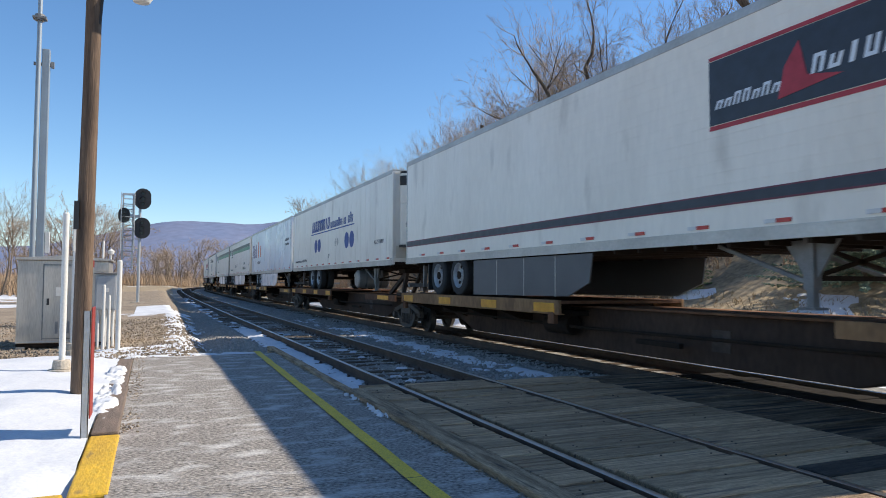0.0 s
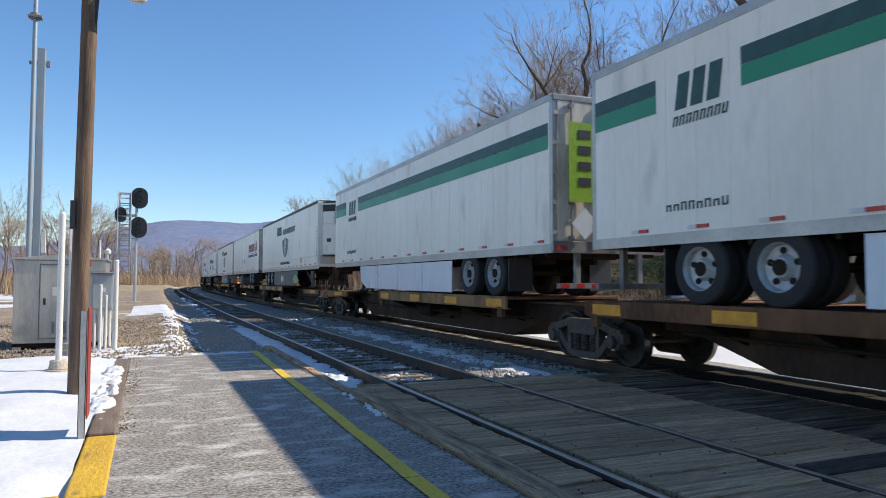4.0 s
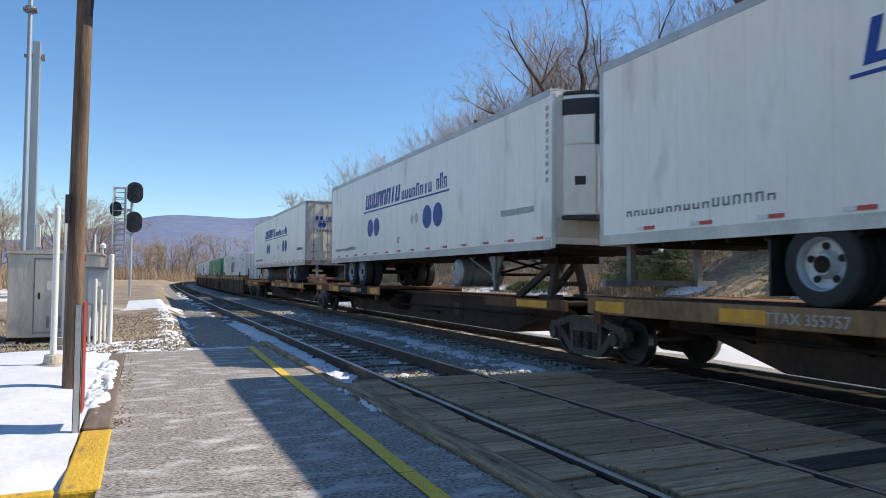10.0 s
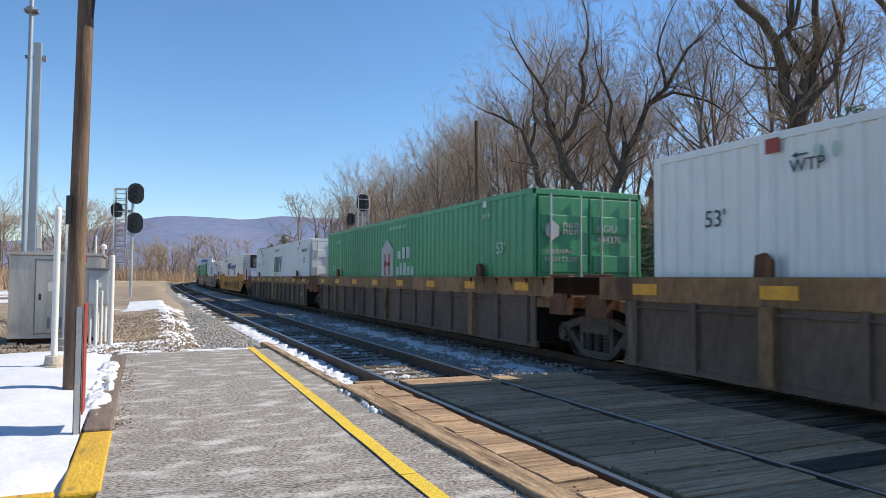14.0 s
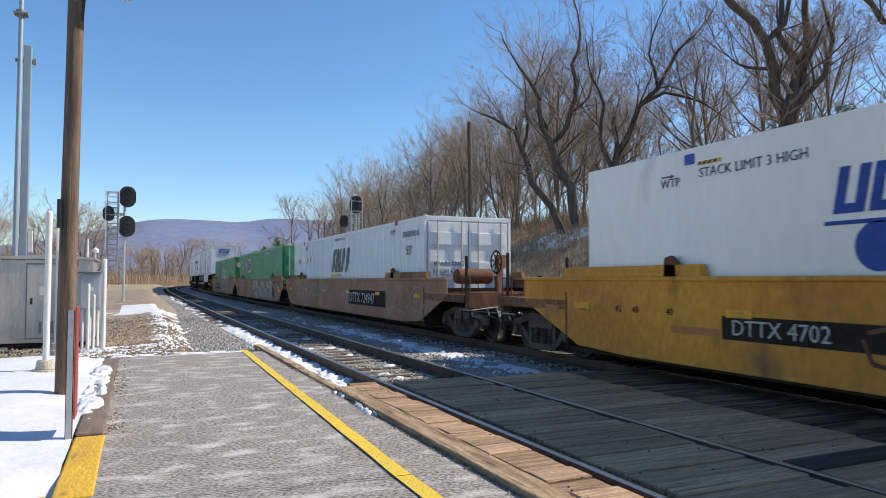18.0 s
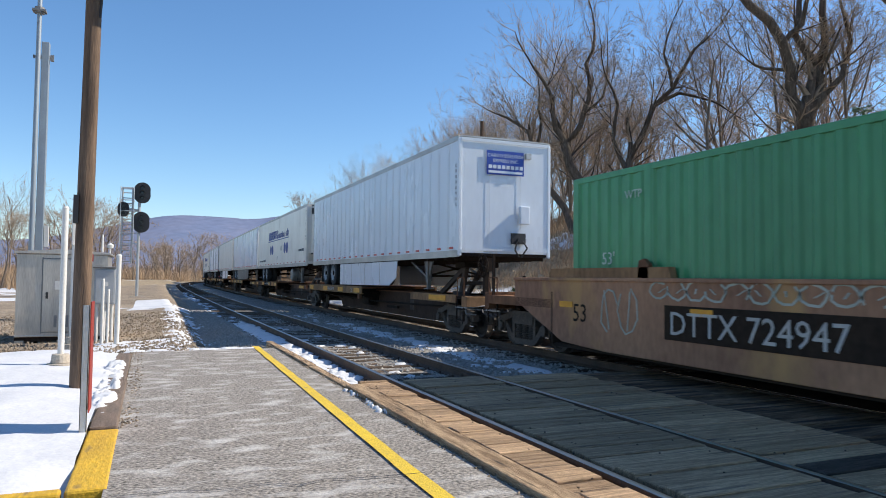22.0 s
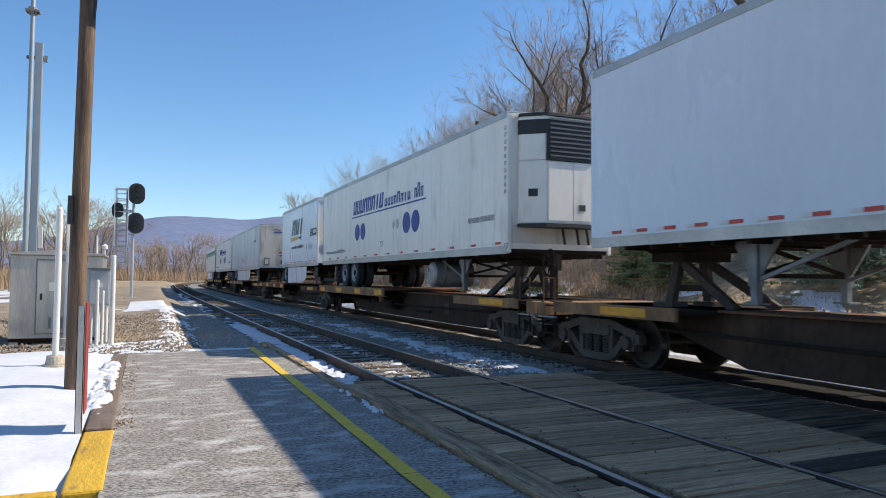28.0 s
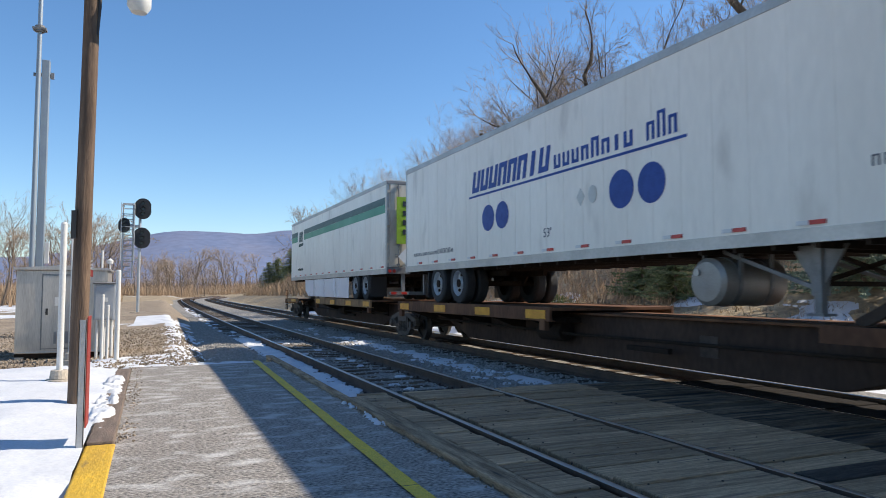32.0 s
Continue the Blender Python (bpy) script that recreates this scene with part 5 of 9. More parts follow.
        for x in (-0.1, 0.25, 0.5):
            g.rod((x, yn - sg * 0.2, zb + 0.58), (x + 0.12, yn - sg * 0.12, zb + 0.22), 0.03, n=6)
        part("lower_guard", g, BLACK, u)
    # rear end: doors with lock rods and hinges
    yr = Y(L)
    dp = door_paint or paint
    for k, (x0, x1) in enumerate(((-w + 0.10, -0.012), (0.012, w - 0.10))):
        d = part("door", Shape().box(x0, x1, *sorted((yr - sg * 0.03, yr + sg * 0.022)), zb + 0.24, zt - 0.12), dp, t, bevel=0.008)
        for x in (x0 + 0.28, x1 - 0.25) if k == 0 else (x0 + 0.25, x1 - 0.28):
            s = Shape().rod((x, yr + sg * 0.06, zb + 0.2), (x, yr + sg * 0.06, zt - 0.1), 0.02, n=8)
            s.box(x - 0.13, x + 0.13, *sorted((yr + sg * 0.07, yr + sg * 0.09)), zb + 0.58, zb + 0.63)
            for z in (zb + 0.25, zb + 0.9, zb + 1.6, zt - 0.25):
                s.box(x - 0.05, x + 0.05, *sorted((yr + sg * 0.02, yr + sg * 0.075)), z, z + 0.07)
            part("lock_rod", s, STEEL_GREY, d, "galvanised lock rod with handle")
        s = Shape()
        for q in range(5):
            z = zb + 0.35 + q * (zt - zb - 0.75) / 4
            xh = -w + 0.02 if k == 0 else w - 0.16
            part("hinge", Shape().box(xh, xh + 0.22 if k == 0 else xh + 0.14, *sorted((yr, yr + sg * 0.035)), z, z + 0.075), dp, d)
    s = [Shape().box(-w, w, *sorted((yr - sg * 0.05, yr + sg * 0.03)), zt - 0.12, zt - 0.01), Shape().box(-w, w, *sorted((yr - sg * 0.05, yr + sg * 0.03)), zb, zb + 0.22)]
    part("door_frame", s, STEEL_GREY if not nose_near else dp, t, bevel=0.01)
    s = Shape()
    s = [Shape().rod((x, yr + sg * 0.02, zb + 0.09), (x, yr + sg * 0.05, zb + 0.09), 0.055, n=12) for x in (-w + 0.1, -w + 0.24, w - 0.24, w - 0.1)]
    part("tail_light", s, TAPE_RED, t)
    s = Shape().box(-1.2, 1.2, *sorted((yr - sg * 0.02, yr + sg * 0.06)), zb - 0.66, zb - 0.56)
    for x in (-0.72, 0.72):
        s.box(x - 0.05, x + 0.05, *sorted((yr - sg * 0.12, yr - sg * 0.02)), zb - 0.66, zb + 0.02)
    part("rear_bumper", s, STEEL_GREY, t)
    s = Shape()
    for k in range(7):
        s.box(-1.15 + 0.34 * k, -0.98 + 0.34 * k, *sorted((yr + sg * 0.06, yr + sg * 0.064)), zb - 0.65, zb - 0.57)
    part("bumper_tape", s, TAPE_RED, t)
    # running gear
    s = Shape()
    for x in (-0.5, 0.5):
        s.box(x - 0.05, x + 0.05, *sorted((Y(L - wheel_back - 2.4), Y(L - wheel_back + 1.2))), zb - 0.18, zb - 0.04)
    axle_d = [L - wheel_back - 1.28 * k for k in range(axles)]
    for d in axle_d:
        s.rod((-1.15, Y(d), 1.6), (1.15, Y(d), 1.6), 0.065, n=10)
        for x in (-0.5, 0.5):
            s.prism([(Y(d) - 0.3, zb - 0.16), (Y(d) + 0.3, zb - 0.16), (Y(d) + 0.1, 1.55), (Y(d) - 0.1, 1.55)], "x", x - 0.03, x + 0.03)
    part("axle_frame", s, CAR_DARK, t, "dark axles and slider frame")
    for d in axle_d:
        for x in (-1.14, -0.80, 0.80, 1.14):
            ty = part("tyre", TYRE_MESH, TYRE, t)
            ty.matrix_basis = pose(x, Y(d), 1.595, 0, 0, 0 if x < 0 else 180)
            if abs(x) > 1:
                part("rim", RIM_MESH, RIM, ty, "white steel rim")
                part("hub", HUB_MESH, CAR_DARK, ty, "dark hub and hand holes")
    s = []
    for x in (-1.0, 1.0):
        s.append(Shape().box(x - 0.28, x + 0.28, *sorted((Y(L - wheel_back + 0.66), Y(L - wheel_back + 0.69))), 1.22, zb - 0.05))
    part("mud_flap", s, BLACK, t)
    if big_flaps:
        for d in (L - wheel_back + 0.75, L - wheel_back + 1.95):
            q = Shape()
            for x in (-0.98, 0.98):
                q.prism([(Y(d), zb - 0.03), (Y(d) + sg * 0.03, zb - 0.03), (Y(d) - sg * 0.17, 1.18), (Y(d) - sg * 0.20, 1.18)], "x", x - 0.3, x + 0.3)
            part("mud_guard", q, CONCRETE, t, "tan tilted mud guard")
    # landing gear
    for x in (-0.85, 0.85):
        s = Shape().box(x - 0.07, x + 0.07, Y(gear_at) - 0.07, Y(gear_at) + 0.07, 1.35, zb + 0.05).box(x - 0.05, x + 0.05, Y(gear_at) - 0.05, Y(gear_at) + 0.05, 1.13, 1.36)
        s.box(x - 0.11, x + 0.11, Y(gear_at) - 0.12, Y(gear_at) + 0.12, 1.11, 1.14)
        s.prism([(Y(gear_at) - 0.38, zb), (Y(gear_at) + 0.38, zb), (Y(gear_at) + 0.09, 1.5), (Y(gear_at) - 0.09, 1.5)], "x", x - 0.02, x + 0.02)
        s.bar((x, Y(gear_at), 1.42), (x, Y(gear_at + 1.5), zb), 0.05, 0.05)
        part("landing_leg", s, STEEL_GREY, t, "grey steel landing gear leg")
    s = Shape().bar((-0.85, Y(gear_at), 1.5), (0.85, Y(gear_at), 1.9), 0.05, 0.05).bar((0.85, Y(gear_at), 1.5), (-0.85, Y(gear_at), 1.9), 0.05, 0.05).box(-0.85, 0.85, Y(gear_at) - 0.03, Y(gear_at) + 0.03, 1.46, 1.52)
    part("landing_brace", s, CAR_DARK, t)
    s = Shape().prism([(-0.5, zb), (0.5, zb), (0.3, zb - 0.1), (-0.3, zb - 0.1)], "y", *sorted((Y(0.35), Y(1.6)))).rod((0, Y(0.9), zb - 0.22), (0, Y(0.9), zb), 0.06, n=10)
    part("king_pin_plate", s, CAR_DARK, t)
    if skirt:
        a, b = skirt_span
        for x in (-1, 1):
            o = [(Y(a), zb - 0.02), (Y(a + 0.1), 1.42), (Y(a + 0.75), 1.18), (Y(b), 1.14), (Y(b), zb - 0.02)]
            sk = part("side_skirt", Shape().prism(o, "x", x * (w - 0.05) - 0.012, x * (w - 0.05) + 0.012), skirt, t, bevel=0.006)
            if x < 0:
                s = Shape()
                for k in range(1, 4):
                    y = Y(a + (b - a) * k / 4)
                    s.box(-w + 0.032, -w + 0.037, y - 0.012, y + 0.012, 1.16, zb - 0.04)
                part("skirt_seams", s, ALU, sk)
    if tank:
        s = Shape().lathe([(-0.60, 0.0), (-0.61, 0.12), (-0.60, 0.27), (-0.55, 0.33), (0.55, 0.33), (0.60, 0.27), (0.60, 0.0)], 24, "x", (-0.56, Y(gear_at + 1.5), 1.53))
        tk = part("fuel_tank", s, TANK, t, "dull round fuel tank slung below", soft=True)
        for x in (-0.86, -0.30):
            part("tank_strap", Shape().lathe([(x - 0.03, 0.333), (x - 0.03, 0.342), (x + 0.03, 0.342), (x + 0.03, 0.333)], 24, "x", (0, Y(gear_at + 1.5), 1.53)).box(x - 0.03, x + 0.03, Y(gear_at + 1.5) - 0.34, Y(gear_at + 1.5) - 0.31, 1.53, zb)
                 .box(x - 0.03, x + 0.03, Y(gear_at + 1.5) + 0.31, Y(gear_at + 1.5) + 0.34, 1.53, zb), STEEL_GREY, tk)
        part("filler_cap", Shape().rod((-1.17, Y(gear_at + 1.5) + 0.14, 1.66), (-1.20, Y(gear_at + 1.5) + 0.14, 1.66), 0.05, n=12), ALU, tk)
    return t, L


def corrugated_side(x, L, z0, z1, pitch=0.28, depth=0.035, out=-1):
    """A pressed container wall with trapezoid waves."""
    s, n = Shape(), int(round((L - 0.3) / pitch))
    p = (L - 0.3) / n
    line = []
    for i in range(n):
        y = -L / 2 + 0.15 + i * p
        line += [(y, 0), (y + 0.3 * p, 0), (y + 0.45 * p, -depth), (y + 0.85 * p, -depth)]
    line.append((L / 2 - 0.15, 0))
    for y, d in line:
        s.v += [(x + out * d, y, z0), (x + out * d, y, z1)]
    s.f = [(2 * i, 2 * i + 2, 2 * i + 3, 2 * i + 1) for i in range(len(line) - 1)]
    return s


def container(place_n, place_f, label, paint, doors_near=True, z0=0.32, z1=3.19, trim=None, reefer=False, category="container", mark_white=False, level_ribs=False):
    L = place_f - place_n
    w = HALF_W
    t = riding("shipping_container", (place_n + place_f) / 2, label, category, "containers on the train")
    part("body", Shape().box(-w + 0.05, w - 0.05, -L / 2 + 0.06, L / 2 - 0.06, z0 + 0.05, z1 - 0.02), paint, t)
    if not reefer:
        for x in (-1, 1):
            part("side_wall", corrugated_side(x * (w - 0.004), L, z0 + 0.1, z1 - 0.1, out=x), paint, t, "pressed corrugated wall")
    else:
        part("side_wall", Shape().box(-w, -w + 0.1, -L / 2 + 0.1, L / 2 - 0.1, z0 + 0.1, z1 - 0.08), paint, t)
    s = Shape()
    for x in (-1, 1):
        a, b = sorted((x * w, x * (w - 0.07)))
        s.box(a, b, -L / 2, L / 2, z1 - 0.10, z1).box(a, b, -L / 2, L / 2, z0, z0 + 0.14)
    for y in (-1, 1):
        a, b = sorted((y * L / 2, y * (L / 2 - 0.07)))
        s.box(-w, w, a, b, z1 - 0.12, z1).box(-w, w, a, b, z0, z0 + 0.14)
    part("frame", s, paint, t, bevel=0.008)
    for x in (-1, 1):
        for yy in (-L / 2 + 0.08, -L / 2 + 1.98, L / 2 - 1.98, L / 2 - 0.08):
            a, b = sorted((x * (w + 0.004), x * (w - 0.08)))
            part("post", Shape().box(a, b, yy - 0.08, yy + 0.08, z0, z1 - 0.01), paint, t, bevel=0.01)
    part("roof", Shape().box(-w + 0.03, w - 0.03, -L / 2 + 0.03, L / 2 - 0.03, z1 - 0.05, z1 + 0.004), paint, t)
    yn = -L / 2
    if reefer:
        u = part("reefer_unit", Shape().box(-0.75, 0.52, yn - 0.06, yn + 0.02, z0 + 0.4, 2.10), WHITE_CLEAN, t, "white refrigeration unit set into the end", bevel=0.015)
        for x0, x1 in ((-0.72, -0.12), (-0.10, 0.49)):
            part("access_door", Shape().box(x0, x1, yn - 0.085, yn - 0.05, z0 + 0.5, 2.06), WHITE_CLEAN, u, bevel=0.012)
        part("reefer_grille_box", Shape().box(-0.77, 0.53, yn - 0.10, yn + 0.02, 2.11, 3.12), BLACK, u, "black housing of the cooling unit", bevel=0.03)
        for k in range(14):
            z = 2.18 + 0.052 * k
            q = 0.06 if k > 11 else 0.0
            part("grille_slat", Shape().box(-0.56 + q, 0.42 - q, yn - 0.135, yn - 0.10, z, z + 0.018), ALU, u)
        part("badge", Shape().prism([(-0.07 + 0.17 * math.cos(a * 0.3927), 3.02 + 0.06 * math.sin(a * 0.3927)) for a in range(16)], "y", yn - 0.115, yn - 0.10), BLUE_SIGN, u, "small blue oval badge")
        for za, zb_ in ((1.50, 2.30), (2.38, 3.02)):
            part("slot", Shape().box(0.80, 1.02, yn - 0.006, yn + 0.03, za, zb_), BLACK, t, "dark opening in the corner frame")
        for k in range(7):
            part("end_seam", Shape().box(-1.24, -0.80, yn - 0.006, yn, 1.55 + 0.22 * k, 1.56 + 0.22 * k), ALU, t)
        for k, ch in enumerate("ASIU953028"):
            end_text(t, ch, -1.27, 2.86 - 0.165 * k, 0.11, yn - 0.008, NAVY)
    elif doors_near:
        for k, (x0, x1) in enumerate(((-w + 0.12, -0.015), (0.015, w - 0.12))):
            d = part("door", Shape().box(x0, x1, yn - 0.012, yn + 0.05, z0 + 0.18, z1 - 0.16), paint, t, bevel=0.01)
            for q in range(3):
                z = z0 + 0.45 + q * 0.78
                part("door_panel", Shape().box(x0 + 0.06, x1 - 0.06, yn - 0.04, yn - 0.01, z, z + 0.35), paint, d, bevel=0.02)
            for x in (x0 + 0.25, x1 - 0.22):
                s = Shape().rod((x, yn - 0.065, z0 + 0.1), (x, yn - 0.065, z1 - 0.1), 0.022, n=8)
                s.box(x - 0.12, x + 0.12, yn - 0.09, yn - 0.075, z0 + 1.1, z0 + 1.15)
                part("lock_rod", s, GALV if mark_white else ALU, d)
    elif level_ribs:
        for z in (0.62, 0.84, 1.06, 1.28, 1.50, 1.72, 1.94, 2.16):
            part("end_rib", Shape().prism([(yn + 0.05, z), (yn - 0.015, z + 0.03), (yn - 0.015, z + 0.07), (yn + 0.05, z + 0.10)], "x", -w + 0.2, w - 0.2), paint, t)
        part("end_panel", Shape().box(-w + 0.2, w - 0.3, yn - 0.01, yn + 0.05, 2.30, 2.98), paint, t, bevel=0.02)
    else:
        s, n = Shape(), 9
        for i in range(n):
            x = -w + 0.28 + (2 * w - 0.56) * i / (n - 1)
            s.prism([(x - 0.06, yn + 0.06), (x - 0.03, yn - 0.015), (x + 0.03, yn - 0.015), (x + 0.06, yn + 0.06)], "z", z0 + 0.2, z1 - 0.16)
        part("end_ribs", s, paint, t, "pressed vertical ribs of the end wall")
    return t, L


def handbrake(parent, y, x=-0.55, z0=1.0, paint=CAR_DARK):
    s = Shape().lathe([(-0.02, 0.26), (0.0, 0.285), (0.02, 0.26), (0.0, 0.235), (-0.02, 0.26)], 20, "x", (x, y, z0 + 0.75))
    for k in range(4):
        a = k * math.pi / 4 + 0.3
        s.rod((x, y - 0.27 * math.cos(a), z0 + 0.75 - 0.27 * math.sin(a)), (x, y + 0.27 * math.cos(a), z0 + 0.75 + 0.27 * math.sin(a)), 0.013, n=6)
    hb = part("brake_wheel", s, CAR_DARK, parent, "rusty spoked hand-brake wheel")
    part("brake_stand", Shape().box(x + 0.03, x + 0.15, y - 0.06, y + 0.06, z0, z0 + 0.9).box(x + 0.02, x + 0.2, y - 0.11, y + 0.11, z0 + 0.6, z0 + 0.92).rod((x, y, z0 + 0.75), (x + 0.1, y, z0 + 0.75), 0.07, n=10), paint, hb)


def coupler(parent, y, sg):
    s = Shape().box(-0.13, 0.13, *sorted((y, y + sg * 0.75)), 0.72, 0.95).box(-0.17, 0.15, *sorted((y + sg * 0.62, y + sg * 0.95)), 0.68, 0.98)
    s.tube([(0.3, y, 0.8), (0.34, y + sg * 0.4, 0.5), (0.3, y + sg * 0.9, 0.48)], 0.03, 6)
    part("coupler", s, TRUCK, parent, "cast knuckle coupler and air hose", bevel=0.015)
    for x in (-0.62, -0.95):
        part("air_hose", Shape().tube([(x, y - sg * 0.1, 0.92), (x - 0.04, y + sg * 0.22, 0.62), (x + 0.05, y + sg * 0.5, 0.55), (x + 0.1, y + sg * 0.72, 0.70)], 0.022, 6), BLACK, parent, "black rubber air hose")
    part("release_rod", Shape().tube([(-1.36, y - sg * 0.5, 0.74), (-1.36, y + sg * 0.12, 0.74), (-0.2, y + sg * 0.2, 0.86)], 0.016, 6), ALU, parent, "bare steel release rod")
    part("junction_plate", Shape().box(-1.15, -0.72, *sorted((y - sg * 0.05, y + sg * 0.06)), 0.78, 1.02), CAR_DARK, parent, bevel=0.01)


def end_steps(parent, y, sg, paint):
    """Ladder, grab irons and step at the corner of a car's end."""
    for x in (-1.36, 1.36):
        s = Shape()
        for dy in (0.0, 0.42):
            s.bar((x, y + sg * dy, 0.42), (x, y + sg * dy, 1.02), 0.035, 0.02)
        for z in (0.44, 0.70, 0.95):
            s.rod((x, y, z), (x, y + sg * 0.42, z), 0.016, n=6)
        part("step_ladder", s, CAR_DARK, parent)
        part("grab_iron", Shape().tube([(x, y + sg * 0.02, 1.0), (x, y + sg * 0.02, 1.45), (x, y + sg * 0.40, 1.45), (x, y + sg * 0.40, 1.0)], 0.014), CAR_BROWN, parent)
    s = Shape().bar((-1.3, y + sg * 0.5, 0.72), (-0.1, y + sg * 0.62, 0.62), 0.03, 0.03).tube([(-1.32, y + sg * 0.35, 0.78), (-1.34, y + sg * 0.5, 0.6), (-1.1, y + sg * 0.52, 0.58)], 0.018)
    part("uncoupling_lever", s, STEEL_GREY, parent)


def hitch(parent, y, sg, paint):
    """The stand that holds a trailer's king pin."""
    s = Shape()
    for x in (-0.42, 0.42):
        s.bar((x, y, 0.98), (x * 0.62, y + sg * 0.05, 1.75), 0.12, 0.16)
        s.bar((x, y + sg * 1.35, 1.0), (x * 0.62, y + sg * 0.12, 1.72), 0.10, 0.14)
        s.box(x - 0.16, x + 0.16, y - 0.22, y + 0.22, 0.95, 1.08)
    s.bar((-0.4, y + sg * 0.05, 1.3), (0.4, y + sg * 0.05, 1.3), 0.06, 0.10)
    part("hitch_stand", s, paint, parent, "folding trailer hitch stand", bevel=0.01)
    part("hitch_plate", Shape().prism([(-0.5, y - 0.38), (0.5, y - 0.38), (0.42, y + 0.42), (0.12, y + 0.42), (0, y), (-0.12, y + 0.42), (-0.42, y + 0.42)], "z", 1.72, 1.86), CAR_DARK, parent)


# painted sections of the side sills, by the place of the unit's front: colour, words, from, to
SILL_PAINT = {
    162.8: (("dark", "TWIN 28'-ALL PURPOSE SPINE CAR", 4.42, 7.83), ("tan", "", 7.84, 8.79), ("orange", "", 8.79, 9.1), ("orange", "", 2.75, 3.5)),
    108.2: (("dark", "ALL PURPOSE SPINE CAR", 10.75, 12.95), ("yellow", "", 9.65, 10.18), ("yellow", "", 12.99, 13.46)),
    36.6: (("dark", "ALL PURPOSE SPINE CAR", 4.4, 6.8), ("orange", "", 2.75, 3.5)),
    368.1: (("dark", "ALL PURPOSE SPINE CAR", 4.4, 6.8), ("orange", "", 7.2, 7.9)),
}


def spine_unit(front, back, deck_near, hitch_at, label, mark="", first=False, last=False, deck_len=8.4, sill_paint=CAR_TAN, deck_z=1.10, mark_u=4.2, deck_back=0.6):
    """One unit of an articulated spine car, between the trucks at front and back."""
    L = back - front
    c = riding("spine_car", (front + back) / 2, label, "railway car", "spine cars of the train")
    place = (front + back) / 2
    h = L / 2
    # centre sill, deeper in the middle
    o = [(-h, 0.66), (-h + 2.1, 0.64), (-h + 3.6, 0.20), (h - 3.6, 0.20), (h - 2.1, 0.64), (h, 0.66), (h, 0.98), (-h, 0.98)]
    part("centre_sill", Shape().prism(o, "x", -0.50, 0.50), SILL_RUST, c, "rust-brown box-section centre sill", bevel=0.02)
    part("sill_flange", Shape().box(-0.62, 0.62, -h + 0.4, h - 0.4, 0.96, 1.0), CAR_BROWN, c, bevel=0.01)
    # wheel deck
    sg = -1 if deck_near else 1
    y1 = sg * (h - deck_back)
    y0 = y1 - sg * deck_len
    a, b = sorted((y0, y1))
    d = part("wheel_deck", Shape().box(-1.36, 1.36, a, b, deck_z - 0.06, deck_z), CAR_BROWN, c, "steel deck under the trailer wheels", bevel=0.008)
    for x in (-1.40, 1.40):
        s = Shape().prism([(x - 0.03, deck_z - 0.245), (x + 0.03, deck_z - 0.245), (x + 0.03, deck_z + 0.012), (x - 0.03, deck_z + 0.012)], "y", a, b)
        s.box(*sorted((x, x * 0.93)), a, b, deck_z - 0.255, deck_z - 0.235)
        sd = part("side_sill", s, sill_paint, d, bevel=0.006)
    s, n = [], 5
    for k in range(n):
        y = a + (b - a) * (k + 0.5) / n
        s.append(Shape().prism([(-1.38, deck_z - 0.24), (-1.38, deck_z - 0.06), (1.38, deck_z - 0.06), (1.38, deck_z - 0.24), (0.4, 0.5), (-0.4, 0.5)], "y", y - 0.03, y + 0.03))
    part("deck_bolster", s, CAR_DARK, d)
    s = []
    for f in (0.06, 0.33, 0.62, 0.93):
        y = a + (b - a) * f
        s.append(Shape().box(-1.438, -1.428, y - 0.36, y + 0.36, deck_z - 0.215, deck_z - 0.045))
    part("reflector_patch", s, YELLOW_PATCH, d)
    s = []
    for yy in (a + 0.25, b - 0.25):
        s.append(Shape().box(-1.44, -1.34, yy - 0.10, yy + 0.10, deck_z - 0.42, deck_z - 0.2))
    part("deck_bracket", s, CAR_BROWN, d, bevel=0.01)
    for kind, text, u0, u1 in SILL_PAINT.get(front, ()):
        m = {"tan": CAR_TAN, "orange": CAR_ORANGE, "yellow": YELLOW_PATCH, "dark": CAR_DARK}[kind]
        part("sill_patch", side_shape([quad(h - u1, h - u0, deck_z - 0.235, deck_z + 0.005)], -1.4302, 0.003), m, d)
        if text:
            side_text(d, text, u0 + 0.1, deck_z - 0.18, 0.118, L, LETTER_WHITE, "worn white stencilled words", x=-1.437)
    if mark:
        side_text(d, mark, 0.5 * (L) - (b - (b - a) * 0.42), deck_z - 0.19, 0.13, L, LETTER_WHITE, "stencilled white car mark", x=-1.434)
        side_text(d, "53", 0.5 * L - (a + (b - a) * 0.15), deck_z - 0.20, 0.15, L, LETTER_WHITE, "stencilled white number", x=-1.434)
    # hitch and the deck at the other end
    hy = hitch_at - place
    hitch(c, hy, 1 if not deck_near else -1, HITCH)
    e = -sg * (h - 0.1)
    s = Shape()
    aa, bb = sorted((e, e + sg * 3.1))
    s.box(-1.36, 1.36, aa, bb, 0.93, 1.0)
    p = part("end_platform", s, CAR_DARK, c, bevel=0.01)
    part("end_sill", [Shape().box(-1.40, -1.34, aa, bb, 0.84, 1.03), Shape().box(1.34, 1.40, aa, bb, 0.84, 1.03)], sill_paint, p)
    part("reflector_patch", Shape().box(-1.412, -1.402, aa + 0.6, aa + 1.7, 0.87, 1.0), YELLOW_PATCH, p)
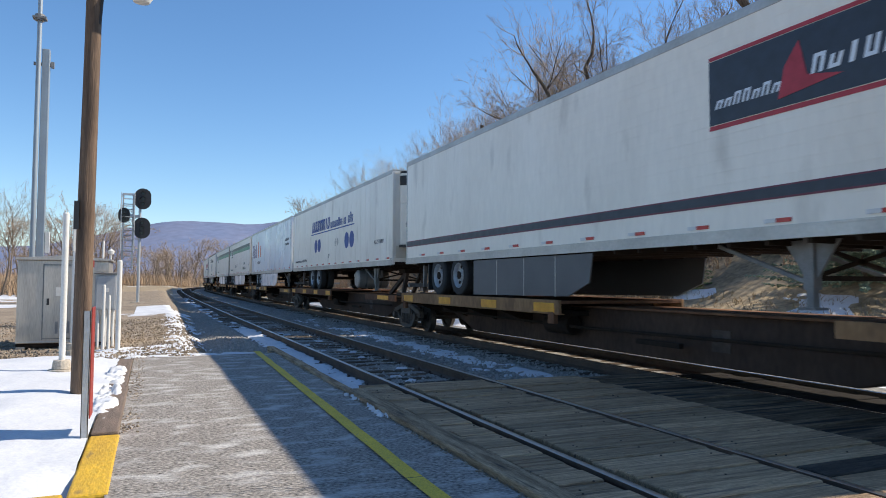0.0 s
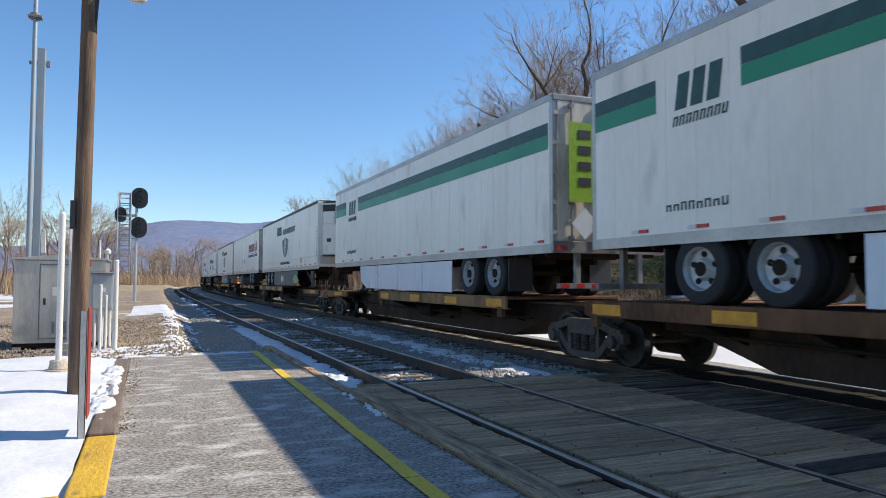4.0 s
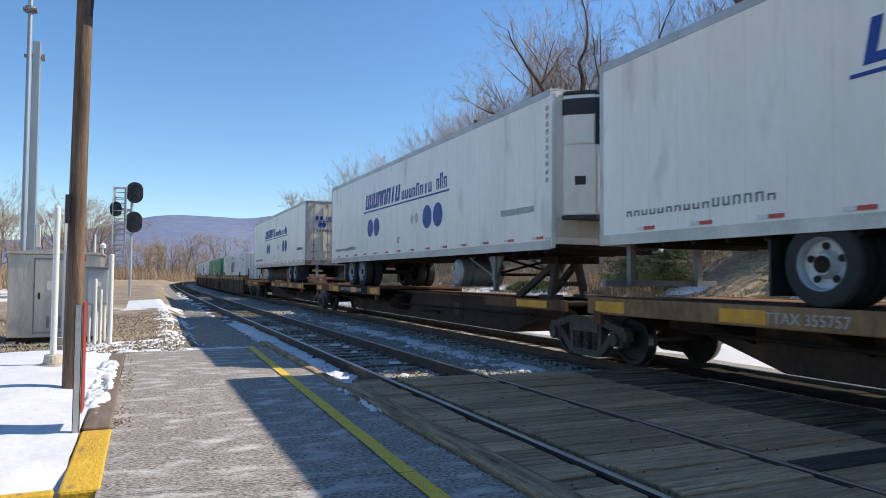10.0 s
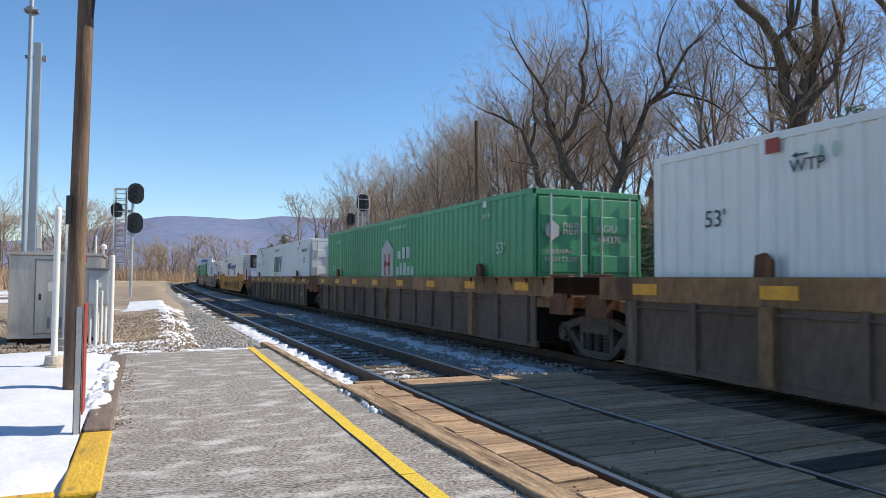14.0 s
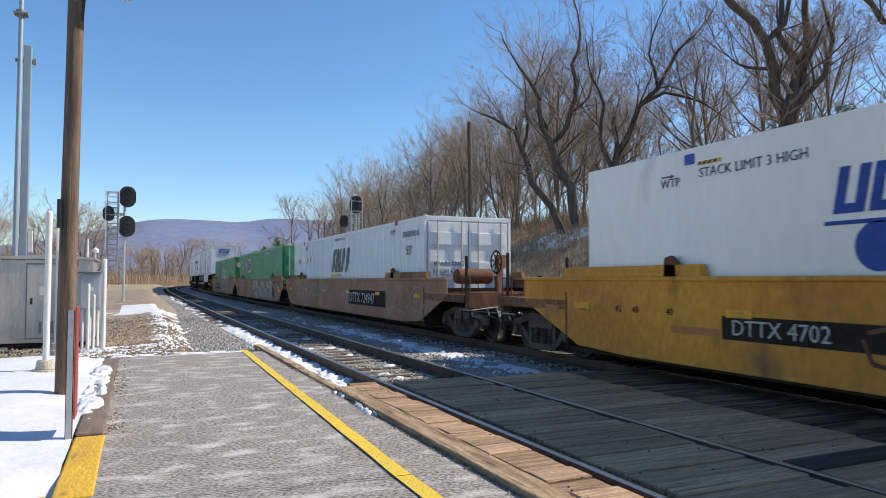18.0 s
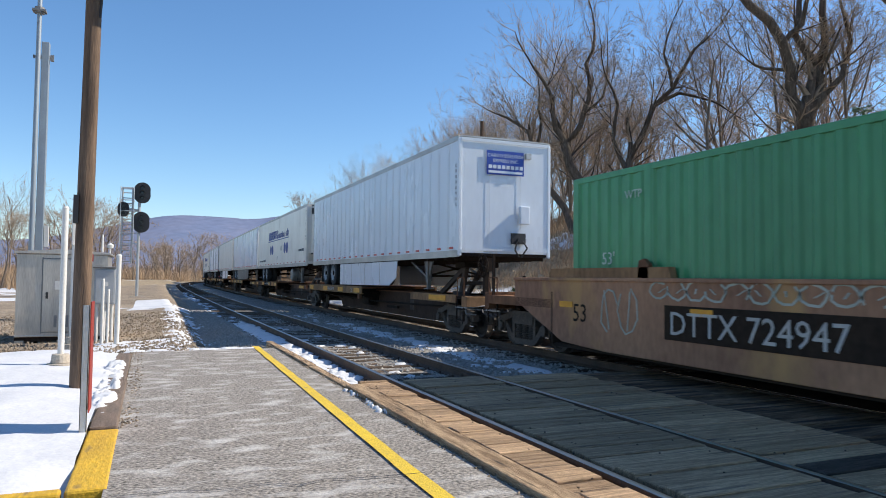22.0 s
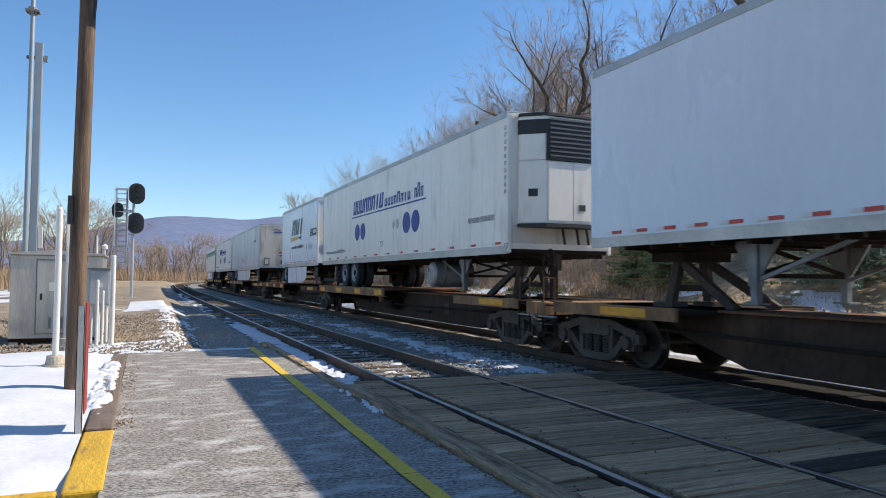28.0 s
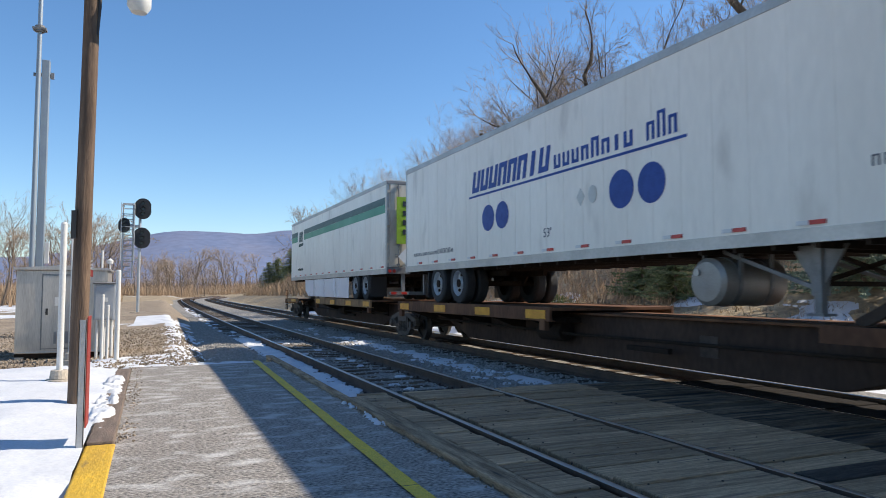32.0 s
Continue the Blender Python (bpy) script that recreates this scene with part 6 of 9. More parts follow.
    # brake gear slung under the middle
    s = Shape().lathe([(-0.42, 0), (-0.42, 0.17), (-0.38, 0.19), (0.38, 0.19), (0.42, 0.17), (0.42, 0)], 16, "y", (-0.72, 0.8 * sg, 0.62))
    s.box(-0.86, -0.5, 0.5 * sg - 0.3, 0.5 * sg + 0.3, 0.80, 0.9)
    part("brake_reservoir", s, CAR_DARK, c, soft=True)
    part("brake_rigging", Shape().tube([(-0.8, -h + 2.2, 0.66), (-0.8, 0, 0.6), (-0.8, h - 2.2, 0.66)], 0.03).box(-0.84, -0.76, -2.6, -1.6, 0.44, 0.52), CAR_DARK, c)
    s = Shape().box(-0.515, -0.505, -sg * 3.1 - 0.18, -sg * 3.1 + 0.18, 0.42, 0.74)
    part("data_plate", s, HITCH, c, "small faded stencilled data panel")
    truck(c, -h + (0.9 if first else 0.0), place)
    if first:
        coupler(c, -h - 0.35, -1)
        end_steps(c, -h + 0.1, -1, sill_paint)
        handbrake(c, -h - 0.05, -0.75)
        part("end_beam", Shape().box(-1.38, 1.38, -h - 0.5, -h - 0.2, 0.76, 1.0), sill_paint, c, bevel=0.01)
    else:
        part("articulation", Shape().box(-0.34, 0.34, -h - 0.5, -h + 0.5, 0.66, 0.94).rod((0, -h, 0.6), (0, -h, 1.02), 0.27, n=16), TRUCK, c)
    if last:
        truck(c, h - 0.9, place)
        coupler(c, h + 0.35, 1)
        end_steps(c, h - 0.1, 1, sill_paint)
        part("end_beam", Shape().box(-1.38, 1.38, h + 0.2, h + 0.5, 0.76, 1.0), sill_paint, c, bevel=0.01)
    return c


def well_unit(front, back, con_n, con_f, label, side_paint, ribbed, sill_paint, mark="", first=False, last=False, mark_u=6.0, tank=False):
    """One well of a double-stack car, between the trucks at front and back."""
    L, place = back - front, (front + back) / 2
    c = riding("well_car", place, label, "railway car", "well cars of the train")
    h = L / 2
    n0, f0 = con_n - 0.45 - place, con_f + 0.45 - place      # ends of the well
    x = 1.47
    for sx in (-1, 1):
        if ribbed:
            o = [(n0, 1.12), (n0, 0.22), (f0, 0.22), (f0, 1.12)]
        else:
            na, fa = (1.35 if first else 0.55), (1.35 if last else 0.55)     # how far the sides reach past the container
            o = [(n0 - na, 1.42), (n0 - na, 1.02), (n0 + 0.35, 0.34), (n0 + 1.6, 0.28), (f0 - 1.6, 0.28), (f0 - 0.35, 0.34), (f0 + fa, 1.02), (f0 + fa, 1.42)]
        sd = part("well_side", Shape().prism(o, "x", *sorted((sx * (x - 0.045), sx * x))), side_paint, c, bevel=0.01)
        top = Shape()
        xa, xb = sorted((sx * (x - 0.14), sx * (x + 0.035)))
        top.box(xa, xb, n0 - (0.6 if ribbed else na), f0 + (0.6 if ribbed else fa), 1.14 if ribbed else 1.40, 1.46)
        if ribbed:
            top.box(xa, xb, n0 - 0.6, f0 + 0.6, 1.10, 1.15)
        part("top_chord", top, sill_paint, sd, bevel=0.012)
        if ribbed:
            n = 15
            for k in range(n):
                y = n0 + 0.3 + (f0 - n0 - 0.6) * k / (n - 1)
                big = k % 5 == 2
                wd = 0.10 if big else 0.045
                rb = Shape().prism([(y - wd, 1.12), (y + wd, 1.12), (y + wd, 0.20), (y - wd, 0.20)], "x", *sorted((sx * x, sx * (x + (0.10 if big else 0.07)))))
                part("rib", rb, side_paint if not big else sill_paint, sd)
            for sg in (-1, 1):
                e = n0 if sg < 0 else f0
                o = [(e, 1.46), (e + sg * 1.5, 1.46), (e + sg * 1.5, 1.50), (e + sg * 2.1, 1.50), (e + sg * 2.1, 0.80), (e + sg * 1.55, 0.80), (e + sg * 1.55, 1.16), (e, 1.16)]
                part("end_bracket", Shape().prism(o, "x", *sorted((sx * (x - 0.12), sx * (x + 0.02)))), CAR_BROWN, sd, bevel=0.01)
            part("chord_lip", Shape().box(*sorted((sx * (x + 0.03), sx * (x + 0.10))), n0 - 0.6, n0 + 2.9, 1.44, 1.465), sill_paint, sd)
            for k in range(6):
                y = n0 - 0.3 + 0.6 * k
                g = Shape()
                xa, xb = sx * (x + 0.034), sx * (x + 0.095)
                g.add([(xa, y - 0.012, 1.44), (xb, y - 0.012, 1.44), (xa, y - 0.012, 1.28), (xa, y + 0.012, 1.44), (xb, y + 0.012, 1.44), (xa, y + 0.012, 1.28)], [(0, 1, 2), (3, 5, 4), (0, 3, 4, 1), (1, 4, 5, 2), (2, 5, 3, 0)])
                part("lip_gusset", g, CAR_BROWN, sd)
            part("bottom_chord", Shape().box(*sorted((sx * (x - 0.05), sx * (x + 0.03))), n0, f0, 0.16, 0.24), side_paint, sd)
            s = Shape().rod((sx * (x + 0.03), n0 + 0.3, 1.02), (sx * (x + 0.03), f0 - 0.3, 1.02), 0.02, n=6)
            part("brake_pipe", s, side_paint, sd)
    part("well_floor", Shape().box(-x + 0.05, x - 0.05, n0, f0, 0.24, 0.30), CAR_DARK, c)
    s, xo = [], -x - 0.05 + (0 if ribbed else 0.035)
    for k in range(6 if not ribbed else 8):
        y = n0 + 0.5 + (f0 - n0 - 1.0) * k / (5 if not ribbed else 7)
        s.append(Shape().box(xo, xo + 0.01, y - (0.26 if ribbed else 0.2), y + (0.26 if ribbed else 0.2), 1.20 if ribbed else 0.95, 1.36 if ribbed else 1.05))
    part("reflector_patch", s, YELLOW_PATCH, c)
    for sx in (-1, 1):
        for y in (n0 + 2.5, f0 - 2.5):
            g = Shape().prism([(y - 0.13, 1.44), (y + 0.13, 1.44), (y + 0.10, 1.72), (y - 0.02, 1.75), (y - 0.13, 1.66)], "x", *sorted((sx * (x - 0.10), sx * (x - 0.02))))
            part("container_guide", g, CAR_BROWN, c, bevel=0.01)
        if not ribbed:
            s = []
            for y in (n0 + 1.5, f0 - 1.5):
                s.append(Shape().prism([(y - 1.6, 1.45), (y + 1.6, 1.45), (y + 1.55, 1.62), (y - 1.55, 1.62)], "x", *sorted((sx * (x - 0.14), sx * (x - 0.02)))))
            part("chord_gusset", s, CAR_TAN if side_paint == WELL_BROWN else side_paint, c)
    # end platforms over the trucks
    for sg, e0, is_end in ((-1, n0, first), (1, f0, last)):
        e1 = sg * h
        a, b = sorted((e0, e1 - (0 if not is_end else -sg * 0.2)))
        o = [(-x, a), (x, a), (0.55 if not is_end and sg > 0 else x, b), (-0.55 if not is_end and sg > 0 else -x, b)]
        o = [(-x, e0), (x, e0), (0.7, e1), (-0.7, e1)] if not is_end else [(-x, e0 + sg * 2.0 * ribbed), (x, e0 + sg * 2.0 * ribbed), (x, e1), (-x, e1)]
        end_paint = sill_paint if ribbed else CAR_BROWN
        pl = part("end_platform", Shape().prism(o, "z", 0.90, 1.08), end_paint, c, bevel=0.01)
        part("end_frame", Shape().box(-0.34, 0.34, *sorted((e0, e1 + sg * 0.3)), 0.66, 1.0), CAR_DARK, pl)
        part("end_bulkhead", Shape().box(-x, x, *sorted((e0, e0 - sg * 0.06)), 0.28, 1.2), CAR_DARK, pl)
        for k in range(5):
            yy = e0 + (e1 - e0) * (k + 0.5) / 5
            part("walkway_bar", Shape().box(-1.2, 1.2, yy - 0.03, yy + 0.03, 1.08, 1.11), CAR_BROWN, pl)
        if is_end:
            end_steps(c, e1 - sg * 0.3, sg, sill_paint)
            coupler(c, e1 + sg * 0.1, sg)
            part("end_beam", Shape().box(-1.42, 1.42, *sorted((e1 - sg * 0.02, e1 + sg * 0.18)), 0.78, 1.14), end_paint, pl, bevel=0.01)
            s = [Shape().bar((xx, e1 - sg * 0.1, 1.08), (xx, e1 - sg * 0.1, 1.95 if abs(xx) > 1 else 1.5), 0.05, 0.05) for xx in (-1.35, -0.6, 0.6, 1.35)]
            part("end_post", s, CAR_DARK, pl)
    if first:
        handbrake(c, -h + 0.45, -0.4, 1.08, sill_paint)
    if tank:
        part("air_reservoir", Shape().lathe([(-0.5, 0), (-0.5, 0.15), (-0.45, 0.19), (0.45, 0.19), (0.5, 0.15), (0.5, 0)], 18, "x", (-0.45, n0 - 0.75, 1.5)), CAR_BROWN, c, soft=True)
    truck(c, -h + (0.9 if first else 0.0), place)
    if last:
        truck(c, h - 0.9, place)
    if mark:
        side_text(c, mark, mark_u, 0.72, 0.27, L, LETTER_WHITE, "large stencilled white car mark", x=-x - 0.004 - (0.045 if ribbed else 0))
    return c, L, place


# ---- what is painted on the boxes ----
def paint_two_discs(t, L, number="", small=5.37, big=10.07, wide=0.0):
    """A blue name with a rule below it and two pairs of discs."""
    n = side_shape(blocks(4.55, 7.95, 3.66, 4.14, 8, L, 0.10, 0.86, 0.0, 3, 0.3))
    part("painted_name", n, NAVY, t, "bold slanted blue name drawn as blocks")
    part("painted_name", side_shape(blocks(8.1, 10.45 + wide, 3.66, 4.0, 8, L, 0.0, 0.74, 0.25, 3, 0.24) + blocks(10.7 + wide, 11.42 + wide, 3.66, 4.06, 3, L, 0.0, 0.74, 0.3, 4, 0.24)), NAVY, t)
    part("underline", side_shape([quad(L / 2 - 11.55 - wide, L / 2 - 4.4, 3.55, 3.595)]), NAVY, t)
    for u, r in ((small, 0.29), (small + 0.66, 0.29), (big, 0.31), (big + 0.72, 0.31)):
        part("painted_disc", side_shape([disc(L / 2 - u, 3.02, r)]), NAVY, t, "solid blue disc")
    side_text(t, "53'", 7.7, 2.42, 0.17, L, GREY_LETTER, "small grey number")
    part("painted_web_name", side_shape(blocks(0.7, 3.5, 2.37, 2.49, 16, L, 0, 0.66, 0.3, 7, 0.15)), GREY_LETTER, t)
    if number:
        side_text(t, number, 14.24, 2.69, 0.13, L, GREY_LETTER, "thin grey number")
    else:
        part("painted_number", side_shape(blocks(14.2, 15.55, 2.69, 2.81, 10, L, 0, 0.66, 0.0, 7, 0.16)), GREY_LETTER, t)
    side_text(t, "53'", 15.95, 2.06, 0.11, L, GREY_LETTER)
    part("placard", side_shape([diamond(L / 2 - 8.95, 3.03, 0.12, 0.16), disc(L / 2 - 9.3, 3.04, 0.12, 0.15)]), ALU, t, "worn grey placards")


def paint_shield(t, L):
    part("painted_name", side_shape(blocks(5.6, 7.25, 3.98, 4.46, 5, L, 0.0, 0.9, 0, 6, 0.34)), DARK_LETTER, t, "dark blocky name with a drawn shadow")
    part("painted_name", side_shape(blocks(7.5, 10.95, 3.95, 4.25, 10, L, 0.06, 0.74, 0, 1, 0.24)), DARK_LETTER, t)
    c = L / 2 - 8.22
    part("shield", side_shape([[(c + 0.92, 3.62), (c + 0.65, 2.95), (c, 2.68), (c - 0.65, 2.95), (c - 0.92, 3.62), (c, 3.78)]]), DARK_LETTER, t, "dark shield with a road drawn on it")
    lines = [quad(c + 0.55 - 0.03, c + 0.55 + 0.03, 2.95, 3.6, -0.12), quad(c - 0.58, c - 0.52, 2.95, 3.6, 0.12), quad(c - 0.16, c - 0.06, 2.85, 3.7), quad(c + 0.10, c + 0.2, 2.8, 3.7)]
    lines += [quad(c - 0.3, c + 0.15, z, z + 0.06) for z in (3.0, 3.2, 3.4)]
    part("shield_line", side_shape(lines, -HALF_W - 0.010), WHITE_CLEAN, t)
    part("painted_web_name", side_shape(blocks(6.85, 9.6, 2.32, 2.46, 18, L, 0.0, 0.7, 0.2, 1, 0.22)), DARK_LETTER, t)


def paint_reporting(t, u, z, w, h, L, material=DARK_LETTER, count=8):
    part("painted_number", side_shape(blocks(u, u + w, z, z + h, count, L, 0, 0.66, 0, 5, 0.17)), material, t)


def upright_mark(t, L, z0, z1, n=9, u=16.0, material=GREY_LETTER):
    y = L / 2 - u
    h = (z1 - z0) / n
    part("painted_number", side_shape([arch(y - 0.035, y + 0.035, z0 + k * h, z0 + k * h + h * 0.55, 0.0, 0.014, k % 2) for k in range(n)], -HALF_W - 0.010), material, t)


def end_shape(outlines, y, depth=0.006):
    return [Shape().prism(o, "y", y - depth, y) for o in outlines]


# trailers, from the head of the train
t, L = trailer(2.9, 19.0, "long white refrigerated trailer with a dark skirt and maroon stripe", paint=WHITE, seam_h=0.16, skirt=SKIRT_GREY, skirt_span=(6.9, 11.6), tape_step=1.25)
part("stripe", side_shape([quad(-L / 2 + 0.1, L / 2 - 0.05, 2.46, 2.58)]), DARK_LETTER, t, "dark stripe along the side")
part("stripe_edge", side_shape([quad(-L / 2 + 0.1, L / 2 - 0.05, 2.435, 2.46), quad(-L / 2 + 0.1, L / 2 - 0.05, 2.58, 2.60)]), MAROON, t)
c = L / 2
part("name_panel", side_shape([quad(c - 15.6, c - 11.95, 3.52, 4.38)]), DARK_LETTER, t, "dark name panel with red edges")
part("panel_edge", side_shape([quad(c - 15.6, c - 11.95, 3.45, 3.51), quad(c - 15.6, c - 11.95, 4.39, 4.44)]), RED_LETTER, t)
part("name_stroke", side_shape(blocks(12.05, 13.1, 3.72, 3.88, 7, L, 0.05, 0.72, 0.3, 1, 0.24) + blocks(13.5, 15.4, 3.80, 4.02, 9, L, 0.05, 0.72, 0.3, 2, 0.24), -HALF_W - 0.010), WHITE_CLEAN, t)
part("bird_shape", side_shape([[(c - 13.05, 3.62), (c - 13.9, 3.72), (c - 13.45, 3.82), (c - 13.35, 4.25), (c - 13.15, 4.0)]], -HALF_W - 0.010), RED_LETTER, t, "red bird-like shape")
t, L = trailer(20.25, 36.4, "white box trailer with blue name and pairs of blue discs", seams=0.6, tank=True, reefer=WHITE, tape_step=1.1, wheel_back=4.6)
paint_two_discs(t, L, "ALLZ 556431", big=10.7, wide=0.2)
t, L = trailer(37.05, 53.2, "white plate-sided trailer with a purple and orange name", paint=WHITE_CLEAN, seams=1.22, skirt=WHITE_CLEAN, skirt_span=(4.6, 11.2), wheel_back=3.2, tape_step=1.5)
part("painted_name", side_shape(blocks(0.75, 3.0, 3.1, 4.05, 3, L, 0, 0.84, 0.3, 2, 0.24)), PURPLE_LETTER, t, "large purple half of the name")
part("painted_name", side_shape(blocks(3.1, 5.2, 3.1, 4.20, 2, L, 0, 0.85, 0.3, 5, 0.24)), ORANGE_LETTER, t, "large orange half of the name")
part("painted_name", side_shape(blocks(3.2, 4.6, 2.66, 2.86, 6, L, 0, 0.7, 0.3, 1, 0.2)), GREY_LETTER, t)
part("painted_web_name", side_shape(blocks(14.2, 15.5, 3.68, 3.84, 9, L, 0, 0.66, 0.3, 1, 0.12) + blocks(14.2, 15.5, 3.44, 3.56, 14, L, 0, 0.66, 0.3, 2, 0.13)), GREY_LETTER, t)
upright_mark(t, L, 3.7, 4.7, 6)
part("painted_name", end_shape([[(-0.85 + 0.3 * k, 4.2), (-0.62 + 0.3 * k, 4.2), (-0.62 + 0.3 * k, 4.62), (-0.85 + 0.3 * k, 4.62)] for k in range(3)], -L / 2 - 0.012), PURPLE_LETTER, t)
part("nose_recess", Shape().box(-1.1, 1.1, -L / 2 - 0.02, -L / 2 - 0.006, 2.15, 2.55), STEEL_GREY, t)


def green_trailer(n, f, near, lab):
    t, L = trailer(n, f, lab, nose_near=near, paint=WHITE, seams=0.6, skirt=WHITE_CLEAN, skirt_span=(3.4, 11.4), tape_step=1.2, door_paint=WHITE_DIRTY)
    c = L / 2
    part("stripe", side_shape([quad(-c + 0.15, c - 3.2, 4.17, 4.40), quad(c - 1.6, c - 0.1, 4.17, 4.40)]), ABF_GREEN, t, "dark green upper stripe")
    part("stripe", side_shape([quad(-c + 0.15, c - 3.2, 3.90, 4.165), quad(c - 1.6, c - 0.1, 3.90, 4.165)]), GREEN_STRIPE, t, "bright green lower stripe")
    part("painted_name", side_shape(blocks(2.0, 2.9, 3.85, 4.35, 3, L, 0.08, 0.75)), ABF_GREEN, t)
    part("painted_name", side_shape(blocks(1.95, 3.0, 3.62, 3.76, 8, L, 0.03, 0.72, 0, 1, 0.22)), ABF_GREEN, t)
    if near:
        side_text(t, "Available", 12.15, 2.80, 0.20, L, ABF_GREEN, "green lettering")
        side_text(t, "Liftgate Service", 11.6, 2.42, 0.22, L, ABF_GREEN, "green lettering")
        side_text(t, "53'", 15.71, 2.71, 0.17, L, DARK_LETTER, "black number")
        for k, ch in enumerate("F2234"):
            side_text(t, ch, 16.30, 4.30 - 0.17 * k, 0.12, L, DARK_LETTER)
        e = -L / 2 - 0.014
        sg = part("nose_sign", end_shape([[(-0.78, 3.54), (0.45, 3.54), (0.45, 4.62), (-0.78, 4.62)]], e), WHITE_CLEAN, t, "white advertising sign with green heading")
        part("sign_heading", end_shape([[(-0.72, 4.42), (-0.1, 4.42), (-0.3, 4.56), (-0.72, 4.58)]], e - 0.008), GREEN_STRIPE, sg)
        end_text(sg, "ONE CALL -", -0.74, 4.27, 0.12, e - 0.008, ABF_GREEN)
        end_text(sg, "ONE CARRIER", -0.74, 4.08, 0.12, e - 0.008, ABF_GREEN)
        end_text(sg, "1-2 DAY SERVICE", -0.74, 3.93, 0.085, e - 0.008, DARK_LETTER)
        end_text(sg, "TO ALL POINTS", -0.74, 3.77, 0.085, e - 0.008, DARK_LETTER)
        part("sign_bar", end_shape([[(-0.74 + 0.09 * k, 3.58), (-0.68 + 0.09 * k, 3.58), (-0.68 + 0.09 * k, 3.67), (-0.74 + 0.09 * k, 3.67)] for k in range(12)], e - 0.008), ABF_GREEN, sg)
        for x in (-0.70, -0.17):
            part("placard_frame", end_shape([[(x - 0.22, 2.55), (x, 2.33), (x + 0.22, 2.55), (x, 2.77)]], e, 0.02), ALU, t, "empty metal placard frame")
        part("placard", side_shape([disc(c - 5.6, 2.78, 0.15), disc(c - 6.9, 2.78, 0.15)]), GREY_LETTER, t)
    part("painted_web_name", side_shape(blocks(1.8, 3.0, 2.42, 2.54, 8, L, 0.0, 0.72, 0.2, 1, 0.2)), ABF_GREEN, t)
    if not near:
        e = -L / 2 - 0.03
        part("door_sign", end_shape([[(-1.0, 2.9), (-0.3, 2.9), (-0.3, 4.4), (-1.0, 4.4)]], e - 0.07), LIME, t, "lime green advertising panel on the door")
        part("sign_mark", end_shape([[(-0.79, z), (-0.52, z), (-0.52, z + 0.16), (-0.79, z + 0.16)] for z in (3.2, 3.5, 3.8, 4.1)], e - 0.078), DARK_LETTER, t)
        part("placard", end_shape([[(-0.95, 2.5), (-0.65, 2.2), (-0.35, 2.5), (-0.65, 2.8)]], e - 0.07), WHITE_CLEAN, t)
    return t


green_trailer(54.6, 70.75, True, "white trailer with a two-tone green stripe and white skirt")
green_trailer(72.0, 88.1, False, "white trailer with green stripe, doors and lime sign facing ahead")


def shield_trailer(n, f, near, lab):
    t, L = trailer(n, f, lab, nose_near=near, paint=WHITE, seams=0, skirt=SKIRT_GREY, skirt_span=(4.6, 11.6), reefer=WHITE, wheel_back=2.5 if near else 3.75, big_flaps=not near, tape_step=1.05, door_paint=WHITE_DIRTY, roof=BLACK, zt=4.98)
    paint_shield(t, L)
    c = L / 2
    sk = -HALF_W + 0.032
    d0, d1 = (7.0, 10.45) if near else (9.3, 5.9)
    part("skirt_diamond", side_shape([diamond(c - d0, 1.52, 0.2, 0.24), diamond(c - d0 - 0.46, 1.52, 0.2, 0.24)], sk), WHITE_CLEAN, t, "pair of white diamonds on the skirt")
    part("skirt_badge", side_shape([disc(c - d1 - 0.6, 1.50, 0.62, 0.20)], sk), LETTER_GREEN, t, "pale rounded badge on the skirt")
    part("skirt_badge_field", side_shape([disc(c - d1 - 0.6, 1.50, 0.56, 0.16)], sk - 0.006), LIME, t)
    part("warning_label", side_shape([quad(c - 12.7, c - 12.45, 2.28, 2.58)]), YELLOW_PATCH, t)
    s = Shape().box(-HALF_W - 0.03, -HALF_W, -c + 0.5, c - 0.4, 2.52, 2.545)
    part("rub_rail", s, WHITE, t)
    if near:
        upright_mark(t, L, 2.5, 3.9, 9)
    return t


shield_trailer(91.2, 107.35, True, "white refrigerated trailer with dark shield emblem and grey skirt")
# trailer with the red name
t, L = trailer(109.05, 125.2, "white trailer with red name, rust-streaked doors facing ahead", nose_near=False, paint=WHITE, seams=1.2, door_paint=WHITE_DIRTY, wheel_back=3.0, tank=True, zt=4.95)
c = L / 2
part("painted_name", side_shape(blocks(10.65, 13.9, 3.52, 4.05, 7, L, 0.12, 0.8, 0, 4, 0.26)), RED_LETTER, t, "bold slanted red name drawn as blocks")
part("ship_shape", side_shape([[(c - 14.2, 3.45), (c - 15.1, 3.55), (c - 14.95, 4.1), (c - 14.65, 4.25), (c - 14.45, 3.9)]]), RED_LETTER, t, "red ship-like shape")
part("underline", side_shape([quad(c - 15.3, c - 10.56, 3.39, 3.42)]), RED_LETTER, t)
band = part("band", side_shape([quad(c - 15.3, c - 10.56, 3.14, 3.31)]), NAVY, t, "dark blue band with white word")
side_text(band, "CONTROLLED", 13.15, 3.17, 0.11, L, WHITE_CLEAN, x=-HALF_W - 0.013)
part("warning_label", side_shape([quad(c - 13.18, c - 12.98, 2.16, 2.29), quad(c - 13.47, c - 13.27, 2.17, 2.30)]), YELLOW_PATCH, t)
part("placard", side_shape([diamond(c - 6.96, 2.92, 0.17, 0.2), diamond(c - 8.2, 2.94, 0.17, 0.22)]), GREY_LETTER, t)
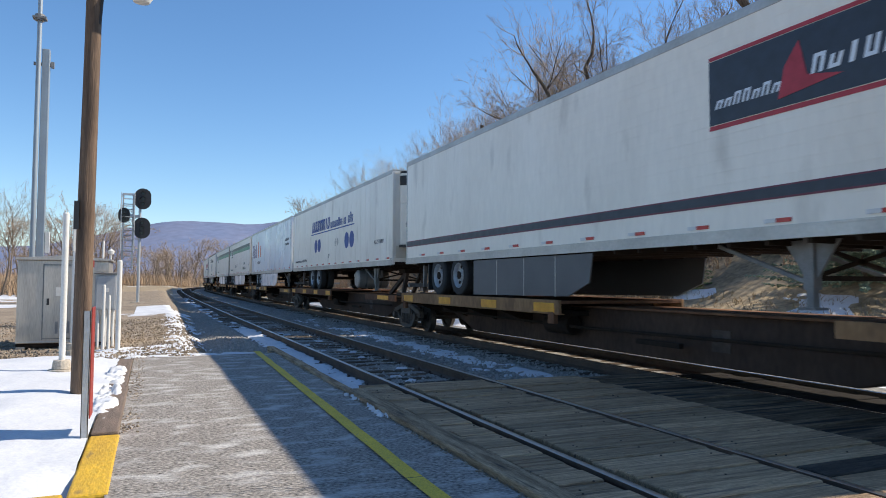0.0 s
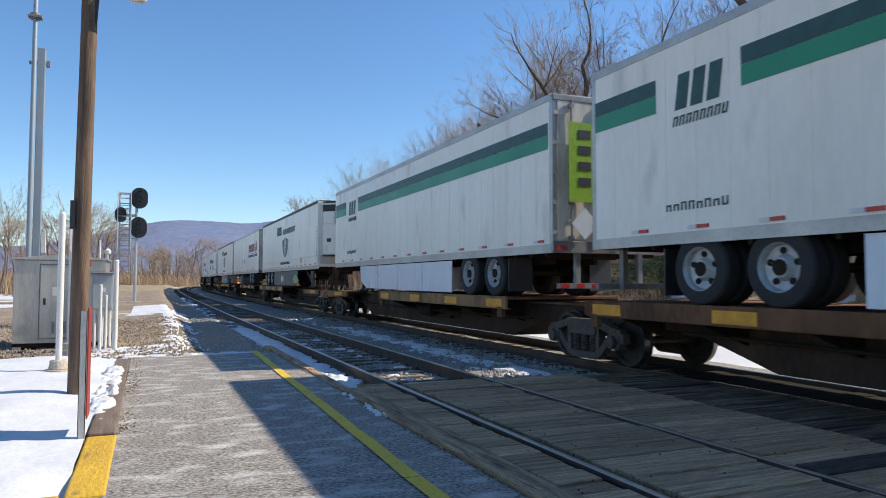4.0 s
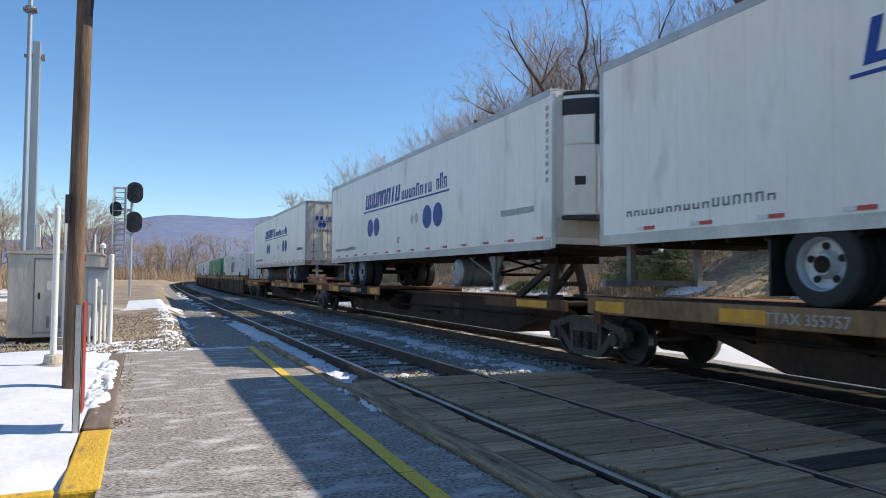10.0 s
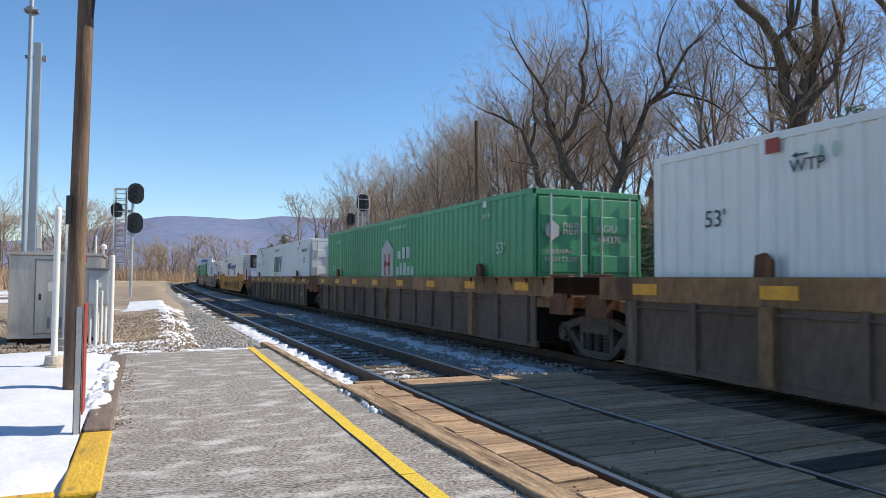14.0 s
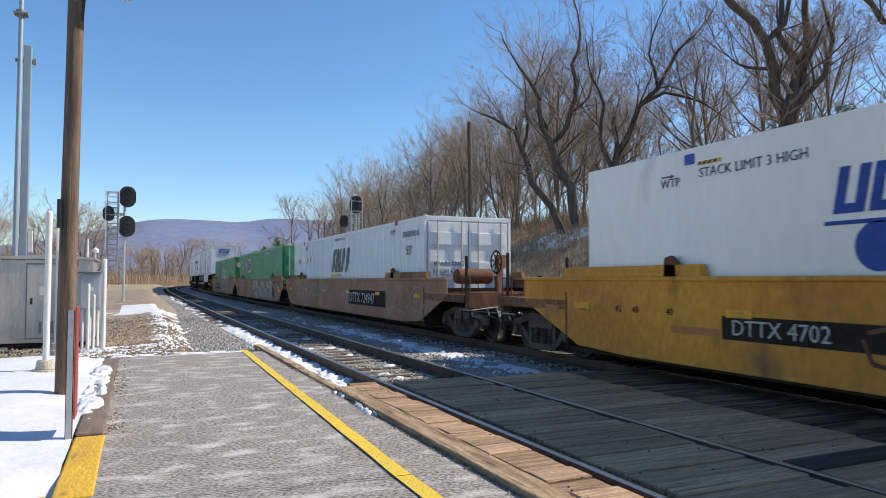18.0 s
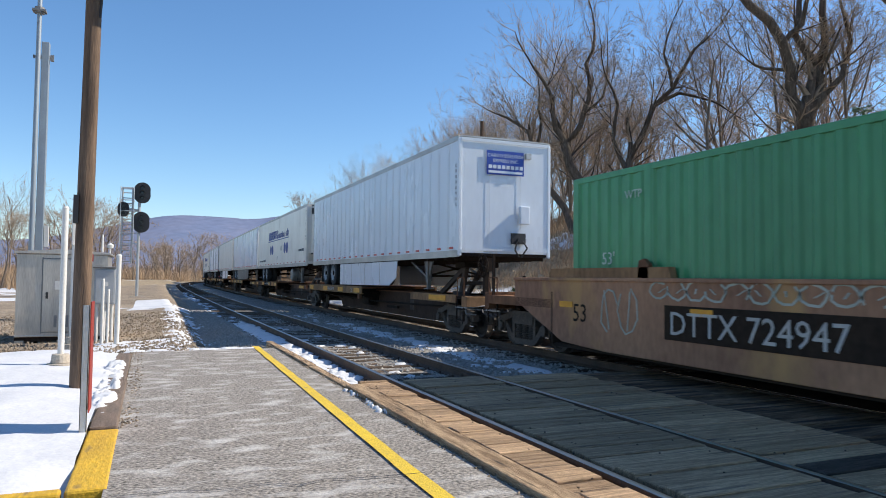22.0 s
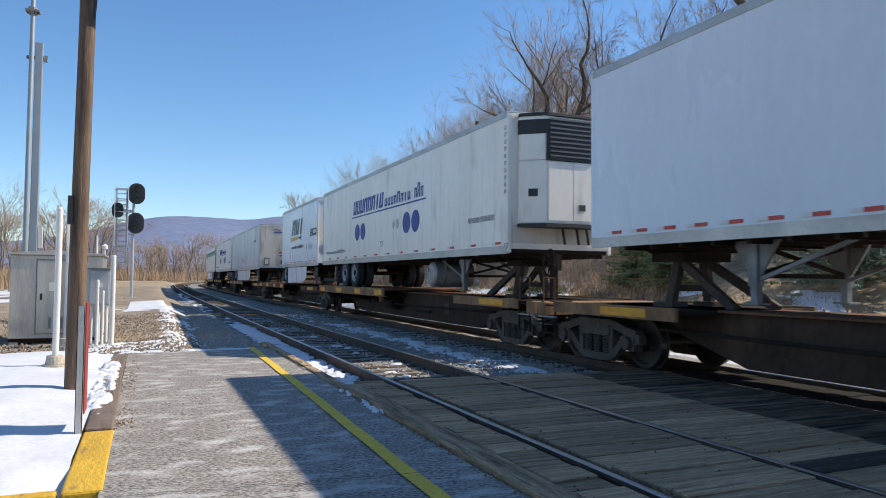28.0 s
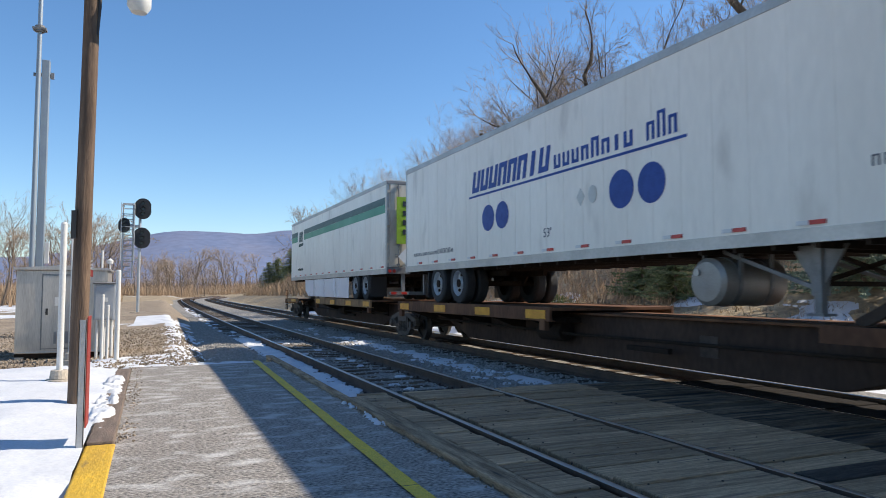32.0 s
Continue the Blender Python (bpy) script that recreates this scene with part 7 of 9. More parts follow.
part("painted_name", end_shape([[(-1.05 + 0.3 * k, 4.3), (-0.85 + 0.3 * k, 4.3), (-0.81 + 0.3 * k, 4.6), (-1.01 + 0.3 * k, 4.6)] for k in range(7)], -c - 0.10), RED_LETTER, t)
part("placard", end_shape([[(-0.35, 2.9), (-0.05, 2.6), (0.25, 2.9), (-0.05, 3.2)]], -c - 0.10), CAR_YELLOW, t)
shield_trailer(126.0, 143.0, False, "white refrigerated trailer, shield emblem, stained doors facing ahead")
for n, f, near, lab in ((145.9, 162.05, True, "white refrigerated trailer with blue name, discs and black grille"),
                        (163.5, 179.65, True, "white refrigerated trailer with blue name and discs, grimy rails"),
                        (184.45, 200.6, False, "white trailer with blue name and discs, rust-stained doors facing ahead"),
                        (368.85, 385.0, True, "white refrigerated trailer with blue discs behind a plain one"),
                        (440.1, 456.2, True, "white refrigerated trailer with blue discs and open grille"),
                        (491.4, 507.6, True, "white refrigerated trailer with blue discs near the end")):
    t, L = trailer(n, f, lab, nose_near=near, paint=WHITE, seams=0.6, reefer=WHITE if near else None, tank=True, door_paint=WHITE_DIRTY, tape_step=1.15,
                   wheel_back={145.9: 4.0, 163.5: 2.85, 440.1: 3.4}.get(n, 2.4))
    paint_two_discs(t, L, "ALLZ 531637" if n == 145.9 else "", {163.5: 5.1, 440.1: 5.1}.get(n, 5.37), {184.45: 10.6, 368.85: 10.22}.get(n, 10.07), 0.2 if n == 184.45 else 0.0)
    if not near:
        e = -L / 2 - 0.03
        rows = [[(-0.85 + 0.19 * k, 4.05 - 0.0 * k), (-0.72 + 0.19 * k, 4.05), (-0.69 + 0.19 * k, 4.22), (-0.82 + 0.19 * k, 4.22)] for k in range(9)]
        part("painted_name", end_shape(rows + [[(-0.85, 3.98), (0.9, 3.98), (0.9, 4.005), (-0.85, 4.005)]], e - 0.01), NAVY, t)
        for x in (-0.62, -0.45, 0.55, 0.72):
            part("painted_disc", end_shape([[(x + 0.1 * math.cos(a / 9 * math.pi), 3.82 + 0.13 * math.sin(a / 9 * math.pi)) for a in range(18)]], e - 0.01), NAVY, t)
        part("painted_web_name", end_shape([[(-0.8 + 0.13 * k, 3.5), (-0.71 + 0.13 * k, 3.5), (-0.71 + 0.13 * k, 3.6), (-0.8 + 0.13 * k, 3.6)] for k in range(13)], e - 0.01), GREY_LETTER, t)
        part("placard", end_shape([[(0.55, 3.0), (0.75, 2.8), (0.95, 3.0), (0.75, 3.2)]], e - 0.01), WHITE_DIRTY, t)
        part("bumper_blocks", Shape().box(-0.5, -0.38, e - 0.09, e, 2.6, 3.5).box(0.42, 0.54, e - 0.09, e, 2.6, 3.5).box(-0.5, -0.38, e - 0.09, e, 4.05, 4.6).box(0.42, 0.54, e - 0.09, e, 4.05, 4.6), WHITE_DIRTY, t)
    else:
        upright_mark(t, L, 3.2, 4.7, 10)
t, L = trailer(351.2, 367.35, "plain white plate trailer with a blue sign on its nose", paint=WHITE_CLEAN, seams=0.61, rivets=True, skirt=WHITE_CLEAN, skirt_span=(4.6, 11.4), tape_step=0.8)
e = -L / 2 - 0.014
sg_ = part("nose_sign", end_shape([[(-0.55, 4.02), (0.5, 4.02), (0.5, 4.62), (-0.55, 4.62)]], e), BLUE_SIGN, t, "blue sign with white lettering")
end_text(sg_, "CARGO SOLUTION", -0.53, 4.46, 0.085, e - 0.008, WHITE_CLEAN)
end_text(sg_, "EXPRESS INC.", -0.38, 4.33, 0.085, e - 0.008, WHITE_CLEAN)
part("sign_bar", end_shape([[(-0.5 + 0.125 * k, 4.17), (-0.41 + 0.125 * k, 4.17), (-0.41 + 0.125 * k, 4.26), (-0.5 + 0.125 * k, 4.26)] for k in range(8)] + [[(-0.5, 4.06), (0.45, 4.06), (0.45, 4.12), (-0.5, 4.12)]], e - 0.008), WHITE_CLEAN, sg_)
part("marker_lamp", Shape().box(0.52, 0.66, e - 0.10, e, 4.45, 4.6), ALU, t)
part("nose_box", Shape().box(0.35, 0.62, e - 0.12, e, 2.8, 3.25), WHITE_CLEAN, t, bevel=0.02)
upright_mark(t, L, 3.2, 4.3, 8)
t, L = trailer(385.9, 402.0, "plain white trailer with a dark grey skirt", paint=WHITE_CLEAN, seams=0, skirt=SKIRT_GREY, skirt_span=(5.0, 12.6), tape_step=0.62, wheel_back=1.9)
part("placard", side_shape([diamond(L / 2 - 7.0, 2.62, 0.13, 0.2)]), ALU, t)
upright_mark(t, L, 3.0, 4.5, 9)
t, L = trailer(403.2, 419.3, "white trailer with ribbed side panels and white skirt", paint=WHITE, seams=0.6, rivets=False, skirt=WHITE_CLEAN, skirt_span=(5.0, 11.4))
upright_mark(t, L, 3.2, 4.6, 8)
t, L = trailer(421.05, 437.2, "plain clean white trailer running doors first", nose_near=False, paint=WHITE_CLEAN, seams=0, tape_step=0.62, wheel_back=4.0)
# short trailer
t, L = trailer(457.35, 465.7, "short white single-axle trailer with green name and gold bar", paint=WHITE_CLEAN, seams=0, skirt=WHITE_CLEAN, skirt_span=(2.2, 6.7), axles=1, wheel_back=1.15, tape_step=0.85, gear_at=1.9)
c = L / 2
part("painted_name", side_shape(blocks(2.75, 5.4, 3.52, 4.28, 3, L, 0.28, 0.86, 0, 2, 0.3)), ABF_GREEN, t, "large slanted dark green name drawn as blocks")
part("gold_bar", side_shape([quad(c - 4.15, c - 2.5, 3.26, 3.44, 0.08)]), GOLD_LETTER, t, "gold bar below the name")
side_text(t, "Freight", 4.3, 3.28, 0.2, L, ABF_GREEN, "dark green lettering")
part("painted_name", side_shape(blocks(2.75, 5.6, 2.85, 3.0, 14, L, 0.03, 0.72, 0.3, 3, 0.22)), DARK_LETTER, t)
part("slogan_panel", side_shape([quad(c - 8.25, c - 7.0, 3.30, 3.62)]), DARK_LETTER, t, "dark slogan panel")
side_text(t, "Moving", 7.1, 3.49, 0.09, L, WHITE_CLEAN, x=-HALF_W - 0.014)
side_text(t, "Soon?", 7.1, 3.35, 0.09, L, WHITE_CLEAN, x=-HALF_W - 0.014)
part("slogan_block", side_shape(blocks(7.6, 8.2, 3.40, 3.55, 6, L, 0.02, 0.7), -HALF_W - 0.010), WHITE_CLEAN, t)
part("placard", side_shape([diamond(c - u, 2.84, 0.17, 0.17) for u in (6.3, 6.8, 7.3)]), ALU, t)
part("number_strip", side_shape([quad(c - 8.52, c - 8.38, 2.95, 3.85)]), GOLD_LETTER, t)
part("painted_name", end_shape([[(-0.7 + 0.4 * k, 3.85), (-0.4 + 0.4 * k, 3.85), (-0.3 + 0.4 * k, 4.25), (-0.6 + 0.4 * k, 4.25)] for k in range(3)], -c - 0.014), ABF_GREEN, t)
part("gold_bar", end_shape([[(-0.75, 3.68), (0.1, 3.68), (0.12, 3.78), (-0.73, 3.78)]], -c - 0.014), GOLD_LETTER, t)
part("placard", end_shape([[(x - 0.22, 2.85), (x, 2.6), (x + 0.22, 2.85), (x, 3.1)] for x in (-0.8, -0.3)], -c - 0.014), ALU, t)
# grey-white trailer
t, L = trailer(474.3, 490.4, "weathered grey-white trailer, number and placard on its nose", paint=WHITE_GREY, seams=0.61, skirt=WHITE_GREY, skirt_span=(4.4, 12.2), tape_step=1.1, door_paint=WHITE_DIRTY)
c = L / 2
part("painted_name", side_shape(blocks(13.95, 14.75, 3.80, 3.95, 6, L, 0.04, 0.7)), BLUE_SIGN, t)
part("placard", side_shape([diamond(c - 7.7, 2.72, 0.14, 0.14)]), RED_PAINT, t, "red diamond placard")
part("placard", side_shape([diamond(c - 8.1, 2.72, 0.14, 0.14)]), ALU, t)
side_text(t, "53", 15.3, 2.42, 0.15, L, GREY_LETTER)
e = -c - 0.014
end_text(t, "UPGZ 512825", -0.42, 4.52, 0.15, e, DARK_LETTER, "black stencilled number")
part("painted_name", end_shape([[(-0.3 + 0.11 * k, 4.36), (-0.22 + 0.11 * k, 4.36), (-0.19 + 0.11 * k, 4.47), (-0.27 + 0.11 * k, 4.47)] for k in range(5)], e), BLUE_SIGN, t)
part("placard", end_shape([[(-0.05, 2.96), (0.13, 2.78), (0.31, 2.96), (0.13, 3.14)]], e), RED_PAINT, t, "red and white diamond placard")
part("placard_band", end_shape([[(-0.02, 2.93), (0.28, 2.93), (0.28, 2.99), (-0.02, 2.99)]], e - 0.008), WHITE_CLEAN, t)
part("document_box", end_shape([[(-0.95, 2.2), (-0.58, 2.2), (-0.58, 2.72), (-0.95, 2.72)]], e, 0.02), STEEL_GREY, t, bevel=0.01)
part("document_card", end_shape([[(-0.87, 2.3), (-0.66, 2.3), (-0.66, 2.62), (-0.87, 2.62)]], e - 0.02), WHITE_DIRTY, t)
part("coupling_recess", end_shape([[(0.4, 2.2), (0.85, 2.2), (0.85, 2.68), (0.4, 2.68)]], e, 0.01), BLACK, t)
green_trailer(509.4, 525.5, False, "white trailer with green stripe, lime door sign, last of all")


# containers
def paint_three_slants(t, L, number=""):
    c = L / 2
    part("painted_name", side_shape(blocks(6.85, 9.3, 1.70, 2.55, 3, L, 0.32, 0.86, 0, 2, 0.3)), ABF_GREEN, t, "large slanted dark green name drawn as blocks")
    part("gold_bar", side_shape([quad(c - 8.0, c - 6.8, 1.52, 1.62)]), GOLD_LETTER, t)
    for u in (11.1, 11.85) if number else (2.6, 3.2):
        k = 1.0 if number else 0.7
        fr = part("placard_frame", side_shape([diamond(c - u, 2.29, 0.21 * k, 0.23 * k)], -HALF_W - 0.006), STEEL_GREY, t, "grey edge of a placard")
        part("placard", side_shape([diamond(c - u, 2.29, 0.18 * k, 0.20 * k)], -HALF_W - 0.012), WHITE, fr, "white diamond placard")
    side_text(t, "53'", 14.85, 2.1, 0.26, L, DARK_LETTER, "black number")
    side_text(t, "WTP", 13.55, 2.72, 0.15, L, DARK_LETTER, "black mark")
    side_text(t, "53'", 1.0, 2.12, 0.22, L, DARK_LETTER, "black number")
    side_text(t, "WTP", 2.33, 2.67, 0.15, L, DARK_LETTER, "black mark")
    part("arrow", side_shape([[(c - 2.36, 2.865), (c - 2.44, 2.90), (c - 2.44, 2.875), (c - 2.58, 2.875), (c - 2.58, 2.855), (c - 2.44, 2.855), (c - 2.44, 2.83)]]), DARK_LETTER, t)
    part("lift_tab", side_shape([quad(c - 2.2, c - 2.0, 2.94, 3.12)], -HALF_W - 0.008), RED_PAINT, t, "small red lift tab")
    part("sticker", side_shape([disc(c - 2.69, 2.86, 0.045, 0.09), disc(c - 2.92, 2.86, 0.045, 0.09)]), LETTER_GREEN, t, "faded green stickers")
    if number:
        side_text(t, number, 14.5, 2.60, 0.15, L, DARK_LETTER, "black stencilled number")
    else:
        part("painted_number", side_shape(blocks(14.6, 15.8, 2.60, 2.75, 10, L, 0, 0.66, 0, 3, 0.17)), DARK_LETTER, t)
    part("red_tab", side_shape([quad(c - 14.2, c - 13.95, 2.98, 3.12)], -HALF_W - 0.008), RED_PAINT, t, "small red lift tab")
    side_text(t, "WARNING HIGH CUBE", 7.3, 2.86, 0.09, L, DARK_LETTER)


t, L = container(205.7, 221.85, "pale grey corrugated container with a dark green name", GREY_CONT, False)
paint_three_slants(t, L, "ABFU 668214")
for x in (-0.62, 0.12):
    fr = part("placard_frame", end_shape([[(x - 0.23, 2.05), (x, 1.81), (x + 0.23, 2.05), (x, 2.29)]], -L / 2 - 0.018), STEEL_GREY, t, "grey edge of a placard")
    part("placard", end_shape([[(x - 0.20, 2.05), (x, 1.84), (x + 0.20, 2.05), (x, 2.26)]], -L / 2 - 0.026), WHITE, fr, "white diamond placard on the end")
    part("placard_fold", end_shape([[(x - 0.12, 2.04), (x + 0.12, 2.06), (x + 0.12, 2.075), (x - 0.12, 2.055)]], -L / 2 - 0.033), GREY_LETTER, fr)
for word, x in (("ABFU", 0.60), ("668214", 0.82)):
    for k, ch in enumerate(word):
        end_text(t, ch, x, 2.74 - 0.155 * k, 0.12, -L / 2 - 0.02, DARK_LETTER)
t, L = container(244.9, 261.05, "pale grey corrugated container with its doors towards the locomotive", GREY_CONT, True)
paint_three_slants(t, L)
t, L = container(291.55, 307.7, "pale grey corrugated container with white placards and doors ahead", GREY_CONT, True, z1=3.10)
paint_three_slants(t, L)
end_text(t, "WARNING", -1.05, 1.78, 0.13, -L / 2 - 0.045, DARK_LETTER)
end_text(t, "HIGH CUBE", -1.05, 1.58, 0.13, -L / 2 - 0.045, DARK_LETTER)


def paint_house(t, L, u=6.9):
    c = L / 2
    h = part("house_shape", side_shape([[(c - u, 1.45), (c - u, 2.28), (c - u - 0.55, 2.62), (c - u - 1.1, 2.28), (c - u - 1.1, 1.45)]]), LETTER_WHITE, t, "white house-shaped emblem")
    part("emblem_bar", side_shape([quad(c - u - 0.42, c - u - 0.30, 1.5, 2.15), quad(c - u - 0.80, c - u - 0.68, 1.5, 2.15), quad(c - u - 0.80, c - u - 0.30, 1.78, 1.9)], -HALF_W - 0.010), RED_LETTER, h)
    part("painted_name", side_shape(blocks(u + 1.5, u + 2.6, 1.98, 2.3, 3, L, 0, 0.7, 0.3) + blocks(u + 1.4, u + 2.9, 1.5, 1.85, 5, L, 0, 0.7, 0.3)), LETTER_GREEN, t)
    side_text(t, "53'", 14.6, 1.95, 0.24, L, LETTER_GREEN, "pale number")
    side_text(t, "WTP", 13.95, 2.72, 0.12, L, LETTER_GREEN)
    side_text(t, "WARNING HIGH CUBE", 7.6, 2.86, 0.10, L, LETTER_GREEN, "pale lettering")
    side_text(t, "WTP", 1.45, 2.70, 0.13, L, LETTER_GREEN)
    side_text(t, "53'", 0.85, 1.68, 0.2, L, LETTER_GREEN, "pale number")
    part("red_tab", side_shape([quad(c - 14.15, c - 13.98, 2.98, 3.12)], -HALF_W - 0.008), WHITE_DIRTY, t)


for n, f in ((225.3, 241.4), (330.1, 346.25)):
    doors = n == 225.3
    t, L = container(n, f, "green corrugated container, white house-shaped emblem, %s ahead" % ("doors" if doors else "ribbed end"), GREEN_CONT, doors, mark_white=True, level_ribs=not doors)
    paint_house(t, L)
    if not doors:
        e = -L / 2 - 0.018
        part("end_emblem", end_shape([[(-0.98 + 0.21 * math.cos(k * math.pi / 3 + 0.52), 2.57 + 0.21 * math.sin(k * math.pi / 3 + 0.52)) for k in range(6)]], e), LETTER_WHITE, t, "white hexagon on the end")
        part("painted_name", end_shape([arch(-0.74 + 0.15 * k, -0.64 + 0.15 * k, z, z + 0.12, 0, 0.03, k % 2) for k in range(3) for z in (2.45, 2.61)], e), LETTER_WHITE, t)
        end_text(t, "53'", -0.36, 1.62, 0.13, e, LETTER_WHITE)
        end_text(t, "WARNING HIGH CUBE", -0.62, 2.05, 0.06, e, LETTER_GREEN)
        for k, ch in enumerate("HGIU"):
            end_text(t, ch, -1.24, 2.72 - 0.14 * k, 0.10, e + 0.01, LETTER_WHITE)
            end_text(t, ch, 1.16, 2.72 - 0.14 * k, 0.10, e + 0.01, LETTER_WHITE)
        continue
    end_text(t, "HGIU", 0.17, 2.37, 0.14, -L / 2 - 0.045, LETTER_WHITE, "white stencilled letters")
    end_text(t, "644370", 0.17, 2.15, 0.14, -L / 2 - 0.045, LETTER_WHITE, "white stencilled number")
    end_text(t, "WARNING", -1.05, 1.91, 0.10, -L / 2 - 0.045, LETTER_WHITE)
    end_text(t, "HIGH CUBE", -1.05, 1.76, 0.10, -L / 2 - 0.045, LETTER_WHITE)
    part("door_emblem", end_shape([[(-0.88 + 0.17 * math.cos(k * math.pi / 3 + 0.52), 2.37 + 0.19 * math.sin(k * math.pi / 3 + 0.52)) for k in range(6)]], -L / 2 - 0.045), LETTER_WHITE, t, "white hexagon on the door")
    part("painted_name", end_shape([arch(-0.63 + 0.13 * k, -0.54 + 0.13 * k, z, z + 0.10, 0, 0.025, k % 2) for k in range(3) for z in (2.30, 2.43)], -L / 2 - 0.045), LETTER_WHITE, t)
t, L = container(310.75, 326.9, "green corrugated container with a yellow square emblem", GREEN_CONT, True, mark_white=True)
c = L / 2
em = part("square_emblem", side_shape([quad(c - 5.4, c - 3.85, 1.88, 2.80)]), GOLD_LETTER, t, "yellow square with dark blue strokes")
part("emblem_stroke", side_shape([quad(c - 4.42, c - 4.0, 2.0, 2.68), quad(c - 4.84, c - 4.52, 2.0, 2.5), quad(c - 5.28, c - 4.94, 2.15, 2.68)], -HALF_W - 0.010), NAVY, em)
part("placard", side_shape([diamond(c - 3.2, 2.45, 0.18, 0.2)]), LETTER_WHITE, t)
side_text(t, "53'", 14.8, 2.12, 0.2, L, LETTER_WHITE, "white number")
side_text(t, "WTP", 13.39, 2.68, 0.14, L, LETTER_GREEN)
side_text(t, "53'", 0.86, 2.12, 0.2, L, LETTER_WHITE, "white number")
side_text(t, "EMHU 653", 0.56, 2.56, 0.15, L, LETTER_WHITE, "white stencilled number")
side_text(t, "WARNING HIGH CUBE", 11.0, 2.86, 0.12, L, LETTER_GREEN, "pale lettering")
e = -L / 2 - 0.045
em = part("door_emblem", end_shape([[(-0.45, 1.95), (0.55, 1.95), (0.55, 2.6), (-0.45, 2.6)]], e), GOLD_LETTER, t, "yellow square on the doors")
part("emblem_stroke", end_shape([[(-0.35 + 0.3 * k, 2.05), (-0.15 + 0.3 * k, 2.05), (-0.15 + 0.3 * k, 2.5), (-0.35 + 0.3 * k, 2.5)] for k in range(3)], e - 0.008), NAVY, em)
t, L = container(268.2, 284.35, "white refrigerated container with blue name and four blue discs", WHITE, True, z0=0.30, z1=3.2, reefer=True)
c = L / 2
part("painted_name", side_shape(blocks(4.4, 7.6, 2.12, 2.62, 8, L, 0.10, 0.88, 0, 3, 0.3)), NAVY, t, "bold slanted blue name drawn as blocks")
part("painted_name", side_shape(blocks(7.8, 11.2, 2.12, 2.45, 11, L, 0.0, 0.74, 0.25, 3, 0.24)), NAVY, t)
part("underline", side_shape([quad(c - 11.2, c - 4.3, 2.0, 2.045)]), NAVY, t)
side_text(t, "STACK LIMIT 3 HIGH", 2.48, 2.78, 0.125, L, DARK_LETTER, "black lettering")
side_text(t, "WTP", 1.74, 2.71, 0.125, L, DARK_LETTER, "black mark")
part("arrow", side_shape([[(c - 2.02, 2.865), (c - 1.94, 2.90), (c - 1.94, 2.875), (c - 1.76, 2.875), (c - 1.76, 2.855), (c - 1.94, 2.855), (c - 1.94, 2.83)]]), DARK_LETTER, t)
part("lift_tab", side_shape([quad(c - 2.4, c - 2.22, 2.98, 3.12)], -HALF_W - 0.008), BLUE_SIGN, t, "small blue lift tab")
band = part("hazard_band", side_shape([quad(c - 2.87, c - 2.46, 2.945, 2.99)]), GOLD_LETTER, t, "yellow and black hazard band")
part("hazard_stripe", side_shape([quad(c - 2.50 - 0.09 * k, c - 2.46 - 0.09 * k, 2.945, 2.99, 0.03) for k in range(4)], -HALF_W - 0.010), GRAFFITI_BLACK, band)
for u in (4.9, 5.5, 9.9, 10.6):
    part("painted_disc", side_shape([disc(c - u, 1.76, 0.26)]), NAVY, t, "solid blue disc")

# cars under them
spine = "dark spine car unit with tan side sills, carrying a trailer"
for car in (
    ((2.0, False), (19.6, False), (36.6, False), (53.9, False), (71.4, True), (89.2, None)),
    ((90.4, False), (108.2, True), (126.0, True), (143.9, None)),
    ((145.2, False), (162.8, False), (182.2, True), (201.2, None)),
    ((351.0, False), (368.1, False), (385.5, False), (402.6, False), (420.2, True), (438.3, None)),
    ((439.4, False), (456.8, False), (473.4, False), (490.8, False), (508.5, True), (526.3, None)),
):
    MARKS = {90.4: "TTAX 753328", 351.0: "TTAX 553190", 182.2: "TTAX 370990", 145.2: "TTAX 355757", 108.2: "TTAX 753328", 385.5: "TTAX"}
    for k in range(len(car) - 1):
        (a, rev), (b, _) = car[k], car[k + 1]
        first, last = k == 0, k == len(car) - 2
        fr, bk = a, b
        nose = (b - 2.0) if rev else (a + 2.1 if not first else a + 1.9)
        spine_unit(fr, bk, rev, nose, spine, MARKS.get(a, ""), first, last, sill_paint=CAR_TAN if k % 2 == 0 else CAR_BROWN, deck_back=2.2 if (rev and k) else 0.6)

well = "long well car carrying one container"
well_unit(202.9, 223.6, 205.7, 221.85, "dusty brown ribbed well car with tan top chord", WELL_GREY, True, CAR_TAN, first=True)
well_unit(223.6, 243.2, 225.3, 241.4, "dusty brown ribbed well car unit with tan top chord", WELL_GREY, True, CAR_TAN)
c1, L1, p1 = well_unit(243.2, 263.9, 244.9, 261.05, "dusty brown ribbed well car unit, rear of the set", WELL_GREY, True, CAR_TAN, last=True)
side_text(c1, "DTTX 72", 17.6, 0.55, 0.2, L1, LETTER_WHITE, x=-1.475)
yc, Ly, py = well_unit(265.5, 287.1, 268.2, 284.35, "worn yellow smooth-sided well car with graffiti", CAR_YELLOW, False, CAR_YELLOW, first=True, last=True)
off = (287.1 - 284.35)
part("mark_panel", side_shape([quad(Ly / 2 - off - 5.6, Ly / 2 - off - 3.0, 0.68, 0.97)], -1.474), CAR_DARK, yc)
side_text(yc, "DTTX 4702", off + 3.15, 0.74, 0.19, Ly, LETTER_WHITE, "large white stencilled car mark", x=-1.484)
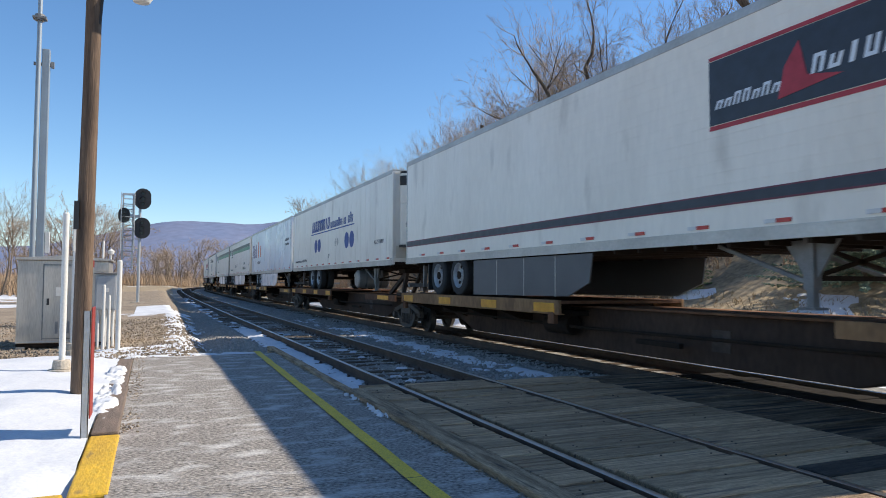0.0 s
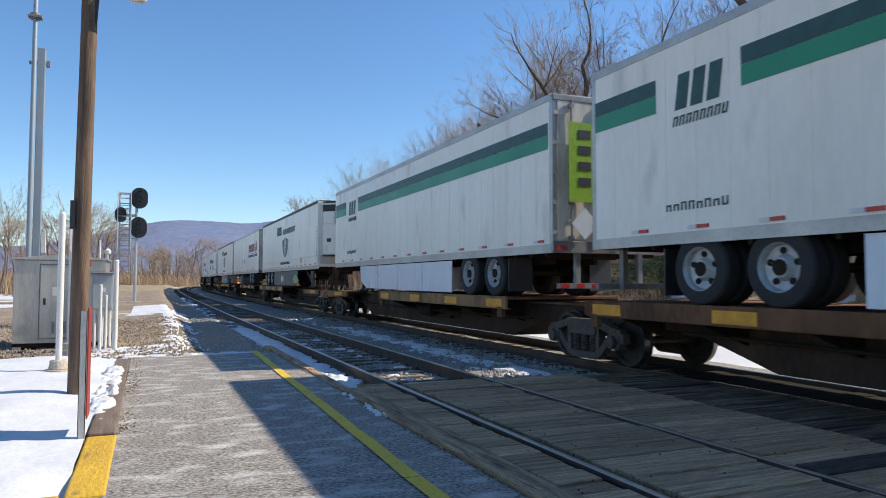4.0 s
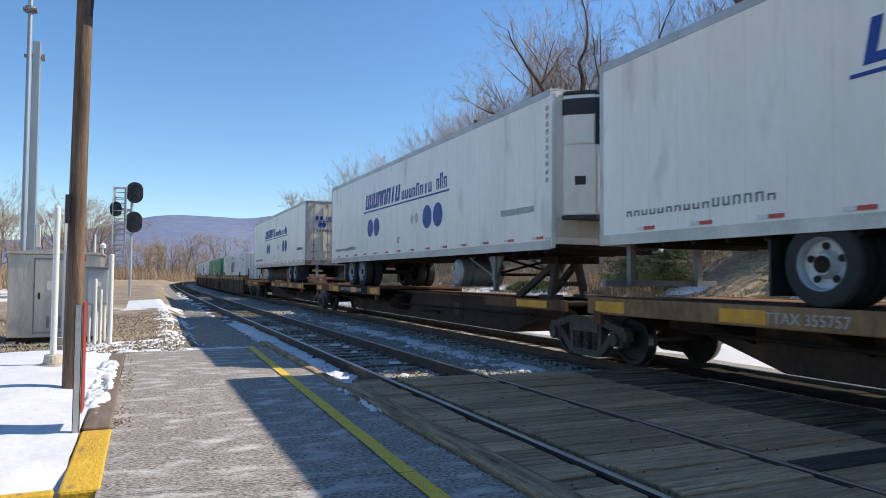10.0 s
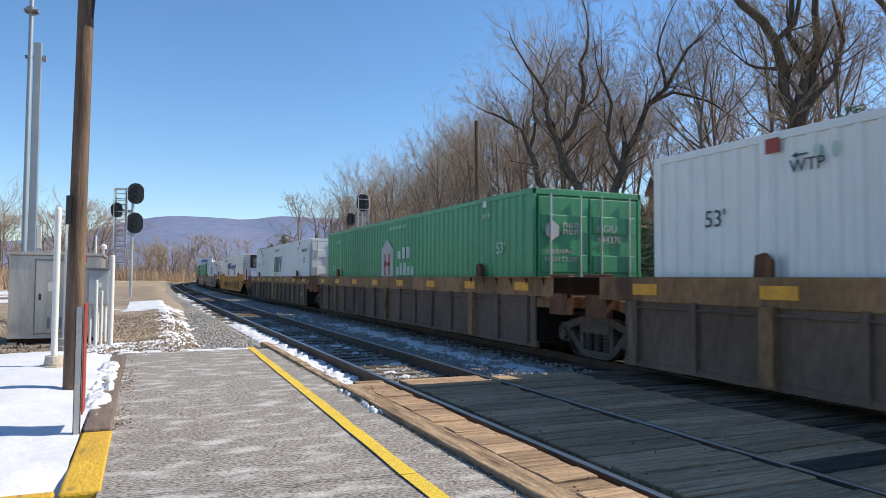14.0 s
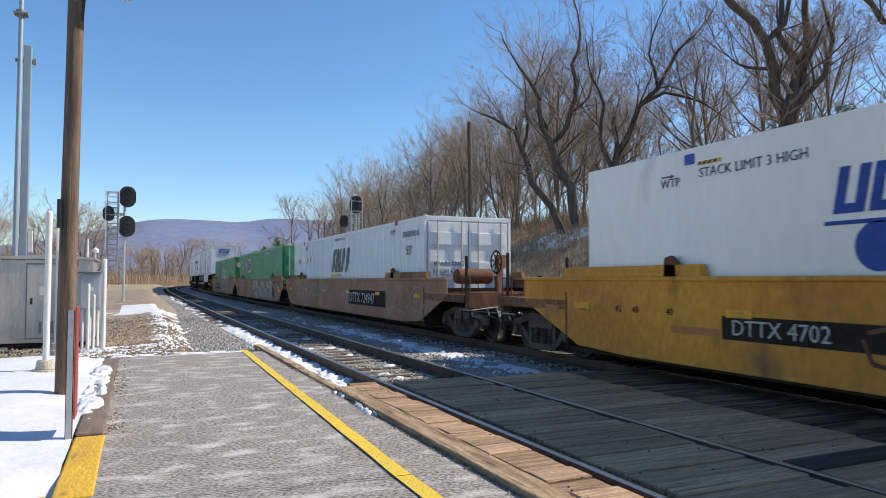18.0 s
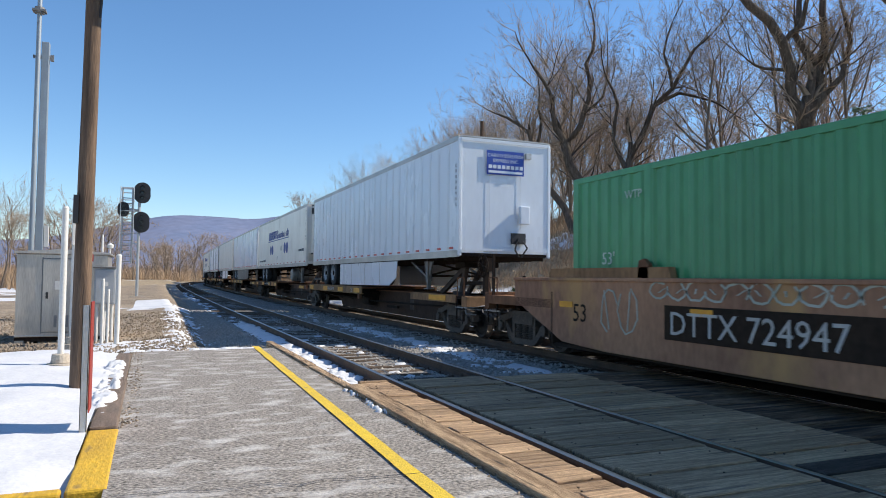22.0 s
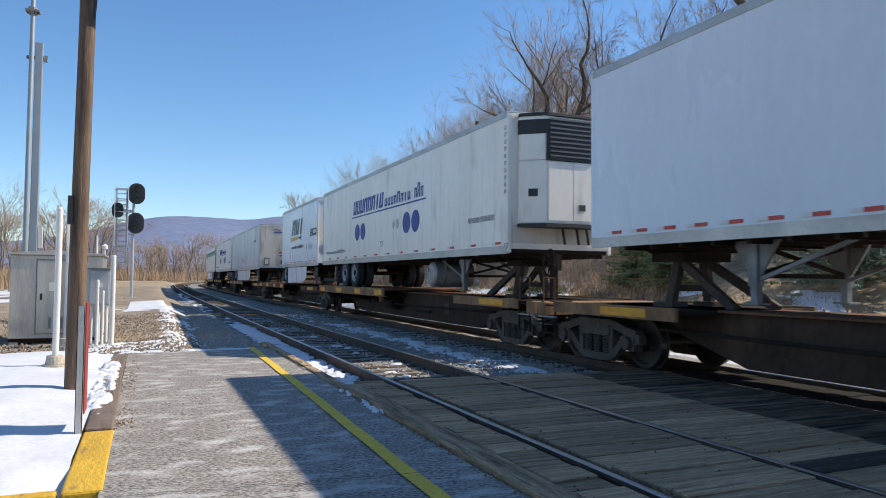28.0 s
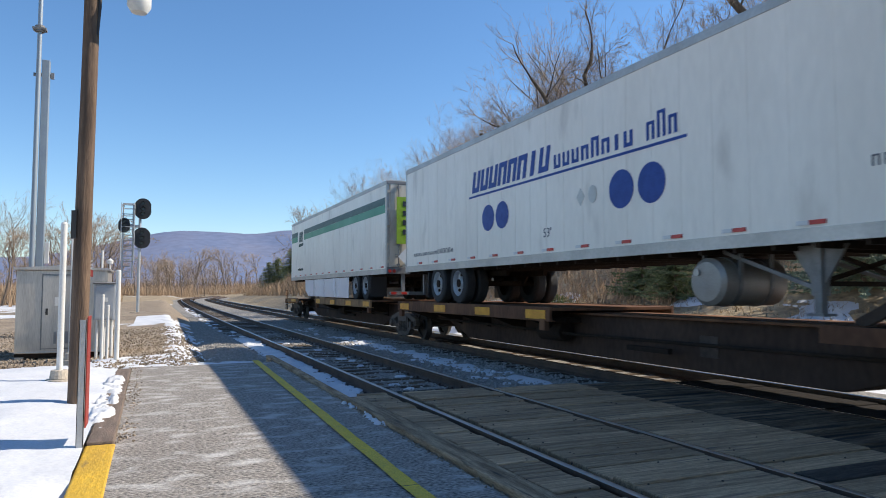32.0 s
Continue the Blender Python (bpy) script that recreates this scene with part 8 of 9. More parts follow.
for words, u in (("53", 0.0), ("48", 1.29), ("45", 0.9), ("40", 2.0)):
    side_text(yc, words, off + u, 0.93, 0.10, Ly, CAR_DARK, x=-1.475)
part("orange_patch", side_shape([quad(Ly / 2 - off + 0.65, Ly / 2 - off + 1.05, 0.84, 0.98), quad(Ly / 2 - off - 2.95, Ly / 2 - off - 2.1, 0.70, 0.80)], -1.474), CAR_ORANGE, yc)
b1, Lb, pb = well_unit(288.8, 309.2, 291.55, 307.7, "rusty brown smooth-sided well car covered in graffiti", WELL_BROWN, False, WELL_BROWN, first=True, tank=True)
b2, Lc, pc = well_unit(309.2, 328.5, 310.75, 326.9, "rusty brown well car unit with black and silver graffiti", WELL_BROWN, False, WELL_BROWN)
b3, Ld, pd = well_unit(328.5, 349.3, 330.1, 346.25, "rusty brown well car unit, last of its set", WELL_BROWN, False, WELL_BROWN, last=True)
for cc, LL, u in ((b1, Lb, 11.4), (b3, Ld, 5.7)):
    part("mark_panel", side_shape([quad(LL / 2 - u - 3.75, LL / 2 - u + 0.1, 0.60, 1.08)], -1.474), CAR_DARK, cc)
    side_text(cc, "DTTX 724947", u, 0.68, 0.32, LL, LETTER_WHITE, "large white stencilled car mark", x=-1.484)
part("plate", side_shape([quad(Lc / 2 - 1.41, Lc / 2 - 0.35, 0.99, 1.40)], -1.474), SKIRT_GREY, b2, "dark grey plate with white capacity")
side_text(b2, "125 T", 0.57, 1.13, 0.2, Lc, LETTER_WHITE, "white stencilled capacity", x=-1.484)
for words, u in (("53", 1.45), ("48", 2.24), ("45", 2.73), ("45", 16.24), ("48", 16.72), ("53", 17.5)):
    part("pale_patch", side_shape([disc(Lc / 2 - u - 0.1, 1.27, 0.13, 0.10)], -1.474), CAR_TAN, b2)
    side_text(b2, words, u, 1.21, 0.10, Lc, CAR_DARK, x=-1.484)
part("orange_patch", side_shape([quad(Lc / 2 - 1.87, Lc / 2 - 1.22, 0.70, 0.86)], -1.474), CAR_ORANGE, b2)
part("yellow_patch", side_shape([quad(Lc / 2 - 18.16, Lc / 2 - 17.67, 0.76, 0.94)], -1.474), YELLOW_PATCH, b2)
part("plate", side_shape([quad(Lc / 2 - 18.2, Lc / 2 - 17.72, 1.0, 1.38)], -1.474), SKIRT_GREY, b2)
part("data_panel", side_shape([quad(Lc / 2 - 17.65, Lc / 2 - 16.95, 0.98 - 0.10 * k, 1.04 - 0.10 * k) for k in range(4)], -1.474), CAR_TAN, b2, "faded stencilled data lines")
part("pale_patch", side_shape([disc(Lc / 2 - 2.02, 0.66, 0.24, 0.26), disc(Lc / 2 - 2.40, 0.66, 0.24, 0.26)], -1.474), CAR_TAN, b2)
side_text(b2, "53", 1.82, 0.46, 0.42, Lc, CAR_DARK, x=-1.485)
side_text(b2, "C", 5.9, 0.95, 0.13, Lc, LETTER_WHITE, x=-1.475)
side_text(b1, "B", 10.5, 0.78, 0.2, Lb, LETTER_WHITE, x=-1.475)


def graffiti(car, L, u0, u1, z0, z1, count, material, seed, width=0.045):
    """Sprayed loops and strokes on a car's side."""
    r = random.Random(seed)
    s, w = Shape(), (u1 - u0) / count
    for k in range(count):
        y = L / 2 - (u0 + w * (k + 0.5))
        n = r.randint(7, 11)
        a0, turn = r.uniform(0, 6.28), r.choice((4.2, 5.2, 6.0, -5.0))
        pts = []
        for i in range(n):
            a = a0 + turn * i / (n - 1)
            pts.append((y + w * 0.52 * math.cos(a) * r.uniform(0.75, 1.1), (z0 + z1) / 2 + (z1 - z0) * 0.48 * math.sin(a) * r.uniform(0.8, 1.1)))
        for (ya, za), (yb, zb) in zip(pts, pts[1:]):
            d = Vector((yb - ya, zb - za))
            if d.length < 1e-4:
                continue
            q = Vector((-d.y, d.x)).normalized() * width / 2
            s.prism([(ya + q.x, za + q.y), (yb + q.x, zb + q.y), (yb - q.x, zb - q.y), (ya - q.x, za - q.y)], "x", -1.480, -1.474)
        s.prism(quad(y - width * 0.5, y + width * 0.5, z0 + 0.1, z1 - 0.1, r.uniform(-0.15, 0.15)), "x", -1.480, -1.474)
    part("graffiti", s, material, car, "sprayed graffiti lettering")


def balloons(car, L, u0, u1, z0, z1, count, seed):
    """Fat rounded letters, pale with dark edges, sprayed over one another."""
    r = random.Random(seed)
    w = (u1 - u0) / count
    edge, face, mark = [], [], []
    for k in range(count):
        y, z = L / 2 - (u0 + w * (k + 0.5)), (z0 + z1) / 2
        for j in range(3):
            cy, cz = y + r.uniform(-0.3, 0.3) * w, z + (0.27, -0.25, r.uniform(-0.1, 0.1))[j] * (z1 - z0)
            ry, rz = r.uniform(0.38, 0.62) * w, r.uniform(0.20, 0.27) * (z1 - z0)
            o = []
            for i in range(16):
                a = i * 0.3927
                q = abs(math.cos(a)) ** 0.7 * (1 if math.cos(a) > 0 else -1) * r.uniform(0.94, 1.05)
                e = abs(math.sin(a)) ** 0.7 * (1 if math.sin(a) > 0 else -1) * r.uniform(0.94, 1.05)
                o.append((ry * q + 0.12 * e, rz * e))
            edge.append([(cy + q, cz + e) for q, e in o])
            face.append([(cy + q * 0.93, cz + e * 0.90) for q, e in o])
        mark.append(quad(y - 0.03, y + 0.03, z - 0.18, z + 0.02, r.uniform(-0.12, 0.12)))
    for i, (a, b) in enumerate(zip(edge, face)):
        x = -1.474 - 0.0022 * (i % 5)
        part("letter_edge", side_shape([a], x, 0.001), GRAFFITI_BLACK, car, "black edge of a sprayed letter")
        part("letter_face", side_shape([b], x - 0.001, 0.001), GRAFFITI_FACE, car, "pale sprayed letter")
    part("letter_gap", side_shape(mark, -1.486, 0.001), GRAFFITI_BLACK, car)


graffiti(yc, Ly, 7.6, 13.4, 0.5, 1.0, 9, CAR_BROWN, 2)
graffiti(yc, Ly, 14.5, 18.0, 0.45, 1.1, 5, GRAFFITI_BLACK, 12)
graffiti(b1, Lb, 2.6, 8.9, 0.75, 1.25, 10, GRAFFITI, 3)
graffiti(b1, Lb, 15.0, 18.2, 0.5, 1.3, 3, GRAFFITI, 4, 0.03)
balloons(b2, Lc, 9.2, 15.9, 0.33, 1.40, 6, 5)
graffiti(b2, Lc, 15.7, 16.6, 0.45, 1.0, 4, GRAFFITI_BLACK, 6, 0.03)
graffiti(b3, Ld, 5.3, 9.6, 1.15, 1.42, 12, GRAFFITI_PALE, 17, 0.03)
graffiti(b3, Ld, 4.1, 5.0, 0.55, 1.36, 2, GRAFFITI_PALE, 19, 0.025)
side_text(b3, "53", 3.3, 0.72, 0.3, Ld, CAR_DARK, x=-1.475)
graffiti(b3, Ld, 9.0, 10.4, 0.75, 1.35, 3, GRAFFITI_PALE, 7, 0.04)
graffiti(b3, Ld, 10.4, 15.6, 0.45, 1.38, 5, GRAFFITI_PALE, 8, 0.09)


# ---- things beside the platform ----
# wooden pole with a lamp
pole = thing("utility_pole", (-0.80, 9.93, -0.15), "weathered brown wooden utility pole with a lamp", "utility pole")
s = Shape()
n, m = 16, 40
for j in range(m + 1):
    z = -0.3 + 10.3 * j / m
    r0 = 0.108 - 0.0025 * z
    for i in range(n):
        a = 2 * math.pi * i / n
        rr = r0 * (1 + 0.03 * noise.noise((math.cos(a) * 2, math.sin(a) * 2, z * 0.4)))
        s.v.append((rr * math.cos(a) + 0.015 * noise.noise((z * 0.3, 1, 2)) + 0.006 * z, rr * math.sin(a), z))
for j in range(m):
    s.f += [(j * n + i, j * n + (i + 1) % n, (j + 1) * n + (i + 1) % n, (j + 1) * n + i) for i in range(n)]
part("shaft", s, POLE_WOOD, pole, soft=True)
s = Shape().tube([(0.05, -0.02, 5.67), (0.30, -0.05, 5.82), (0.58, -0.08, 5.74)], 0.025, 8)
part("lamp_arm", s, GALV, pole)
s = Shape().lathe([(5.24, 0.0), (5.26, 0.10), (5.34, 0.15), (5.48, 0.15), (5.57, 0.10), (5.72, 0.06), (5.74, 0.0)], 18, "z", (0.60, -0.08, 0))
part("lamp_head", s, PIPE_WHITE, pole, "white street-lamp head", soft=True)
part("conduit", Shape().tube([(0.10, -0.05, 10.0), (0.135, -0.06, 5.3), (0.11, -0.05, 4.9)], 0.02, 6), BLACK, pole, "black conduit")
part("switch_box", Shape().box(-0.118, -0.06, -0.10, 0.0, 2.22, 2.58), BLACK, pole, "black switch box")

# sign post at the platform's corner
post = thing("sign_post", (-0.53, 7.13, -0.1), "grey steel post with a red-edged board", "sign post")
s = Shape().box(-0.03, 0.03, -0.02, 0.0, -0.2, 1.24).box(-0.03, -0.024, -0.02, 0.035, -0.2, 1.24).box(0.024, 0.03, -0.02, 0.035, -0.2, 1.24)
part("channel", s, GALV, post, "grey steel channel")
part("board", Shape().box(0.032, 0.044, 0.03, 0.34, 0.25, 1.27), RED_PAINT, post, "red board seen edge-on", bevel=0.004)
part("board_face", Shape().box(0.020, 0.030, 0.05, 0.32, 0.28, 1.24), PIPE_WHITE, post)


def pipe_post(x, y, top, r, label, base=True, z=-0.15):
    p = thing("pipe_post", (x, y, z), label, "pipe")
    part("pipe", Shape().rod((0, 0, -0.2), (0, 0, top - z), r, n=14), PIPE_WHITE, p, soft=True)
    part("cap", Shape().rod((0, 0, top - z), (0, 0, top - z + 0.03), r * 1.08, r * 0.7, n=14), PIPE_WHITE, p)
    if base:
        part("footing", Shape().rod((0, 0, -0.2), (0, 0, 0.20), 0.21, 0.19, n=18).rod((0, 0, 0.20), (0, 0, 0.34), 0.14, 0.12, n=16), CONCRETE, p, "round concrete footing", bevel=0.01)
    return p


pipe_post(-1.24, 12.2, 2.45, 0.047, "tall white pipe in a round concrete footing")
p2 = pipe_post(-1.40, 15.5, 2.62, 0.045, "tall white pipe with a small sign and flag")
part("sign_plate", Shape().box(-0.02, -0.005, -0.35, 0.35, 2.15, 2.95), GALV, p2, "pale sign plate seen from the edge")
fl = Shape()
for k in range(6):
    fl.add([(0.05 + 0.05 * k, 0.02 * math.sin(k), 1.95 - 0.02 * k), (0.10 + 0.05 * k, 0.02 * math.sin(k + 1), 1.93 - 0.02 * k), (0.10 + 0.05 * k, 0.02 * math.sin(k + 1), 2.17 - 0.04 * k), (0.05 + 0.05 * k, 0.02 * math.sin(k), 2.19 - 0.04 * k)], [(0, 1, 2, 3)])
part("flag", fl, RED_PAINT, p2, "small faded red and white flag")
fl = Shape()
for k in range(3):
    fl.box(0.05, 0.33, -0.004, 0.03, 2.0 + 0.07 * k, 2.03 + 0.07 * k)
part("flag_stripe", fl, PIPE_WHITE, p2)
pipe_post(-0.66, 17.4, 1.86, 0.055, "white painted bollard beside the cabinets", False, -0.25)
pipe_post(-0.98, 17.6, 1.30, 0.035, "thin white stub pipe beside the cabinets", False, -0.25)
pipe_post(-0.88, 17.9, 1.05, 0.03, "thin white stub pipe beside the cabinets", False, -0.25)

# aluminium equipment hut
hut = thing("equipment_hut", (-1.88, 19.35, -0.2), "aluminium railway equipment hut on short legs", "equipment hut")
W, D, Z0, Z1 = 0.95, 0.9, 0.16, 2.09
part("body", Shape().box(-W, W, -D, D, Z0, Z1), STAINLESS, hut, bevel=0.015)
part("roof", Shape().prism([(-W - 0.05, Z1), (W + 0.05, Z1), (W + 0.05, Z1 + 0.05), (0, Z1 + 0.12), (-W - 0.05, Z1 + 0.05)], "y", -D - 0.06, D + 0.06), STAINLESS, hut, bevel=0.01)
DX = -0.36       # the door's shift along the front
part("door", Shape().box(DX - 0.05, DX + 0.68, -D - 0.025, -D, Z0 + 0.12, Z1 - 0.12), STAINLESS, hut, bevel=0.008)
for x0, x1, z0, z1 in ((-0.075, -0.05, Z0 + 0.08, Z1 - 0.08), (0.68, 0.70, Z0 + 0.08, Z1 - 0.08), (-0.05, 0.68, Z1 - 0.115, Z1 - 0.095), (-0.05, 0.68, Z0 + 0.095, Z0 + 0.115)):
    part("door_gap", Shape().box(DX + x0, DX + x1, -D - 0.012, -D, z0, z1), STEEL_GREY, hut, "dark joint round the door")
for k in range(3):
    part("vent_slot", Shape().box(DX + 0.20 + 0.12 * k, DX + 0.26 + 0.12 * k, -D - 0.031, -D - 0.02, Z0 + 0.22, Z0 + 0.50), STEEL_GREY, hut)
part("door_handle", Shape().box(DX + 0.02, DX + 0.07, -D - 0.06, -D - 0.025, 1.05, 1.20), BLACK, hut)
part("notice", Shape().box(DX + 0.20, DX + 0.31, -D - 0.032, -D - 0.026, 1.26, 1.46), PIPE_WHITE, hut, "small white notice")
part("vent", [Shape().box(0.42, 0.86, -D - 0.02, -D, 1.6 + 0.06 * k, 1.63 + 0.06 * k) for k in range(5)], STAINLESS, hut)
part("panel_seams", Shape().box(0.38, 0.395, -D - 0.008, -D, Z0, Z1).box(-W, W, -D - 0.008, -D, Z0 + 0.02, Z0 + 0.05), GALV, hut)
part("skid", [Shape().box(-W, W, -D + 0.05, -D + 0.2, 0.06, Z0), Shape().box(-W, W, D - 0.2, D - 0.05, 0.06, Z0)], CAR_DARK, hut)
for x in (-0.85, 0.0, 0.85):
    part("leg", Shape().box(x - 0.09, x + 0.09, -D + 0.02, D - 0.02, -0.15, 0.08), CONCRETE, hut)
s = Shape().rod((0.75, 0.2, Z1), (0.75, 0.2, Z1 + 0.55), 0.025, n=8).rod((0.92, 0.4, Z1 - 0.2), (0.92, 0.4, Z1 + 0.22), 0.02, n=8)
part("antenna", s, PIPE_WHITE, hut)
part("antenna_head", Shape().lathe([(Z1 + 0.2, 0), (Z1 + 0.22, 0.07), (Z1 + 0.30, 0.08), (Z1 + 0.36, 0.0)], 12, "z", (0.92, 0.4, 0)), PIPE_WHITE, hut)

box = thing("junction_box", (-0.98, 18.4, -0.2), "grey steel junction box on twin posts", "junction box")
part("body", Shape().box(-0.23, 0.23, -0.15, 0.15, 0.92, 1.78), BOX_GREY, box, bevel=0.012)
part("door", Shape().box(-0.20, 0.20, -0.17, -0.15, 0.96, 1.74), BOX_GREY, box, bevel=0.006)
part("label_plate", Shape().box(-0.07, 0.07, -0.176, -0.17, 1.35, 1.45), PIPE_WHITE, box)
part("hood", Shape().prism([(-0.2, 1.78), (0.18, 1.78), (0.18, 1.82), (-0.22, 1.80)], "x", -0.26, 0.26), STEEL_GREY, box)
for x in (-0.16, 0.0, 0.16):
    part("post", Shape().rod((x, 0, -0.1), (x, 0, 0.93), 0.035, n=8), PIPE_WHITE, box)

# tall masts behind the hut
for x, y, top, r, lab in ((-3.54, 25.6, 15.0, 0.085, "tall slim blue-grey steel mast with a collar"), (-3.36, 25.9, 9.15, 0.115, "square blue-grey steel mast beside the tall one")):
    m_ = thing("radio_mast", (x, y, ground_z(x, y)), lab, "mast")
    if r < 0.1:
        part("shaft", Shape().rod((0, 0, -0.2), (0, 0, top), r, r * 0.75, n=14), MAST_STEEL, m_, soft=True)
        part("collar", Shape().box(-0.2, 0.2, -0.15, 0.15, 10.05, 10.12).rod((0, 0, 10.0), (0, 0, 10.2), 0.15, n=12), STEEL_GREY, m_)
    else:
        part("shaft", Shape().box(-r, r, -r, r, -0.2, top), MAST_STEEL, m_, bevel=0.02)
        part("bracket", Shape().box(-0.36, 0.22, -0.04, 0.04, top - 0.55, top - 0.45).box(0.14, 0.24, -0.05, 0.05, top - 0.6, top - 0.4), STEEL_GREY, m_)
        part("feed_box", Shape().box(0.14, 0.26, -0.06, 0.06, 2.4, 3.1), PIPE_WHITE, m_)


def oval(x, z, rx, rz, n=28):
    """An upright plate with round ends."""
    out = []
    for i in range(n):
        a = 2 * math.pi * i / n
        out.append((x + rx * math.cos(a), z + (rz - rx) * (1 if math.sin(a) > 0 else -1) + rx * math.sin(a)))
    return out


def signal_mast(x, y, top, heads, label, ladder_side=-1):
    z = ground_z(x, y)
    sgn = thing("railway_signal", (x, y, z), label, "railway signal", "signals")
    part("post", Shape().rod((0, 0, -0.2), (0, 0, top - z), 0.085, 0.075, n=14), GALV, sgn, soft=True)
    part("footing", Shape().box(-0.4, 0.4, -0.4, 0.4, -0.3, 0.08), CONCRETE, sgn)
    lx = 0.62 * ladder_side
    s = Shape()
    for dx in (-0.26, 0.26):
        s.rod((lx + dx, 0.15, 2.1 - z), (lx + dx, 0.15, top - z), 0.045, n=6)
    k = 2.2 - z
    while k < top - z:
        s.rod((lx - 0.26, 0.15, k), (lx + 0.26, 0.15, k), 0.028, n=5)
        k += 0.3
    part("ladder", s, GALV, sgn)
    for zz in (top - 0.05, top - 1.35, top - 2.6, top - 3.2):
        part("platform_brace", Shape().box(min(lx - 0.28, 0.0), max(lx + 0.28, 0.1), 0.1, 0.16, zz - z - 0.04, zz - z + 0.02), GALV, sgn)
    for k in range(6):
        zz = top - z - 0.15 - 0.62 * k
        part("cage_hoop", Shape().tube([(lx + 0.34, 0.5, zz), (lx + 0.34, -0.3, zz), (lx - 0.34, -0.3, zz), (lx - 0.34, 0.5, zz)], 0.026, 5), GALV, sgn)
    for dx in (-0.34, 0.34):
        part("cage_bar", Shape().rod((lx + dx, -0.3, top - z - 3.3), (lx + dx, -0.3, top - z), 0.024, n=5), GALV, sgn)
    for hx, hz, rx, rz in heads:
        h = part("signal_head", Shape().prism(oval(hx, hz - z, rx, rz), "y", -0.12, -0.08), BLACK, sgn, "black oval signal target")
        part("lamp_housing", Shape().box(hx - rx * 0.45, hx + rx * 0.45, -0.08, 0.22, hz - z - rz * 0.75, hz - z + rz * 0.75), BLACK, h, bevel=0.03)
        for k in (-1, 0, 1):
            zz = hz - z + k * rz * 0.5
            part("lens", Shape().rod((hx, -0.15, zz), (hx, -0.12, zz), 0.09, n=16), LENS, h)
            part("hood", Shape().prism([(hx + 0.13 * math.cos(a * math.pi / 8), zz + 0.13 * math.sin(a * math.pi / 8)) for a in range(9)] + [(hx + 0.11 * math.cos(a * math.pi / 8), zz + 0.11 * math.sin(a * math.pi / 8)) for a in range(8, -1, -1)], "y", -0.35, -0.12), BLACK, h)
        part("bracket", Shape().box(min(hx, 0), max(hx, 0), -0.02, 0.06, hz - z - 0.05, hz - z + 0.05), GALV, h)
    return sgn


signal_mast(-0.66, 43.0, 6.42, ((0.14, 6.11, 0.44, 0.60), (0.12, 4.43, 0.44, 0.60), (-0.82, 5.13, 0.30, 0.42)), "railway signal mast with black oval heads and ladder")
signal_mast(12.35, 41.2, 6.4, ((0.0, 6.05, 0.40, 0.55), (-0.75, 5.0, 0.26, 0.38)), "railway signal mast beyond the train with black heads", 0)

fp = thing("utility_pole", (22.1, 44.8, ground_z(22.1, 44.8)), "old bare wooden pole standing before the wood", "utility pole")
part("shaft", Shape().rod((0, 0, -0.3), (-0.1, 0.1, 12.9 - ground_z(22.1, 44.8)), 0.17, 0.13, n=12), POLE_WOOD, fp, soft=True)

# house among the trees
hs = thing("house", (41.6, 44.6, ground_z(41.6, 44.6) - 1.0, 0, 0, -30), "grey-brown house half hidden behind bare trees", "house")
part("wall", Shape().box(-2.8, 2.8, -2.5, 2.5, -1, 4.4), HOUSE_WALL, hs)
part("roof", Shape().prism([(-2.9, 4.3), (2.9, 4.3), (2.9, 4.45), (0, 5.7), (-2.9, 4.45)], "x", -3.1, 3.1), HOUSE_ROOF, hs)
for x in (-1.6, 1.4):
    w_ = part("window", Shape().box(x - 0.5, x + 0.5, -2.56, -2.48, 2.5, 3.8), PIPE_WHITE, hs)
    part("pane", Shape().box(x - 0.42, x + 0.42, -2.58, -2.55, 2.58, 3.72), GLASS_DARK, w_)
# far white fence beside the line
fence = thing("guard_rail", (27.8, 268.0, 0.0), "far low white guard rail beside the curve", "guard rail")
part("rail", Shape().box(-8.2, 8.2, -0.05, 0.05, 0.75, 1.7), PIPE_WHITE, fence)
part("post", [Shape().box(-8.0 + 2.6 * k, -7.8 + 2.6 * k, -0.05, 0.05, -0.4, 0.8) for k in range(7)], PIPE_WHITE, fence)


# ---- ties and crossing planks ----
TIE_MESH = Shape().box(-1.3, 1.3, -0.115, 0.115, -0.34, -0.165).mesh("tie")
TIE_MESH.materials.append(TIE)
PLATE = Shape().box(-0.09, 0.09, -0.11, 0.11, -0.172, -0.155)
for px, py in ((-0.1, -0.07), (0.1, 0.07)):
    PLATE.box(px - 0.015, px + 0.015, py - 0.02, py + 0.02, -0.17, -0.12)
PLATE = PLATE.mesh("tie_plate")
PLATE.materials.append(RAIL_SIDE)
for name, centre, y0, y1 in (("near_track_ties", NEAR, 9.75, 62.0), ("far_track_ties", FAR_TRACK, 9.75, 60.0)):
    track = thing(name, (0, 0, 0), "dark creosoted wooden ties with steel plates", "railway ties", kind="structure")
    y, k = y0, 0
    while y < y1:
        t = part("tie", TIE_MESH, TIE, track)
        t.matrix_basis = pose(centre + bend(y) + rnd(-0.04, 0.04), y + rnd(-0.02, 0.02), rnd(-0.012, 0.006), 0, 0, rnd(-1.2, 1.2))
        if y < 24 and centre == NEAR:
            for x in (-GAUGE / 2, GAUGE / 2):
                p = part("tie_plate", PLATE, RAIL_SIDE, track)
                p.location = (centre + x, y, 0)
        y += 0.52
    s = Shape()
    while y < 420:
        x = centre + bend(y)
        s.box(x - 1.3, x + 1.3, y - 0.115, y + 0.115, -0.30, -0.16)
        y += 0.52
    part("tie", s, TIE, track, kind="stuff")

